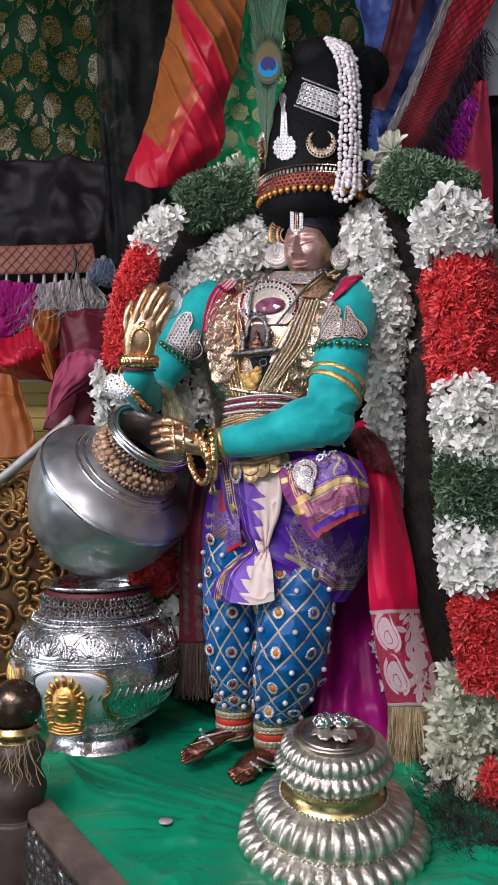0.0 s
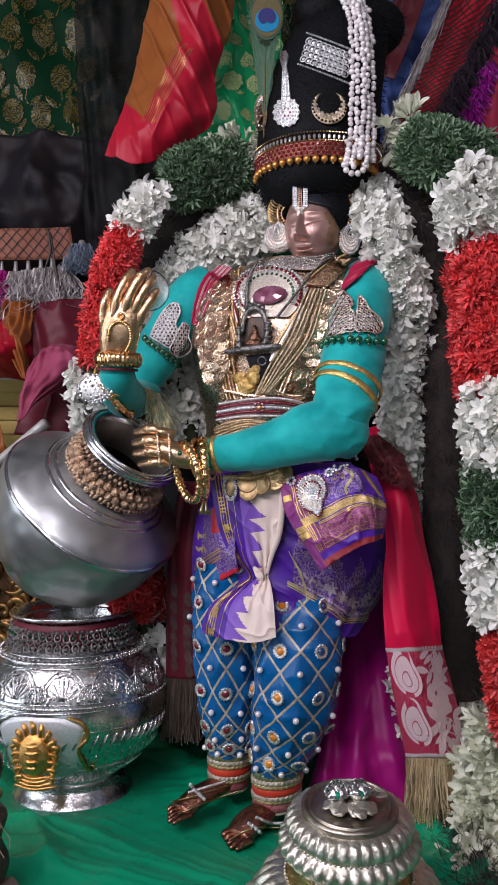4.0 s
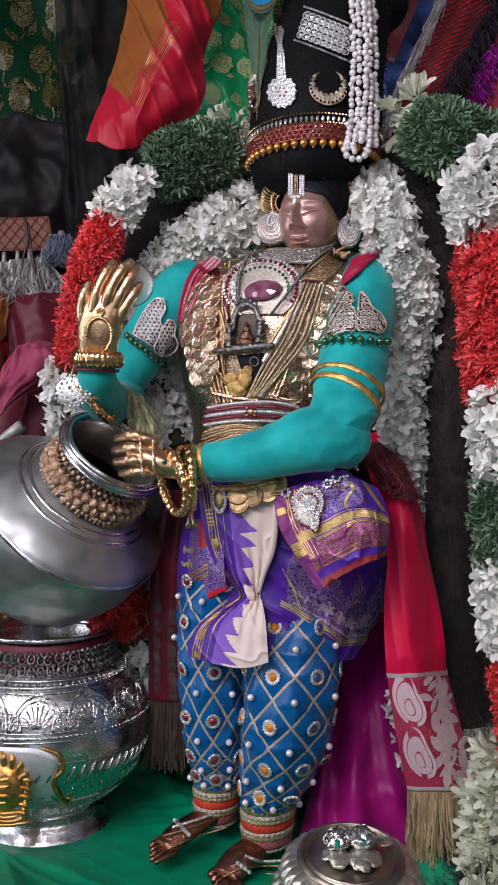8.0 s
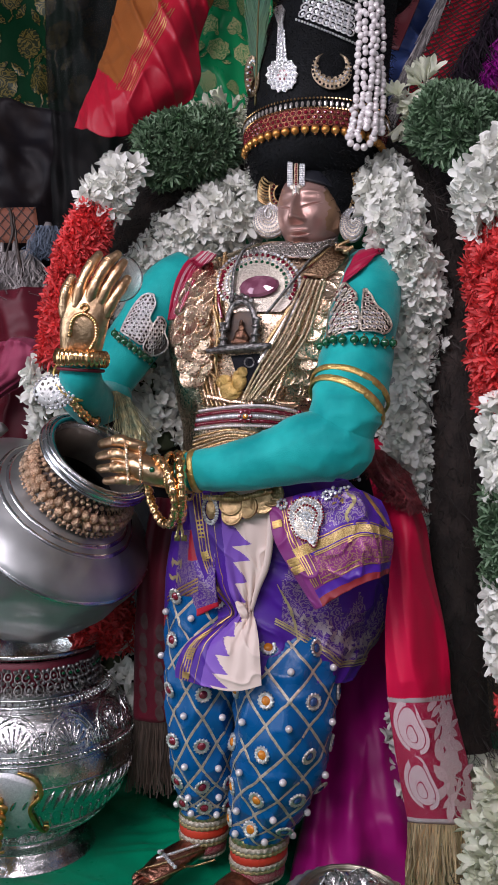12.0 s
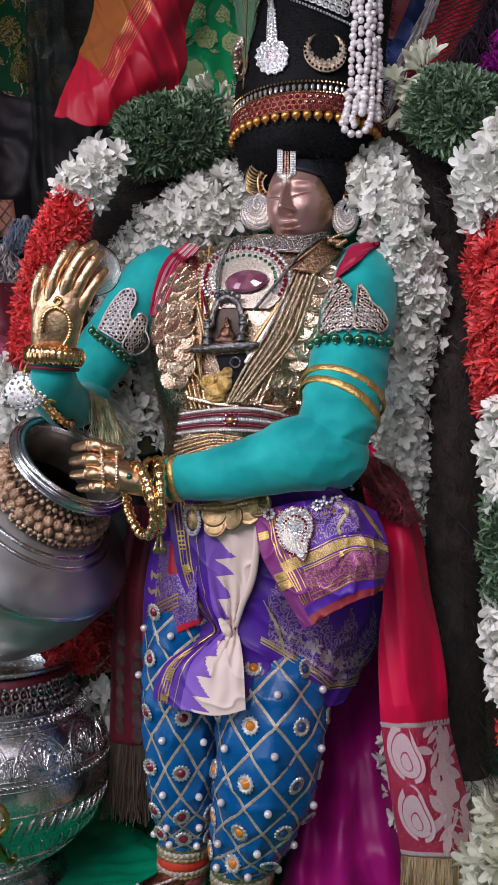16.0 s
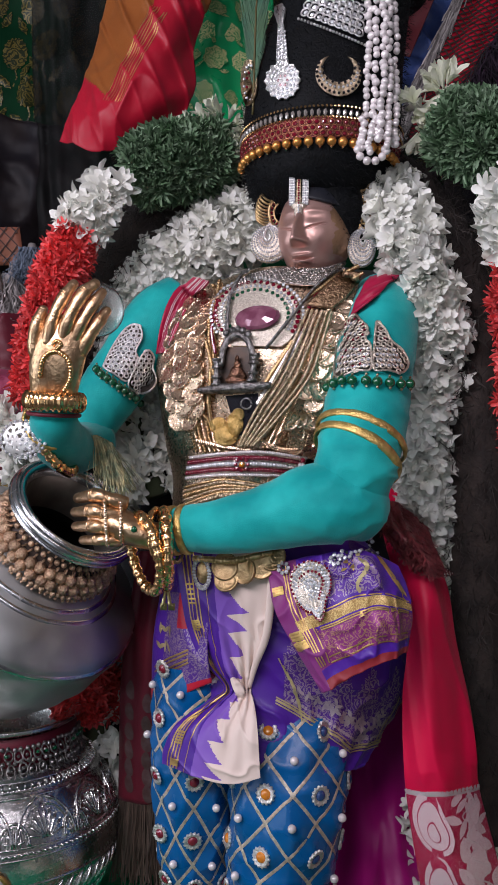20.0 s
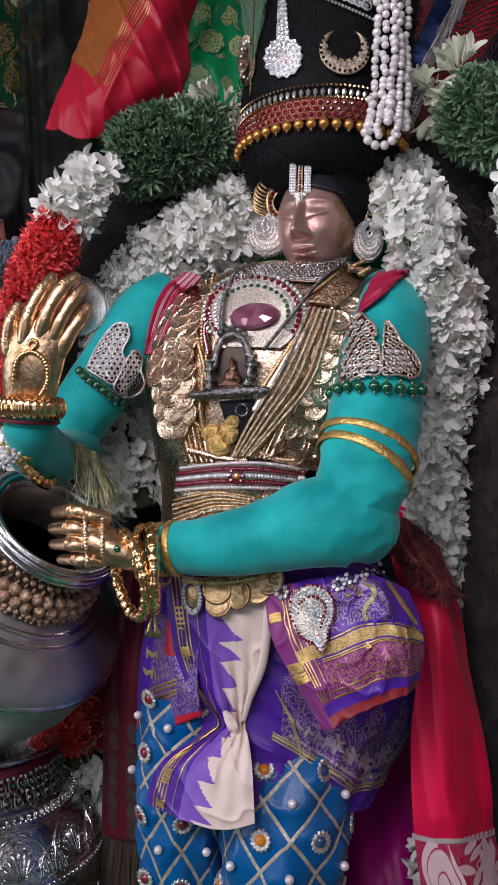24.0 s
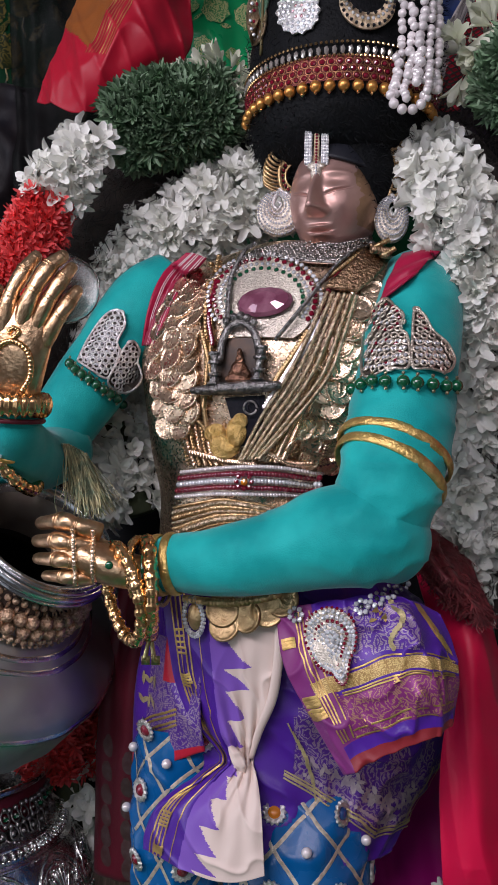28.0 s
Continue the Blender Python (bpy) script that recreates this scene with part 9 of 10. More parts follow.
# broad pendant with the pink crystal
c = Vector((0.0342, 1.13, 0.6308))
arch = [c + Vector((0.0385 * math.sin(a), 0, 0.004 + 0.0285 * math.cos(a) if abs(a) < 1.6 else -0.004 + 0.03 * math.cos(a))) for a in [-2.5 + 0.25 * k for k in range(21)]]
t = filigree("breast_pendant", "broad arched pendant with a pink crystal in rows of small stones", arch, 28, BODY, [], material=M["pale_setting"], lift=0.005, cat="pendant")
for f, r, key, nm, n in ((1.12, 0.0021, "gem", "white_stone", 40), (1.0, 0.0024, "ruby", "ruby", 28), (0.88, 0.0018, "gem", "white_stone", 34), (0.76, 0.0022, "emerald", "emerald", 22)):
    pts = [c + Vector((0.0385 * f * math.sin(a), 0, 0.002 + (0.03 * f) * math.cos(a))) for a in [-2.1 + 4.2 * k / (n - 1) for k in range(n)]]
    stones(t, BODY, pts, 28, r, M[key], nm, 0.0078)
h, n = lay(BODY, c + Vector((0, 0, -0.001)), 28, 0.0075)
bm = bmesh.new()
mm = facing(h, n)
for k, (rx, ry, z) in enumerate(((0.0235, 0.0135, 0.0), (0.021, 0.0115, 0.003), (0.012, 0.006, 0.0055))):
    ring = [bm.verts.new(mm @ Vector((rx * math.cos(a), ry * math.sin(a), z))) for a in [2 * math.pi * i / 14 for i in range(14)]]
    if k:
        for i in range(14):
            bm.faces.new((last[i - 1], last[i], ring[i], ring[i - 1]))
    last = ring
bm.faces.new(last)
part("pink_crystal", bm, M["pinkstone"], t, "faceted pink crystal", smooth=False)

# silver collar under the chin, straps and the chain plate
fn = laid_sheet(BODY, [[(0.0271, 1.14, 0.6723), (0.0556, 1.14, 0.6786), (0.0909, 1.14, 0.6811), (0.1172, 1.14, 0.6874)], [(0.014, 1.14, 0.6645), (0.047, 1.14, 0.6714), (0.0822, 1.14, 0.6721), (0.1086, 1.14, 0.6779)], [(0.001, 1.14, 0.6554), (0.0339, 1.14, 0.6649), (0.0735, 1.14, 0.6631), (0.0934, 1.14, 0.6626)]], 28, 36, 10, 0.007)
COLLAR = cloth("neck_collar", fn, 36, 10, voro("dark_mesh", (0.5, 0.46, 0.44), (0.08, 0.07, 0.07), 380, 0.2, 0.3), "silver mesh collar studded with tiny stones", "necklace", 0.002)
mesh = ball_mesh("stone", 0.0011, M["diamante"], 1)
for j in range(9):
    for i in range(0, 36):
        p = fn((i + 0.5 * (j % 2)) / 36, (j + 0.5) / 9)
        piece("stone", mesh, Matrix.Translation(p + Vector((rnd.uniform(-0.0005, 0.0005), -0.0018, rnd.uniform(-0.0005, 0.0005)))), COLLAR)
t = thing("neck_chains", "oxidised flat neck chains crossing the breast", "necklace", (0.0249, 1.13, 0.6676))
for pts in ([(0.0256, 1.13, 0.6763), (0.0142, 1.13, 0.6608), (0.0076, 1.13, 0.6411), (0.0062, 1.13, 0.602)], [(0.1158, 1.13, 0.6782), (0.0922, 1.13, 0.6624), (0.0773, 1.13, 0.6447), (0.0604, 1.13, 0.6227), (0.0426, 1.13, 0.6006)]):
    chain(t, BODY, pts, 28, 0.0024, M["steel"], 0.0115, "flat_chain", flat=0.6)
chain(t, BODY, [(0.1332, 1.13, 0.6742), (0.1118, 1.13, 0.6607), (0.099, 1.13, 0.6474)], 28, 0.0022, M["old_gold"], 0.008, "gold_chain")
chain(t, BODY, [(0.1288, 1.13, 0.6806), (0.1073, 1.13, 0.6693), (0.0901, 1.13, 0.6559), (0.0782, 1.13, 0.6469)], 28, 0.0022, M["old_gold"], 0.008, "gold_chain")

fn = laid_sheet(BODY, [[(0.1137, 1.13, 0.6759), (0.1332, 1.13, 0.6742)], [(0.0966, 1.13, 0.6582), (0.1214, 1.13, 0.6543)], [(0.08, 1.13, 0.6417), (0.1043, 1.13, 0.6388)]], 28, 12, 16, 0.010)
t = thing("chain_pendant", "engraved gold plate with six long herringbone chains", "necklace", (0.0904, 1.13, 0.6407))
cloth("plate", fn, 12, 16, mat("engraved_gold", (0.45, 0.3, 0.18), 0.35, 1.0, (0.15, 0.08, 0.05), 260, 0.8, 0.8, 420), "engraved gold plate", thick=0.003, parent=t)
for k in range(6):
    x0 = (0.0 + k) / 5
    a, b = Vector((0.0818, 1.13, 0.6383)).lerp(Vector((0.1035, 1.13, 0.6361)), x0), Vector((0.0171, 1.13, 0.5092)).lerp(Vector((0.0313, 1.13, 0.5108)), x0)
    m1 = Vector((0.0548, 1.13, 0.5748)).lerp(Vector((0.0829, 1.13, 0.5754)), x0) + Vector((rnd.uniform(-0.002, 0.002), 0, 0))
    chain(t, BODY, [a, a.lerp(m1, 0.5) + Vector((0.001, 0, 0)), m1, m1.lerp(b, 0.5) + Vector((0.002 * (k - 2.5) * 0.4, 0, 0)), b], 28, 0.0016, M["chain"], 0.010 + 0.0012 * (k % 2), "herringbone_chain", 50)

# oxidised silver shrine amulet with a plain small figure
t = thing("shrine_amulet", "oxidised silver shrine-shaped amulet on the breast", "pendant", (0.0182, 1.13, 0.5633))


def on_body(p, lift, tt=28):
    return lay(BODY, p, tt, lift)[0]


bm = bmesh.new()
base = [on_body(p, 0.013) for p in ((-0.0185, 1.13, 0.5613), (-0.0034, 1.13, 0.5629), (0.0182, 1.13, 0.565), (0.0355, 1.13, 0.5662), (0.0476, 1.13, 0.5673))]
tube(bm, calm(base, 3), [0.0035, 0.006, 0.007, 0.006, 0.0035], 10, 24, flat=0.8)
part("base", bm, M["steel"], t)
bm = bmesh.new()
tube(bm, calm([on_body(p, 0.012) for p in ((0.0014, 1.13, 0.5846), (0.0019, 1.13, 0.5998), (0.0078, 1.13, 0.6108), (0.0172, 1.13, 0.6153), (0.0259, 1.13, 0.6111), (0.0309, 1.13, 0.6004), (0.0316, 1.13, 0.5852))], 1), [0.0032], 10, 30)
part("arch", bm, M["steel"], t)
for x in (0, 1):
    bm = bmesh.new()
    p0, p1 = (((-0.0022, 1.13, 0.5672), (-0.0018, 1.13, 0.5898)), ((0.0302, 1.13, 0.5713), (0.0332, 1.13, 0.5948)))[x]
    tube(bm, [on_body(p0, 0.014), on_body(Vector(p0).lerp(Vector(p1), 0.5), 0.014), on_body(p1, 0.014)], [0.0044, 0.003, 0.0044], 6, 10)
    for f in (0.0, 0.3, 0.7, 1.0):
        q = on_body(Vector(p0).lerp(Vector(p1), f), 0.014)
        tube(bm, [q + Vector((0, 0, -0.0012)), q + Vector((0, 0, 0.0012))], [0.0052], 8, 2)
    part("pillar", bm, M["steel"], t)
bm = bmesh.new()
for p, r, sq in (((0.0163, 1.13, 0.5711), 0.0085, (1.3, 0.5, 0.55)), ((0.0162, 1.13, 0.578), 0.0066, (1.0, 0.6, 1.1)), ((0.0119, 1.13, 0.5744), 0.004, (1, 0.7, 1)), ((0.021, 1.13, 0.5755), 0.004, (1, 0.7, 1)), ((0.0165, 1.13, 0.5858), 0.0036, (0.9, 0.8, 1.1)), ((0.0164, 1.13, 0.5901), 0.0028, (0.8, 0.8, 1.5))):
    ball(bm, on_body(p, 0.011), r, 3, sq)
for v in bm.verts:
    v.co += Vector((0, -1, 0.3)) * 0.0016 * noise.noise(v.co * 420)
part("figure", bm, mat("worn_copper", (0.3, 0.16, 0.1), 0.4, 1.0, (0.1, 0.05, 0.04), 200, 0.8, 0.6, 400), t, "plain worn copper figure")
bm = bmesh.new()
grid(bm, laid_sheet(BODY, [[(0.001, 1.13, 0.6019), (0.0313, 1.13, 0.6026)], [(-0.0013, 1.13, 0.5651), (0.0333, 1.13, 0.5679)]], 28, 8, 8, 0.007), 8, 8)
part("back_plate", bm, mat("dark_hollow", (0.05, 0.04, 0.035), 0.5, 0.6, (0.1, 0.06, 0.04), 100, 0.7), t)
bm = bmesh.new()
for p in ((0.0064, 1.13, 0.6142), (0.0172, 1.13, 0.6183), (0.0268, 1.13, 0.6137), (0.012, 1.13, 0.6169), (0.0219, 1.13, 0.6167)):
    ball(bm, on_body(p, 0.014), 0.0034, 2)
part("crest", bm, M["steel"], t)

GRAIN = mat("granular_gold", (0.9, 0.64, 0.26), 0.42, 1.0, (0.5, 0.3, 0.08), 220, 0.7, 1.0, 620, 0.1)
t = thing("figure_pendant", "bright gold lumpy pendant hanging below the amulet", "pendant", (0.006, 1.13, 0.5241))
for p, r, sq in (((0.0061, 1.13, 0.5198), 0.011, (1.1, 0.5, 0.9)), ((-0.001, 1.13, 0.5292), 0.009, (1, 0.5, 0.9)), ((0.0145, 1.13, 0.5308), 0.009, (0.9, 0.5, 1.3)), ((0.0174, 1.13, 0.5395), 0.006, (1, 0.6, 1))):
    bm = bmesh.new()
    ball(bm, on_body(p, 0.008), r, 3, sq)
    for v in bm.verts:
        v.co += Vector((0, -1, 0)) * 0.003 * noise.noise(v.co * 260)
    part("lobe", bm, GRAIN, t)
t = thing("dark_pendant", "dark enamel pendant on a steel ring", "pendant", (0.0294, 1.13, 0.5462))
bm = bmesh.new()
grid(bm, laid_sheet(BODY, [[(0.0054, 1.13, 0.5566), (0.0356, 1.13, 0.5593)], [(0.01, 1.13, 0.5415), (0.0351, 1.13, 0.542)], [(0.0169, 1.13, 0.52), (0.0298, 1.13, 0.5203)]], 28, 10, 12, 0.006), 10, 12)
part("enamel", bm, M["dark_bead"], t)
bm = bmesh.new()
p = on_body((0.025, 1.13, 0.5496), 0.01)
tube(bm, [p + Vector((0.005 * math.cos(a), 0, 0.005 * math.sin(a))) for a in [0.5 * k for k in range(13)]], [0.001], 6, 24)
part("ring", bm, M["steel"], t)

# strings of small beads filling the breast
t = thing("bead_strings", "strings of small gold and pearl beads on the breast", "necklace", (0.0486, 1.13, 0.5596))
for k, (a, b, c2, r, key, n) in enumerate((((0.0735, 1.13, 0.6164), (0.0567, 1.13, 0.5857), (0.0358, 1.13, 0.5507), 0.0028, "pearl", 34), ((0.0672, 1.13, 0.6076), (0.0503, 1.13, 0.5813), (0.0398, 1.13, 0.5637), 0.0032, "old_gold", 24), ((0.0799, 1.13, 0.6209), (0.0652, 1.13, 0.5946), (0.0442, 1.13, 0.5638), 0.0026, "gem", 34), ((0.0906, 1.13, 0.6276), (0.0742, 1.13, 0.5774), (0.0408, 1.13, 0.5097), 0.0022, "old_gold", 60), ((0.068, 1.13, 0.5599), (0.0599, 1.13, 0.5338), (0.0495, 1.13, 0.5099), 0.003, "rose_gold", 30), ((0.0744, 1.13, 0.5644), (0.0555, 1.13, 0.5337), (0.0443, 1.13, 0.5098), 0.0026, "rose_gold", 34), ((-0.0129, 1.13, 0.606), (-0.0073, 1.13, 0.5844), (-0.0034, 1.13, 0.5629), 0.0026, "old_gold", 22), ((0.0869, 1.13, 0.595), (0.0918, 1.13, 0.5604), (0.0776, 1.13, 0.5082), 0.0026, "rose_gold", 46), ((0.0364, 1.13, 0.5161), (0.0582, 1.13, 0.5079), (0.0927, 1.13, 0.5107), 0.003, "rose_gold", 30), ((-0.0197, 1.13, 0.515), (0.0063, 1.13, 0.509), (0.0279, 1.13, 0.5073), 0.003, "rose_gold", 26), ((-0.0029, 1.13, 0.6453), (-0.008, 1.13, 0.6191), (-0.0049, 1.13, 0.5975), 0.0022, "ruby", 22), ((0.0944, 1.13, 0.6603), (0.0818, 1.13, 0.6383), (0.0735, 1.13, 0.6164), 0.0024, "ruby", 18), ((0.1013, 1.13, 0.6387), (0.0951, 1.13, 0.6212), (0.0849, 1.13, 0.5863), 0.0026, "rose_gold", 26))):
    string(t, BODY, [a, b, c2], 28, r, M[key], n, 0.0065, "bead")

# belt of pearls and stones
t = thing("waist_belt", "broad belt of pearls, rubies and clear stones", "belt", (0.0326, 1.13, 0.4901))
rows = ((836, 828, 0.0024, "pearl"), (846, 840, 0.0021, "ruby"), (857, 852, 0.0024, "gem"), (868, 864, 0.0021, "ruby"), (880, 876, 0.0024, "pearl"))
BELT = [[(-0.0251, 1.12, 0.4996), (0.0066, 1.12, 0.5036), (0.0406, 1.12, 0.5051), (0.0772, 1.12, 0.5015)], [(-0.0263, 1.12, 0.4949), (0.0059, 1.12, 0.4989), (0.0407, 1.12, 0.5), (0.0773, 1.12, 0.4969)], [(-0.0271, 1.12, 0.4902), (0.0051, 1.12, 0.4938), (0.0408, 1.12, 0.4945), (0.0774, 1.12, 0.4918)], [(-0.0278, 1.12, 0.4855), (0.0048, 1.12, 0.4887), (0.0409, 1.12, 0.4889), (0.0775, 1.12, 0.4867)], [(-0.0286, 1.12, 0.4808), (0.0045, 1.12, 0.4836), (0.041, 1.12, 0.4839), (0.0776, 1.12, 0.482)]]
bm = bmesh.new()
grid(bm, laid_sheet(BODY, [BELT[0], BELT[2], BELT[4]], 28, 40, 6, 0.008), 40, 6)
part("backing", bm, M["pale_setting"], t)
for pts, (_, _, r, key) in zip(BELT, rows):
    string(t, BODY, pts, 28, 0.0018 if key == "pearl" else 0.0024, M[key], 54 if key == "pearl" else 44, 0.0095, "stone", 2)
for k in range(9):
    chain(t, BODY, [Vector((-0.0301, 1.12, 0.4723)) + Vector((0, 0, -0.004 * k)), Vector((-0.0141, 1.12, 0.476)) + Vector((0, 0, -0.0035 * k)), Vector((0.0071, 1.12, 0.4794)) + Vector((0, 0, -0.003 * k)), Vector((0.0412, 1.12, 0.4737)) + Vector((0, 0, -0.002 * k))], 28, 0.0014 + 0.0006 * (k % 3), M["chain"] if k % 2 else M["old_gold"], 0.010 + 0.002 * (k % 2), "waist_chain")
stones(t, BODY, ring_pts((0.0208, 1.12, 0.4937), 0.0055, 0.0055, 8), 28, 0.0021, M["ruby"], "ruby", 0.013)
stones(t, BODY, [Vector((0.0208, 1.12, 0.4937))], 28, 0.0032, M["amber"], "amber", 0.013)

# coin girdle and keys below the forearm
LOWER = tree_of(WRAP, bpy.data.objects["waist_cloth"], bpy.data.objects["folded_pallu"], bpy.data.objects["wrap_fold"])
t = thing("coin_girdle", "row of old gold coins hung under the forearm", "girdle", (0.0214, 1.08, 0.4007))
OLD = [coin_mesh(0.0118, M["old_gold"]), coin_mesh(0.0125, M["old_gold"]), coin_mesh(0.0095, M["old_gold"])]
coins(t, LOWER, [(0.0089, 1.08, 0.3934), (0.0246, 1.08, 0.4008), (0.038, 1.08, 0.405), (0.0075, 1.08, 0.4044), (0.049, 1.08, 0.4123)], 28, (0, 1), 0.004, 0.15, OLD)
chain(t, LOWER, [(-0.0184, 1.08, 0.4119), (0.0173, 1.08, 0.4093), (0.0568, 1.08, 0.4192)], 28, 0.003, M["old_gold"], 0.008, "link_chain")
t = thing("oval_medallion", "oval gold medallion in a ring of tiny clear stones", "pendant", (-0.0116, 1.09, 0.3962))
h, n = lay(LOWER, (-0.0116, 1.09, 0.3974), 28, 0.008)
mm = facing(h, n)
bm = bmesh.new()
ball(bm, (0, 0, 0), 0.0085, 3, (0.8, 1.15, 0.3), m=Matrix())
bmesh.ops.transform(bm, matrix=mm, verts=bm.verts)
part("medal", bm, M["old_gold"], t)
mesh = ball_mesh("stone", 0.0016, M["gem"], 1)
for ring_r, cnt in ((0.0125, 30), (0.0105, 26)):
    for k in range(cnt):
        a = 2 * math.pi * k / cnt
        piece("stone", mesh, Matrix.Translation(mm @ Vector((ring_r * 0.85 * math.cos(a), ring_r * 1.15 * math.sin(a), 0.001))), t)
t = thing("small_keys", "pair of small brass keys on a ring", "keys", (-0.0455, 1.1, 0.3833))
for k in (-1, 1):
    bm = bmesh.new()
    p = Vector((-0.0438, 1.085, 0.3874))
    q = p + Vector((0.0035 * k, -0.002, -0.021))
    tube(bm, [p, p.lerp(q, 0.5), q], [0.0014, 0.0016, 0.0022], 8, 6)
    box(bm, q + Vector((-0.002, -0.001, -0.002)), q + Vector((0.004, 0.001, 0.004)))
    tube(bm, [p + Vector((0.004 * math.cos(a), 0, 0.004 * math.sin(a))) for a in [0.6 * i for i in range(12)]], [0.0009], 6, 20)
    part("key", bm, M["brass"], t)

# paisley brooch and flower studs on the folded end
c = Vector((0.0806, 1.05, 0.3912))
outl = [Vector(p) for p in [(0.0646, 1.05, 0.4044), (0.0701, 1.05, 0.4098), (0.0795, 1.05, 0.4129), (0.0889, 1.05, 0.4105), (0.0958, 1.05, 0.4035), (0.0983, 1.05, 0.3938), (0.0965, 1.05, 0.3855), (0.0944, 1.05, 0.3772), (0.0931, 1.05, 0.3686), (0.0905, 1.05, 0.3622), (0.0864, 1.05, 0.3632), (0.0829, 1.05, 0.368), (0.0765, 1.05, 0.3702), (0.0704, 1.05, 0.3753), (0.0661, 1.05, 0.3831), (0.0633, 1.05, 0.3939)]]
t = filigree("paisley_brooch", "large paisley brooch of clear stones and rubies", outl, 28, LOWER, [], lift=0.003, cat="brooch", material=M["pale_setting"])
for f, cnt, r, key in ((0.02, 44, 0.0016, "ruby"), (0.14, 42, 0.002, "gem"), (0.28, 36, 0.002, "gem"), (0.42, 28, 0.0018, "ruby"), (0.55, 24, 0.002, "gem"), (0.7, 16, 0.002, "gem"), (0.85, 8, 0.002, "gem")):
    stones(t, LOWER, [p + (c - p) * f for p in [spline(outl + outl[:1], k / cnt) for k in range(cnt)]], 28, r * 0.8, M[key], "ruby" if key == "ruby" else "stone", 0.0056)
stones(t, LOWER, ring_pts(c + Vector((0, 0, 0.003)), 0.0035, 0.0035, 6) + [c + Vector((0, 0, 0.003))], 28, 0.0018, M["gem"], "stone", 0.0064)
for p in ((0.057, 1.05, 0.4077), (0.1009, 1.05, 0.4133), (0.1188, 1.05, 0.4234), (0.127, 1.05, 0.4295), (0.1106, 1.05, 0.4187)):
    s = thing("flower_stud", "small flower stud of clear stones", "stud", p, "flower studs on the girdle")
    stones(s, LOWER, ring_pts(p, 0.0042, 0.0042, 7), 28, 0.0021, M["gem"], "stone", 0.004)
    stones(s, LOWER, [Vector(p)], 28, 0.0018, M["dark_bead"], "heart", 0.005)

# armlets
BODY = ALL_OVER


def armlet(label, outlines, t, gems, reds, beads, plate):
    th = thing("armlet", label, "armlet", Vector(outlines[0][0]))
    for o in outlines:
        bm = bmesh.new()
        o = [Vector(p) for p in o]
        mid = sum(o, Vector()) / len(o)
        c0, nn = lay(BODY, mid, t, 0.0045)
        ring = [[lay(BODY, mid.lerp(p, f), t, 0.0045)[0] for p in o] for f in (1.0, 0.66, 0.33)]
        vs = [[bm.verts.new(q) for q in r] for r in ring]
        cv = bm.verts.new(c0)
        low = [bm.verts.new(lay(BODY, p, t, 0.0008)[0]) for p in o]
        for i in range(len(o)):
            bm.faces.new((low[i - 1], low[i], vs[0][i], vs[0][i - 1]))
            bm.faces.new((vs[0][i - 1], vs[0][i], vs[1][i], vs[1][i - 1]))
            bm.faces.new((vs[1][i - 1], vs[1][i], vs[2][i], vs[2][i - 1]))
            bm.faces.new((vs[2][i - 1], vs[2][i], cv))
        part("plate", bm, M["dark_backing"], th, smooth=False)
        inside = lambda x, z: sum((a.z > z) != (b.z > z) and x < (b.x - a.x) * (z - a.z) / (b.z - a.z) + a.x for a, b in zip(o, o[1:] + o[:1])) % 2
        bm = bmesh.new()
        xs, zs = [p.x for p in o], [p.z for p in o]
        pitch = 0.0052
        for j in range(int((max(zs) - min(zs)) / (pitch * 0.87)) + 2):
            for i in range(int((max(xs) - min(xs)) / pitch) + 2):
                x, z = min(xs) + pitch * (i + 0.5 * (j % 2)), min(zs) + pitch * 0.87 * j + 0.001
                if inside(x, z):
                    h, hn = lay(BODY, Vector((x, o[0].y, z)), t, 0.0056)
                    mm = facing(h, hn)
                    tube(bm, [mm @ Vector((0.0023 * math.cos(q), 0.0023 * math.sin(q), 0)) for q in [0.7 * k for k in range(10)]], [0.00085], 5, 12)
        part("pierced_lattice", bm, plate, th)
    for o in outlines:
        bm = bmesh.new()
        o = [Vector(p) for p in o]
        mid = sum(o, Vector()) / len(o)
        for f in (0.99,):
            tube(bm, [lay(BODY, mid.lerp(p, f), t, 0.0055)[0] for p in o + o[:1]], [0.0011], 6, 60)
        part("raised_edge", bm, plate, th)
    stones(th, BODY, gems, t, 0.0017, M["gem"], "stone", 0.0054)
    if reds:
        stones(th, BODY, reds, t, 0.0016, M["ruby"], "ruby", 0.0056)
    mesh = ball_mesh("green_bead", 0.0046, M["emerald"], 2)
    tip = ball_mesh("tip", 0.0014, M["chain"], 1)
    for p in beads:
        h, n = lay(BODY, p, t, 0.0048)
        piece("green_bead", mesh, Matrix.Translation(h), th)
        piece("tip", tip, Matrix.Translation(h + Vector((0, -0.002, -0.0048))), th)
        piece("tip", tip, Matrix.Translation(h + Vector((0, 0, 0.0055))), th)
    return th


def quad(a, b, c2, d, nu, nv):
    a, b, c2, d = Vector(a), Vector(b), Vector(c2), Vector(d)
    return [a.lerp(b, (i + 0.5) / nu).lerp(d.lerp(c2, (i + 0.5) / nu), (j + 0.5) / nv) for i in range(nu) for j in range(nv)]


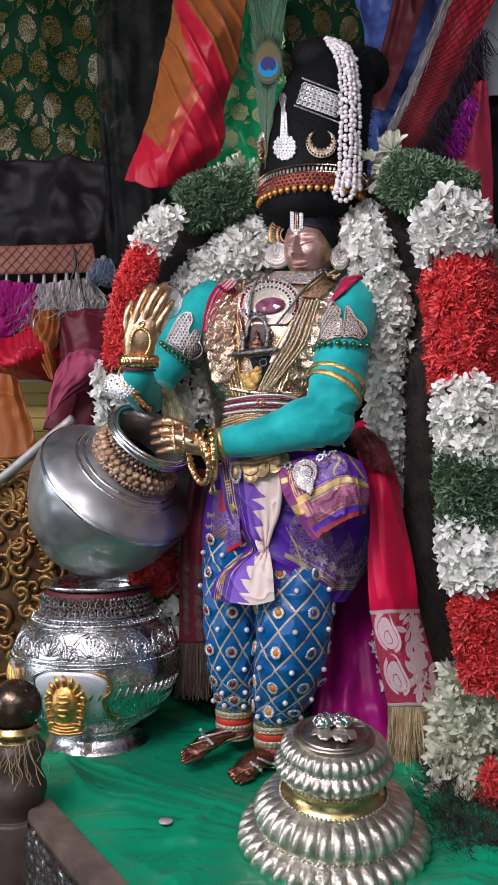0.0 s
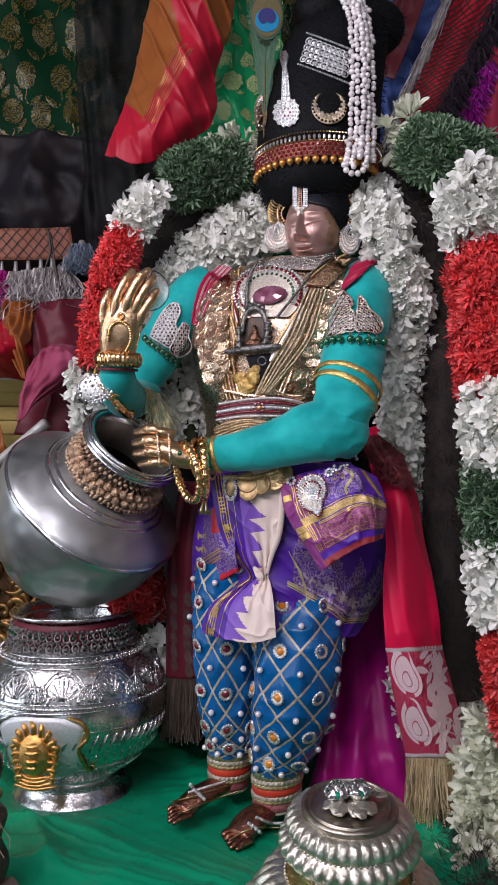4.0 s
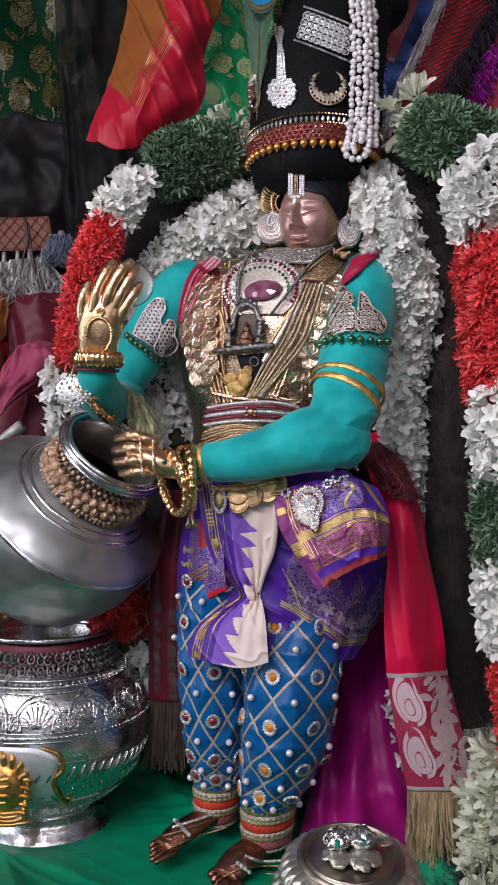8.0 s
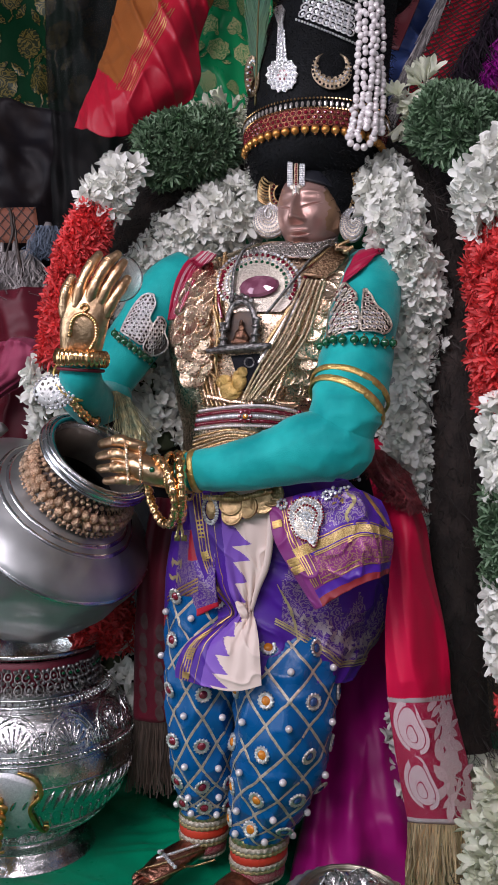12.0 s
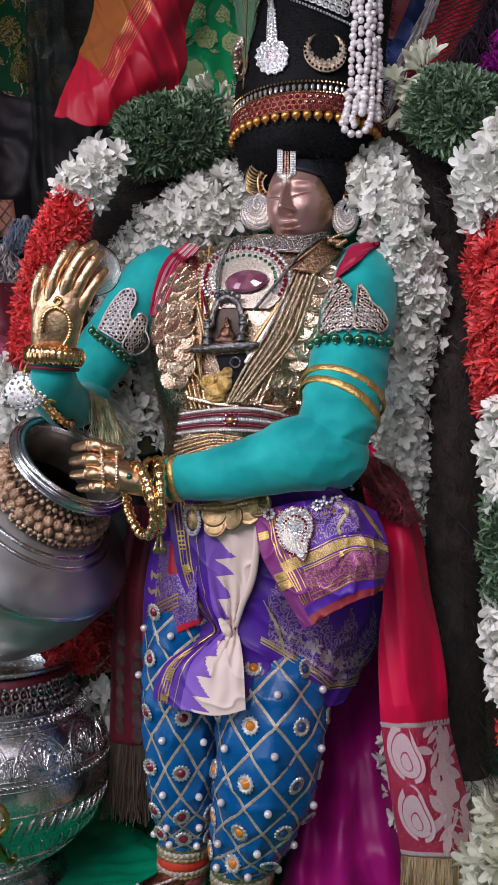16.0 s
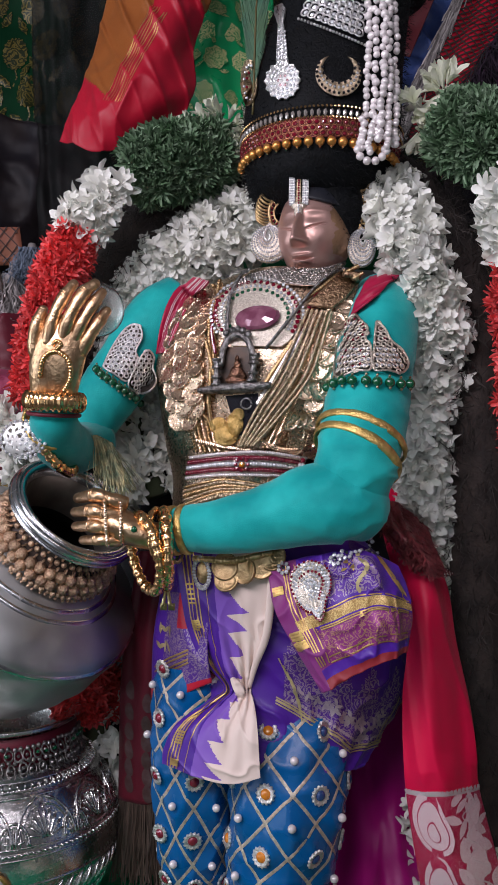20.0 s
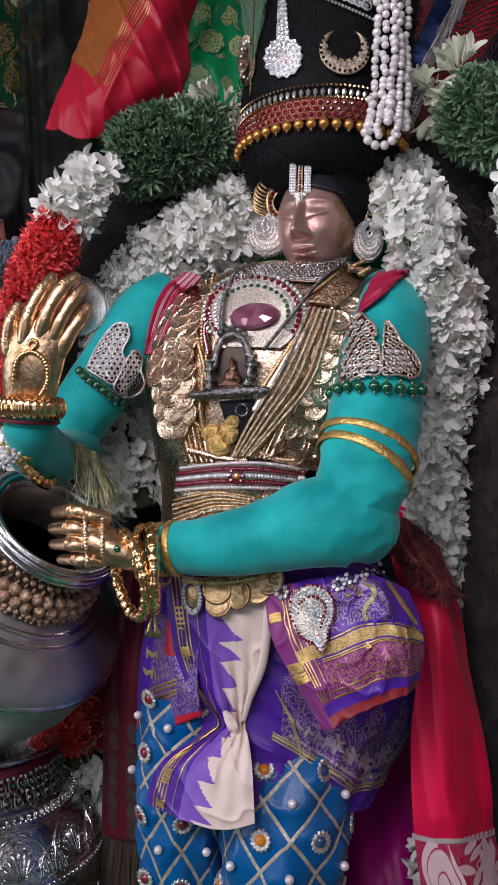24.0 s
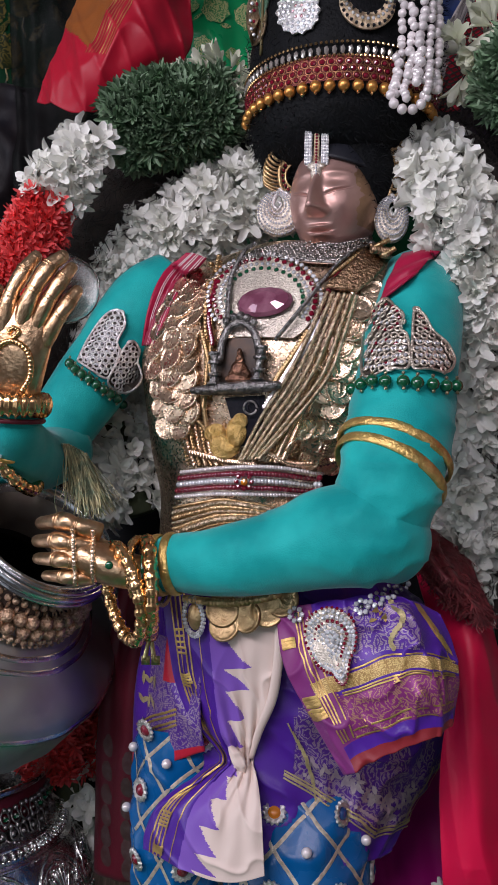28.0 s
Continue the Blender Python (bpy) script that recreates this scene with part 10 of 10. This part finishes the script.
P1 = [(0.1004, 1.06, 0.5948), (0.104, 1.06, 0.6095), (0.1089, 1.06, 0.6154), (0.1154, 1.06, 0.6214), (0.122, 1.06, 0.6153), (0.1275, 1.06, 0.61), (0.1254, 1.06, 0.6003), (0.1301, 1.06, 0.5954), (0.1312, 1.06, 0.5746), (0.1181, 1.06, 0.5732), (0.1009, 1.06, 0.5679)]
P2 = [(0.1331, 1.06, 0.5955), (0.1337, 1.06, 0.6101), (0.1351, 1.06, 0.6148), (0.1414, 1.06, 0.6095), (0.1469, 1.06, 0.5996), (0.1563, 1.06, 0.5913), (0.1615, 1.06, 0.5799), (0.1566, 1.06, 0.5721), (0.145, 1.06, 0.5737), (0.1335, 1.06, 0.5747)]
armlet("pair of diamante armlet plates with green glass drops", [P1, P2], 28,
       quad((0.1016, 1.06, 0.5933), (0.1293, 1.06, 0.5946), (0.1304, 1.06, 0.5762), (0.102, 1.06, 0.5702), 10, 4) + quad((0.1347, 1.06, 0.5947), (0.1505, 1.06, 0.5931), (0.1585, 1.06, 0.5759), (0.135, 1.06, 0.5762), 7, 4) + ring_pts((0.1156, 1.06, 0.609), 0.005, 0.005, 9),
       ring_pts((0.1156, 1.06, 0.6082), 0.0088, 0.0085, 12) + ring_pts((0.116, 1.06, 0.5847), 0.009, 0.008, 8) + [Vector((0.1376, 1.06, 0.6083)), Vector((0.1415, 1.06, 0.6007))],
       [(0.0907, 1.06, 0.5534), (0.0937, 1.06, 0.5593), (0.0998, 1.06, 0.5625), (0.1071, 1.06, 0.5649), (0.1159, 1.06, 0.5647), (0.1275, 1.06, 0.5649), (0.1367, 1.06, 0.564), (0.1471, 1.06, 0.5634), (0.156, 1.06, 0.5624), (0.1629, 1.06, 0.5629)], M["pale_setting"])
Q1 = [(-0.1227, 1.2, 0.5901), (-0.1149, 1.2, 0.6071), (-0.1042, 1.2, 0.6242), (-0.0948, 1.2, 0.633), (-0.0862, 1.2, 0.6332), (-0.0831, 1.2, 0.6222), (-0.0895, 1.2, 0.6076), (-0.0883, 1.2, 0.598), (-0.0974, 1.2, 0.5762), (-0.112, 1.2, 0.5831)]
Q2 = [(-0.0882, 1.2, 0.5932), (-0.0836, 1.2, 0.6029), (-0.0765, 1.2, 0.6084), (-0.0711, 1.2, 0.6008), (-0.0728, 1.2, 0.5911), (-0.0667, 1.2, 0.5777), (-0.0742, 1.2, 0.567), (-0.0857, 1.2, 0.5644), (-0.0974, 1.2, 0.5723)]
armlet("pair of silver filigree armlet plates with dark green drops", [Q1, Q2], 28,
       quad((-0.1169, 1.2, 0.5902), (-0.0956, 1.2, 0.6244), (-0.0868, 1.2, 0.6197), (-0.0985, 1.2, 0.581), 9, 5) + ring_pts((-0.0807, 1.2, 0.5789), 0.0075, 0.0065, 12), [],
       [(-0.1289, 1.2, 0.5876), (-0.1245, 1.2, 0.5828), (-0.1186, 1.2, 0.5786), (-0.1128, 1.2, 0.5749), (-0.1069, 1.2, 0.5702), (-0.1011, 1.2, 0.5665), (-0.0952, 1.2, 0.5627), (-0.0894, 1.2, 0.559), (-0.0845, 1.2, 0.5543)], M["silver_setting"])


def bangle(name, label, c, axis, r, thick, material, group="", flat=1.0, wob=0.0, seg=160, lobes=0):
    q = Vector(axis).to_track_quat("Z", "Y").to_matrix()
    bm = bmesh.new()
    rings = []
    for k in range(seg):
        a = 2 * math.pi * k / seg
        d = q @ Vector((math.cos(a), math.sin(a), 0))
        z = q @ Vector((0, 0, 1))
        tt = thick * (1 + (0.13 * math.sin(lobes * a) + 0.12 * noise.noise(d * 9) + 0.1 * math.sin(3 * lobes * a) if lobes else 0))
        ring = [bm.verts.new(Vector(c) + d * (r + tt * math.cos(b)) + z * tt * flat * math.sin(b) + z * wob * math.sin(2 * a)) for b in [2 * math.pi * i / 10 for i in range(10)]]
        rings.append(ring)
    for k in range(seg):
        for i in range(10):
            bm.faces.new((rings[k - 1][i - 1], rings[k - 1][i], rings[k][i], rings[k][i - 1]))
    return solid(name, bm, material, label, "bangle", group)


LACE = mat("gold_lace", (0.85, 0.6, 0.22), 0.36, 0.85, (0.45, 0.27, 0.07), 150, 0.7, 0.6, 500)
ax = Vector((0.1178, 1.05, 0.4873)) - Vector((0.1414, 1.095, 0.5793))
bangle("lace_band", "gold lace band round the velvet sleeve", (0.1228, 1.064, 0.5153), ax + Vector((-0.02, 0, 0)), 0.0396, 0.0016, LACE, "gold lace bands", 2.4)
bangle("lace_band", "gold lace band round the velvet sleeve", (0.119, 1.059, 0.5029), ax + Vector((-0.035, 0, 0.0)), 0.0392, 0.0016, LACE, "gold lace bands", 2.8)
ax = Vector((-0.0482, 1.09, 0.427)) - Vector((0.0278, 1.07, 0.4394))
bangle("lace_band", "gold lace band at the velvet cuff", (-0.0282, 1.087, 0.4349), ax, 0.0212, 0.0016, LACE, "gold lace bands", 2.2)
bangle("lace_band", "gold lace band at the velvet cuff", (-0.0381, 1.09, 0.4335), ax, 0.0208, 0.0016, LACE, "gold lace bands", 2.2)
bangle("bangle", "smooth gold bangle with a knotted head", (-0.063, 1.082, 0.4138), ax + Vector((0.02, -0.05, 0)), 0.0335, 0.0047, M["gold"], "wrist bangles", lobes=22)
bangle("bangle", "smooth gold bangle with a knotted head", (-0.0454, 1.083, 0.4184), ax + Vector((0.02, -0.03, 0.01)), 0.0325, 0.0047, M["gold"], "wrist bangles", lobes=20)
bangle("bangle", "gold bangle with a beaded edge", (-0.0511, 1.087, 0.4292), ax, 0.0225, 0.0032, M["gold"], "wrist bangles", lobes=18)
for dx, mt in ((0, "emerald"), (1, "old_gold")):
    bangle("bangle", "thin green glass bangle" if mt == "emerald" else "thin antique gold bangle", Vector((-0.0418, 1.087, 0.4277)) + Vector((0.004 * dx, 0, 0)), ax, 0.0222, 0.0014, M[mt], "wrist bangles")
ax = Vector((-0.1493, 1.09, 0.5359)) - Vector((-0.1657, 1.12, 0.5193))
bangle("bangle", "broad gold cuff below the raised palm", (-0.1438, 1.08, 0.5464), (0.05, -0.1, 1), 0.0235, 0.0042, M["gold"], "wrist bangles", 1.8, lobes=30)
bangle("cord", "dark maroon cord round the raised wrist", (-0.1454, 1.085, 0.5354), (0.05, -0.1, 1), 0.0222, 0.0018, M["maroon"], "")
bangle("bangle", "ornate gold bangle hanging on the raised forearm", (-0.1569, 1.125, 0.5117), ax + Vector((0.1, 0.02, 0.06)), 0.0335, 0.0047, M["gold"], "wrist bangles", lobes=26)
bangle("lace_band", "gold lace band at the velvet cuff", (-0.1526, 1.1, 0.5268), ax, 0.024, 0.0014, LACE, "gold lace bands", 2.2)
t = thing("wrist_brooch", "silver brooch of clustered clear stones on the forearm", "brooch", (-0.1725, 1.083, 0.5129))
mesh = ball_mesh("stone", 0.0019, M["gem"], 1)
for ring_r, cnt in ((0.0, 1), (0.0055, 7), (0.0105, 14), (0.0155, 20), (0.0195, 26)):
    for k in range(cnt):
        a = 2 * math.pi * k / cnt
        piece("stone", mesh, Matrix.Translation(Vector((-0.1725, 1.083, 0.5129)) + Vector((ring_r * 1.05 * math.cos(a), 0.35 * ring_r * (1 - math.cos(a)) * 0.5, ring_r * 0.85 * math.sin(a)))), t)
bm = bmesh.new()
ball(bm, Vector((-0.1725, 1.087, 0.5129)), 0.0195, 3, (1, 0.2, 0.85))
part("plate", bm, M["filigree"], t)
t = thing("gold_tassel", "gold thread tassel hanging from the raised forearm", "tassel", (-0.1257, 1.19, 0.5171))
bm = bmesh.new()
for k in range(8):
    strands(bm, Vector((-0.1232, 1.16, 0.5195)) + Vector((0.002 * k, 0, -0.001 * k)), 0.055, 0.003, 40, rnd, 0.16, 0.00028, 5, 0.2, (0.35, 0, -0.94))
part("threads", bm, isle(mat("green_gold_thread", (0.5, 0.42, 0.22), 0.4, 0.5, (0.1, 0.2, 0.13), 130, 0.8), 0.6), t, kind="stuff")

# scroll relief on the raised palm and knuckle rings on the resting hand
t = thing("palm_ornament", "embossed gold scroll chain on the raised palm", "ornament", (-0.1365, 1.05, 0.5728))
chain(t, BODY, [(-0.15, 1.05, 0.5639), (-0.147, 1.05, 0.5804), (-0.1365, 1.05, 0.5863), (-0.126, 1.05, 0.5787), (-0.1244, 1.05, 0.5637), (-0.1304, 1.05, 0.5517)], 0, 0.0022, M["gold"], 0.001, "scroll")
chain(t, BODY, [(-0.1365, 1.05, 0.5878), (-0.132, 1.05, 0.5923), (-0.1365, 1.05, 0.5953), (-0.1395, 1.05, 0.5908)], 0, 0.0018, M["gold"], 0.001, "knot", 16)
t = thing("hand_chain", "rose gold rings joined across the resting hand", "ornament", (-0.0877, 1.07, 0.442))
for a, b in (((-0.0832, 1.07, 0.4595), (-0.0816, 1.07, 0.423)), ((-0.0969, 1.07, 0.461), (-0.0938, 1.07, 0.4215))):
    chain(t, BODY, [a, Vector(a).lerp(Vector(b), 0.5), b], 0, 0.0018, M["rose_gold"], 0.001, "ring_bar", 24)
bm = bmesh.new()
p, n = lay(BODY, (-0.071, 1.07, 0.4366), 0, 0.001)
ball(bm, p, 0.003, 2, (1, 0.6, 1))
part("green_stone", bm, M["emerald"], t)

# jewelled chains over the insteps
t = thing("foot_chains", "silver chains with tiny stones over the copper feet", "anklet", (0.0174, 1.12, -0.02))
for nm, pts in (
    ("instep", [(-0.0665, 1.12, 0.0253), (-0.0485, 1.12, 0.0307), (-0.0172, 1.12, 0.0402)]),
    ("toe_line", [(-0.0879, 1.12, 0.0132), (-0.0532, 1.12, 0.0227), (-0.0119, 1.12, 0.0362)]),
    ("toe_line", [(-0.0785, 1.12, -0.0013), (-0.0452, 1.12, 0.0135), (-0.0052, 1.12, 0.027)]),
    ("cross_band", [(-0.0639, 1.12, 0.0346), (-0.0558, 1.12, 0.0254), (-0.0478, 1.12, 0.0175)]),
    ("instep", [(0.0148, 1.12, -0.0047), (0.0347, 1.12, -0.0112), (0.0626, 1.12, -0.0097)]),
    ("toe_line", [(-0.0172, 1.12, -0.0327), (0.0121, 1.12, -0.018), (0.0533, 1.12, -0.0164)]),
    ("toe_line", [(0.0015, 1.12, -0.0392), (0.0254, 1.12, -0.0271), (0.058, 1.12, -0.0243)]),
    ("cross_band", [(0.0068, 1.12, -0.0127), (0.0188, 1.12, -0.0219), (0.0294, 1.12, -0.0337)]),
):
    chain(t, BODY, pts, 5, 0.0019 if nm != "toe_line" else 0.0012, M["old_gold"] if nm == "toe_line" else M["silver_setting"], 0.0015, nm, 30)
    if nm == "cross_band":
        string(t, BODY, pts, 5, 0.0026, M["gem"], 7, 0.003, "stone")

# clear disc behind the raised fingers
bm = bmesh.new()
lathe(bm, smooth_profile([(0.0, 0.0), (0.022, 0.001), (0.0245, 0.0025), (0.025, 0.001), (0.022, -0.001), (0.0, -0.002)], 20), 40, facing((-0.1093, 1.082, 0.6276), (0.15, -1, 0.1)))
solid("clear_disc", bm, M["clear"], "clear glass-like disc held behind the raised fingers", "disc")

# earrings: a comb of curling sprays with rubies, over a broad crescent set with clear stones
def earring(low, w, fx, tall):
    """low: the middle of the round drop; w: 1 or -1, the side to which the comb spreads; fx: foreshortening; tall: height of the comb."""
    low = Vector(low)
    at = lambda x, z, y=0.0: low + Vector((-x * w * fx, y, z))
    t = thing("earring", "large gold filigree earring with rubies and a round diamante drop", "earring", at(0, -0.02), "earrings")
    # round drop: a broad paved crescent closed round a small eye
    bm = bmesh.new()
    rings = []
    for f, y in ((0.0, 0.0), (0.0, -0.0018), (0.5, -0.003), (1.0, -0.0018), (1.0, 0.0)):
        ring = []
        for k in range(48):
            a = 2 * math.pi * k / 48
            o = Vector((0.0188 * math.cos(a), 0.0192 * math.sin(a)))
            h = Vector((-0.002 + 0.0048 * math.cos(a), 0.0085 + 0.0062 * math.sin(a)))
            q = o.lerp(h, f)
            ring.append(bm.verts.new(at(q.x, q.y, y)))
        rings.append(ring)
    for ra, rb in zip(rings, rings[1:] + rings[:1]):
        for k in range(48):
            bm.faces.new((ra[k - 1], ra[k], rb[k], rb[k - 1]))
    drop = part("drop", bm, M["pale_setting"], t, "round drop paved with clear stones")
    rnd = random.Random(7)
    clear, ruby = ball_mesh("stone", 0.00105, M["gem"], 1), ball_mesh("ruby", 0.0014, M["ruby"], 1)
    for f, n in ((0.1, 44), (0.3, 38), (0.5, 32), (0.7, 26), (0.88, 20)):
        for k in range(n):
            a = 2 * math.pi * (k + 0.5 * f) / n
            o = Vector((0.0188 * math.cos(a), 0.0192 * math.sin(a)))
            h = Vector((-0.002 + 0.0048 * math.cos(a), 0.0085 + 0.0062 * math.sin(a)))
            q = o.lerp(h, f)
            if (o - h).length > 0.006 or 0.2 < f < 0.6:
                piece("stone", clear, Matrix.Translation(at(q.x, q.y, -0.0021 - 0.0012 * math.sin(math.pi * f))), drop)
    bm = bmesh.new()
    tube(bm, [at(x, z, -0.001) for x, z in ((0.001, 0.021), (-0.0035, 0.015), (-0.0055, 0.008), (-0.002, 0.004), (0.0012, 0.0075), (-0.0015, 0.0105))], [0.002, 0.0022, 0.0018, 0.0016, 0.0013, 0.0008], 8, 40)
    part("scroll", bm, M["silver_setting"], t)
    bm = bmesh.new()
    tube(bm, [at(0.001, 0.019), at(0.006, 0.0165, -0.001), at(0.011, 0.011, -0.001)], [0.0026, 0.0032, 0.0022], 10, 20, flat=0.5)
    part("strap", bm, M["silver_setting"], t)
    # comb of curling sprays on a bowed stem
    stem = [(0.003, 0.018), (0.0, 0.018 + tall * 0.3), (-0.0005, 0.018 + tall * 0.65), (0.0035, 0.018 + tall)]
    bm = bmesh.new()
    tube(bm, [at(x, z) for x, z in stem], [0.0016, 0.0019, 0.0015, 0.0008], 8, 24)
    part("stem", bm, M["old_gold"], t)
    for k in range(9):
        f = (k + 0.5) / 9
        x0, z0, _ = spline([(x, z, 0) for x, z in stem], f * 0.94)
        reach = 0.0165 * (1 - 0.45 * f)
        bm = bmesh.new()
        tube(bm, [at(x0, z0), at(x0 - reach * 0.4, z0 - 0.0005, -0.0015), at(x0 - reach * 0.85, z0 + 0.003, -0.0015), at(x0 - reach, z0 + 0.0075), at(x0 - reach * 0.8, z0 + 0.0085)], [0.0008, 0.0011, 0.0012, 0.0009, 0.0005], 6, 14)
        ball(bm, at(x0 - reach * 0.76, z0 + 0.0078), 0.0013, 1)
        part("spray", bm, M["old_gold"], t)
    # ruby lattice between the comb and the ear
    bm = bmesh.new()
    hub = Vector((0.0125, 0.017 + tall * 0.5))
    rim = lambda r, a: at(hub.x + r * math.cos(a), hub.y + r * 1.25 * math.sin(a))
    for r in (0.0082, 0.0128):
        tube(bm, [rim(r, 1.5 + 0.3 * k) for k in range(12)], [0.0009], 6, 36)
    for k in range(10):
        a = 1.6 + 0.34 * k
        tube(bm, [rim(0.0082, a), rim(0.0105, a + 0.08), rim(0.0128, a)], [0.0006], 5, 6)
    part("ruby_lattice", bm, M["old_gold"], t)
    for k in range(10):
        piece("ruby", ruby, Matrix.Translation(rim(0.0105, 1.77 + 0.34 * k) + Vector((0, -0.0005, 0))), t)


earring((0.0455, 1.175, 0.7117), -1, 1.0, 0.03)
earring((0.136, 1.165, 0.7061), 1, 0.75, 0.052)
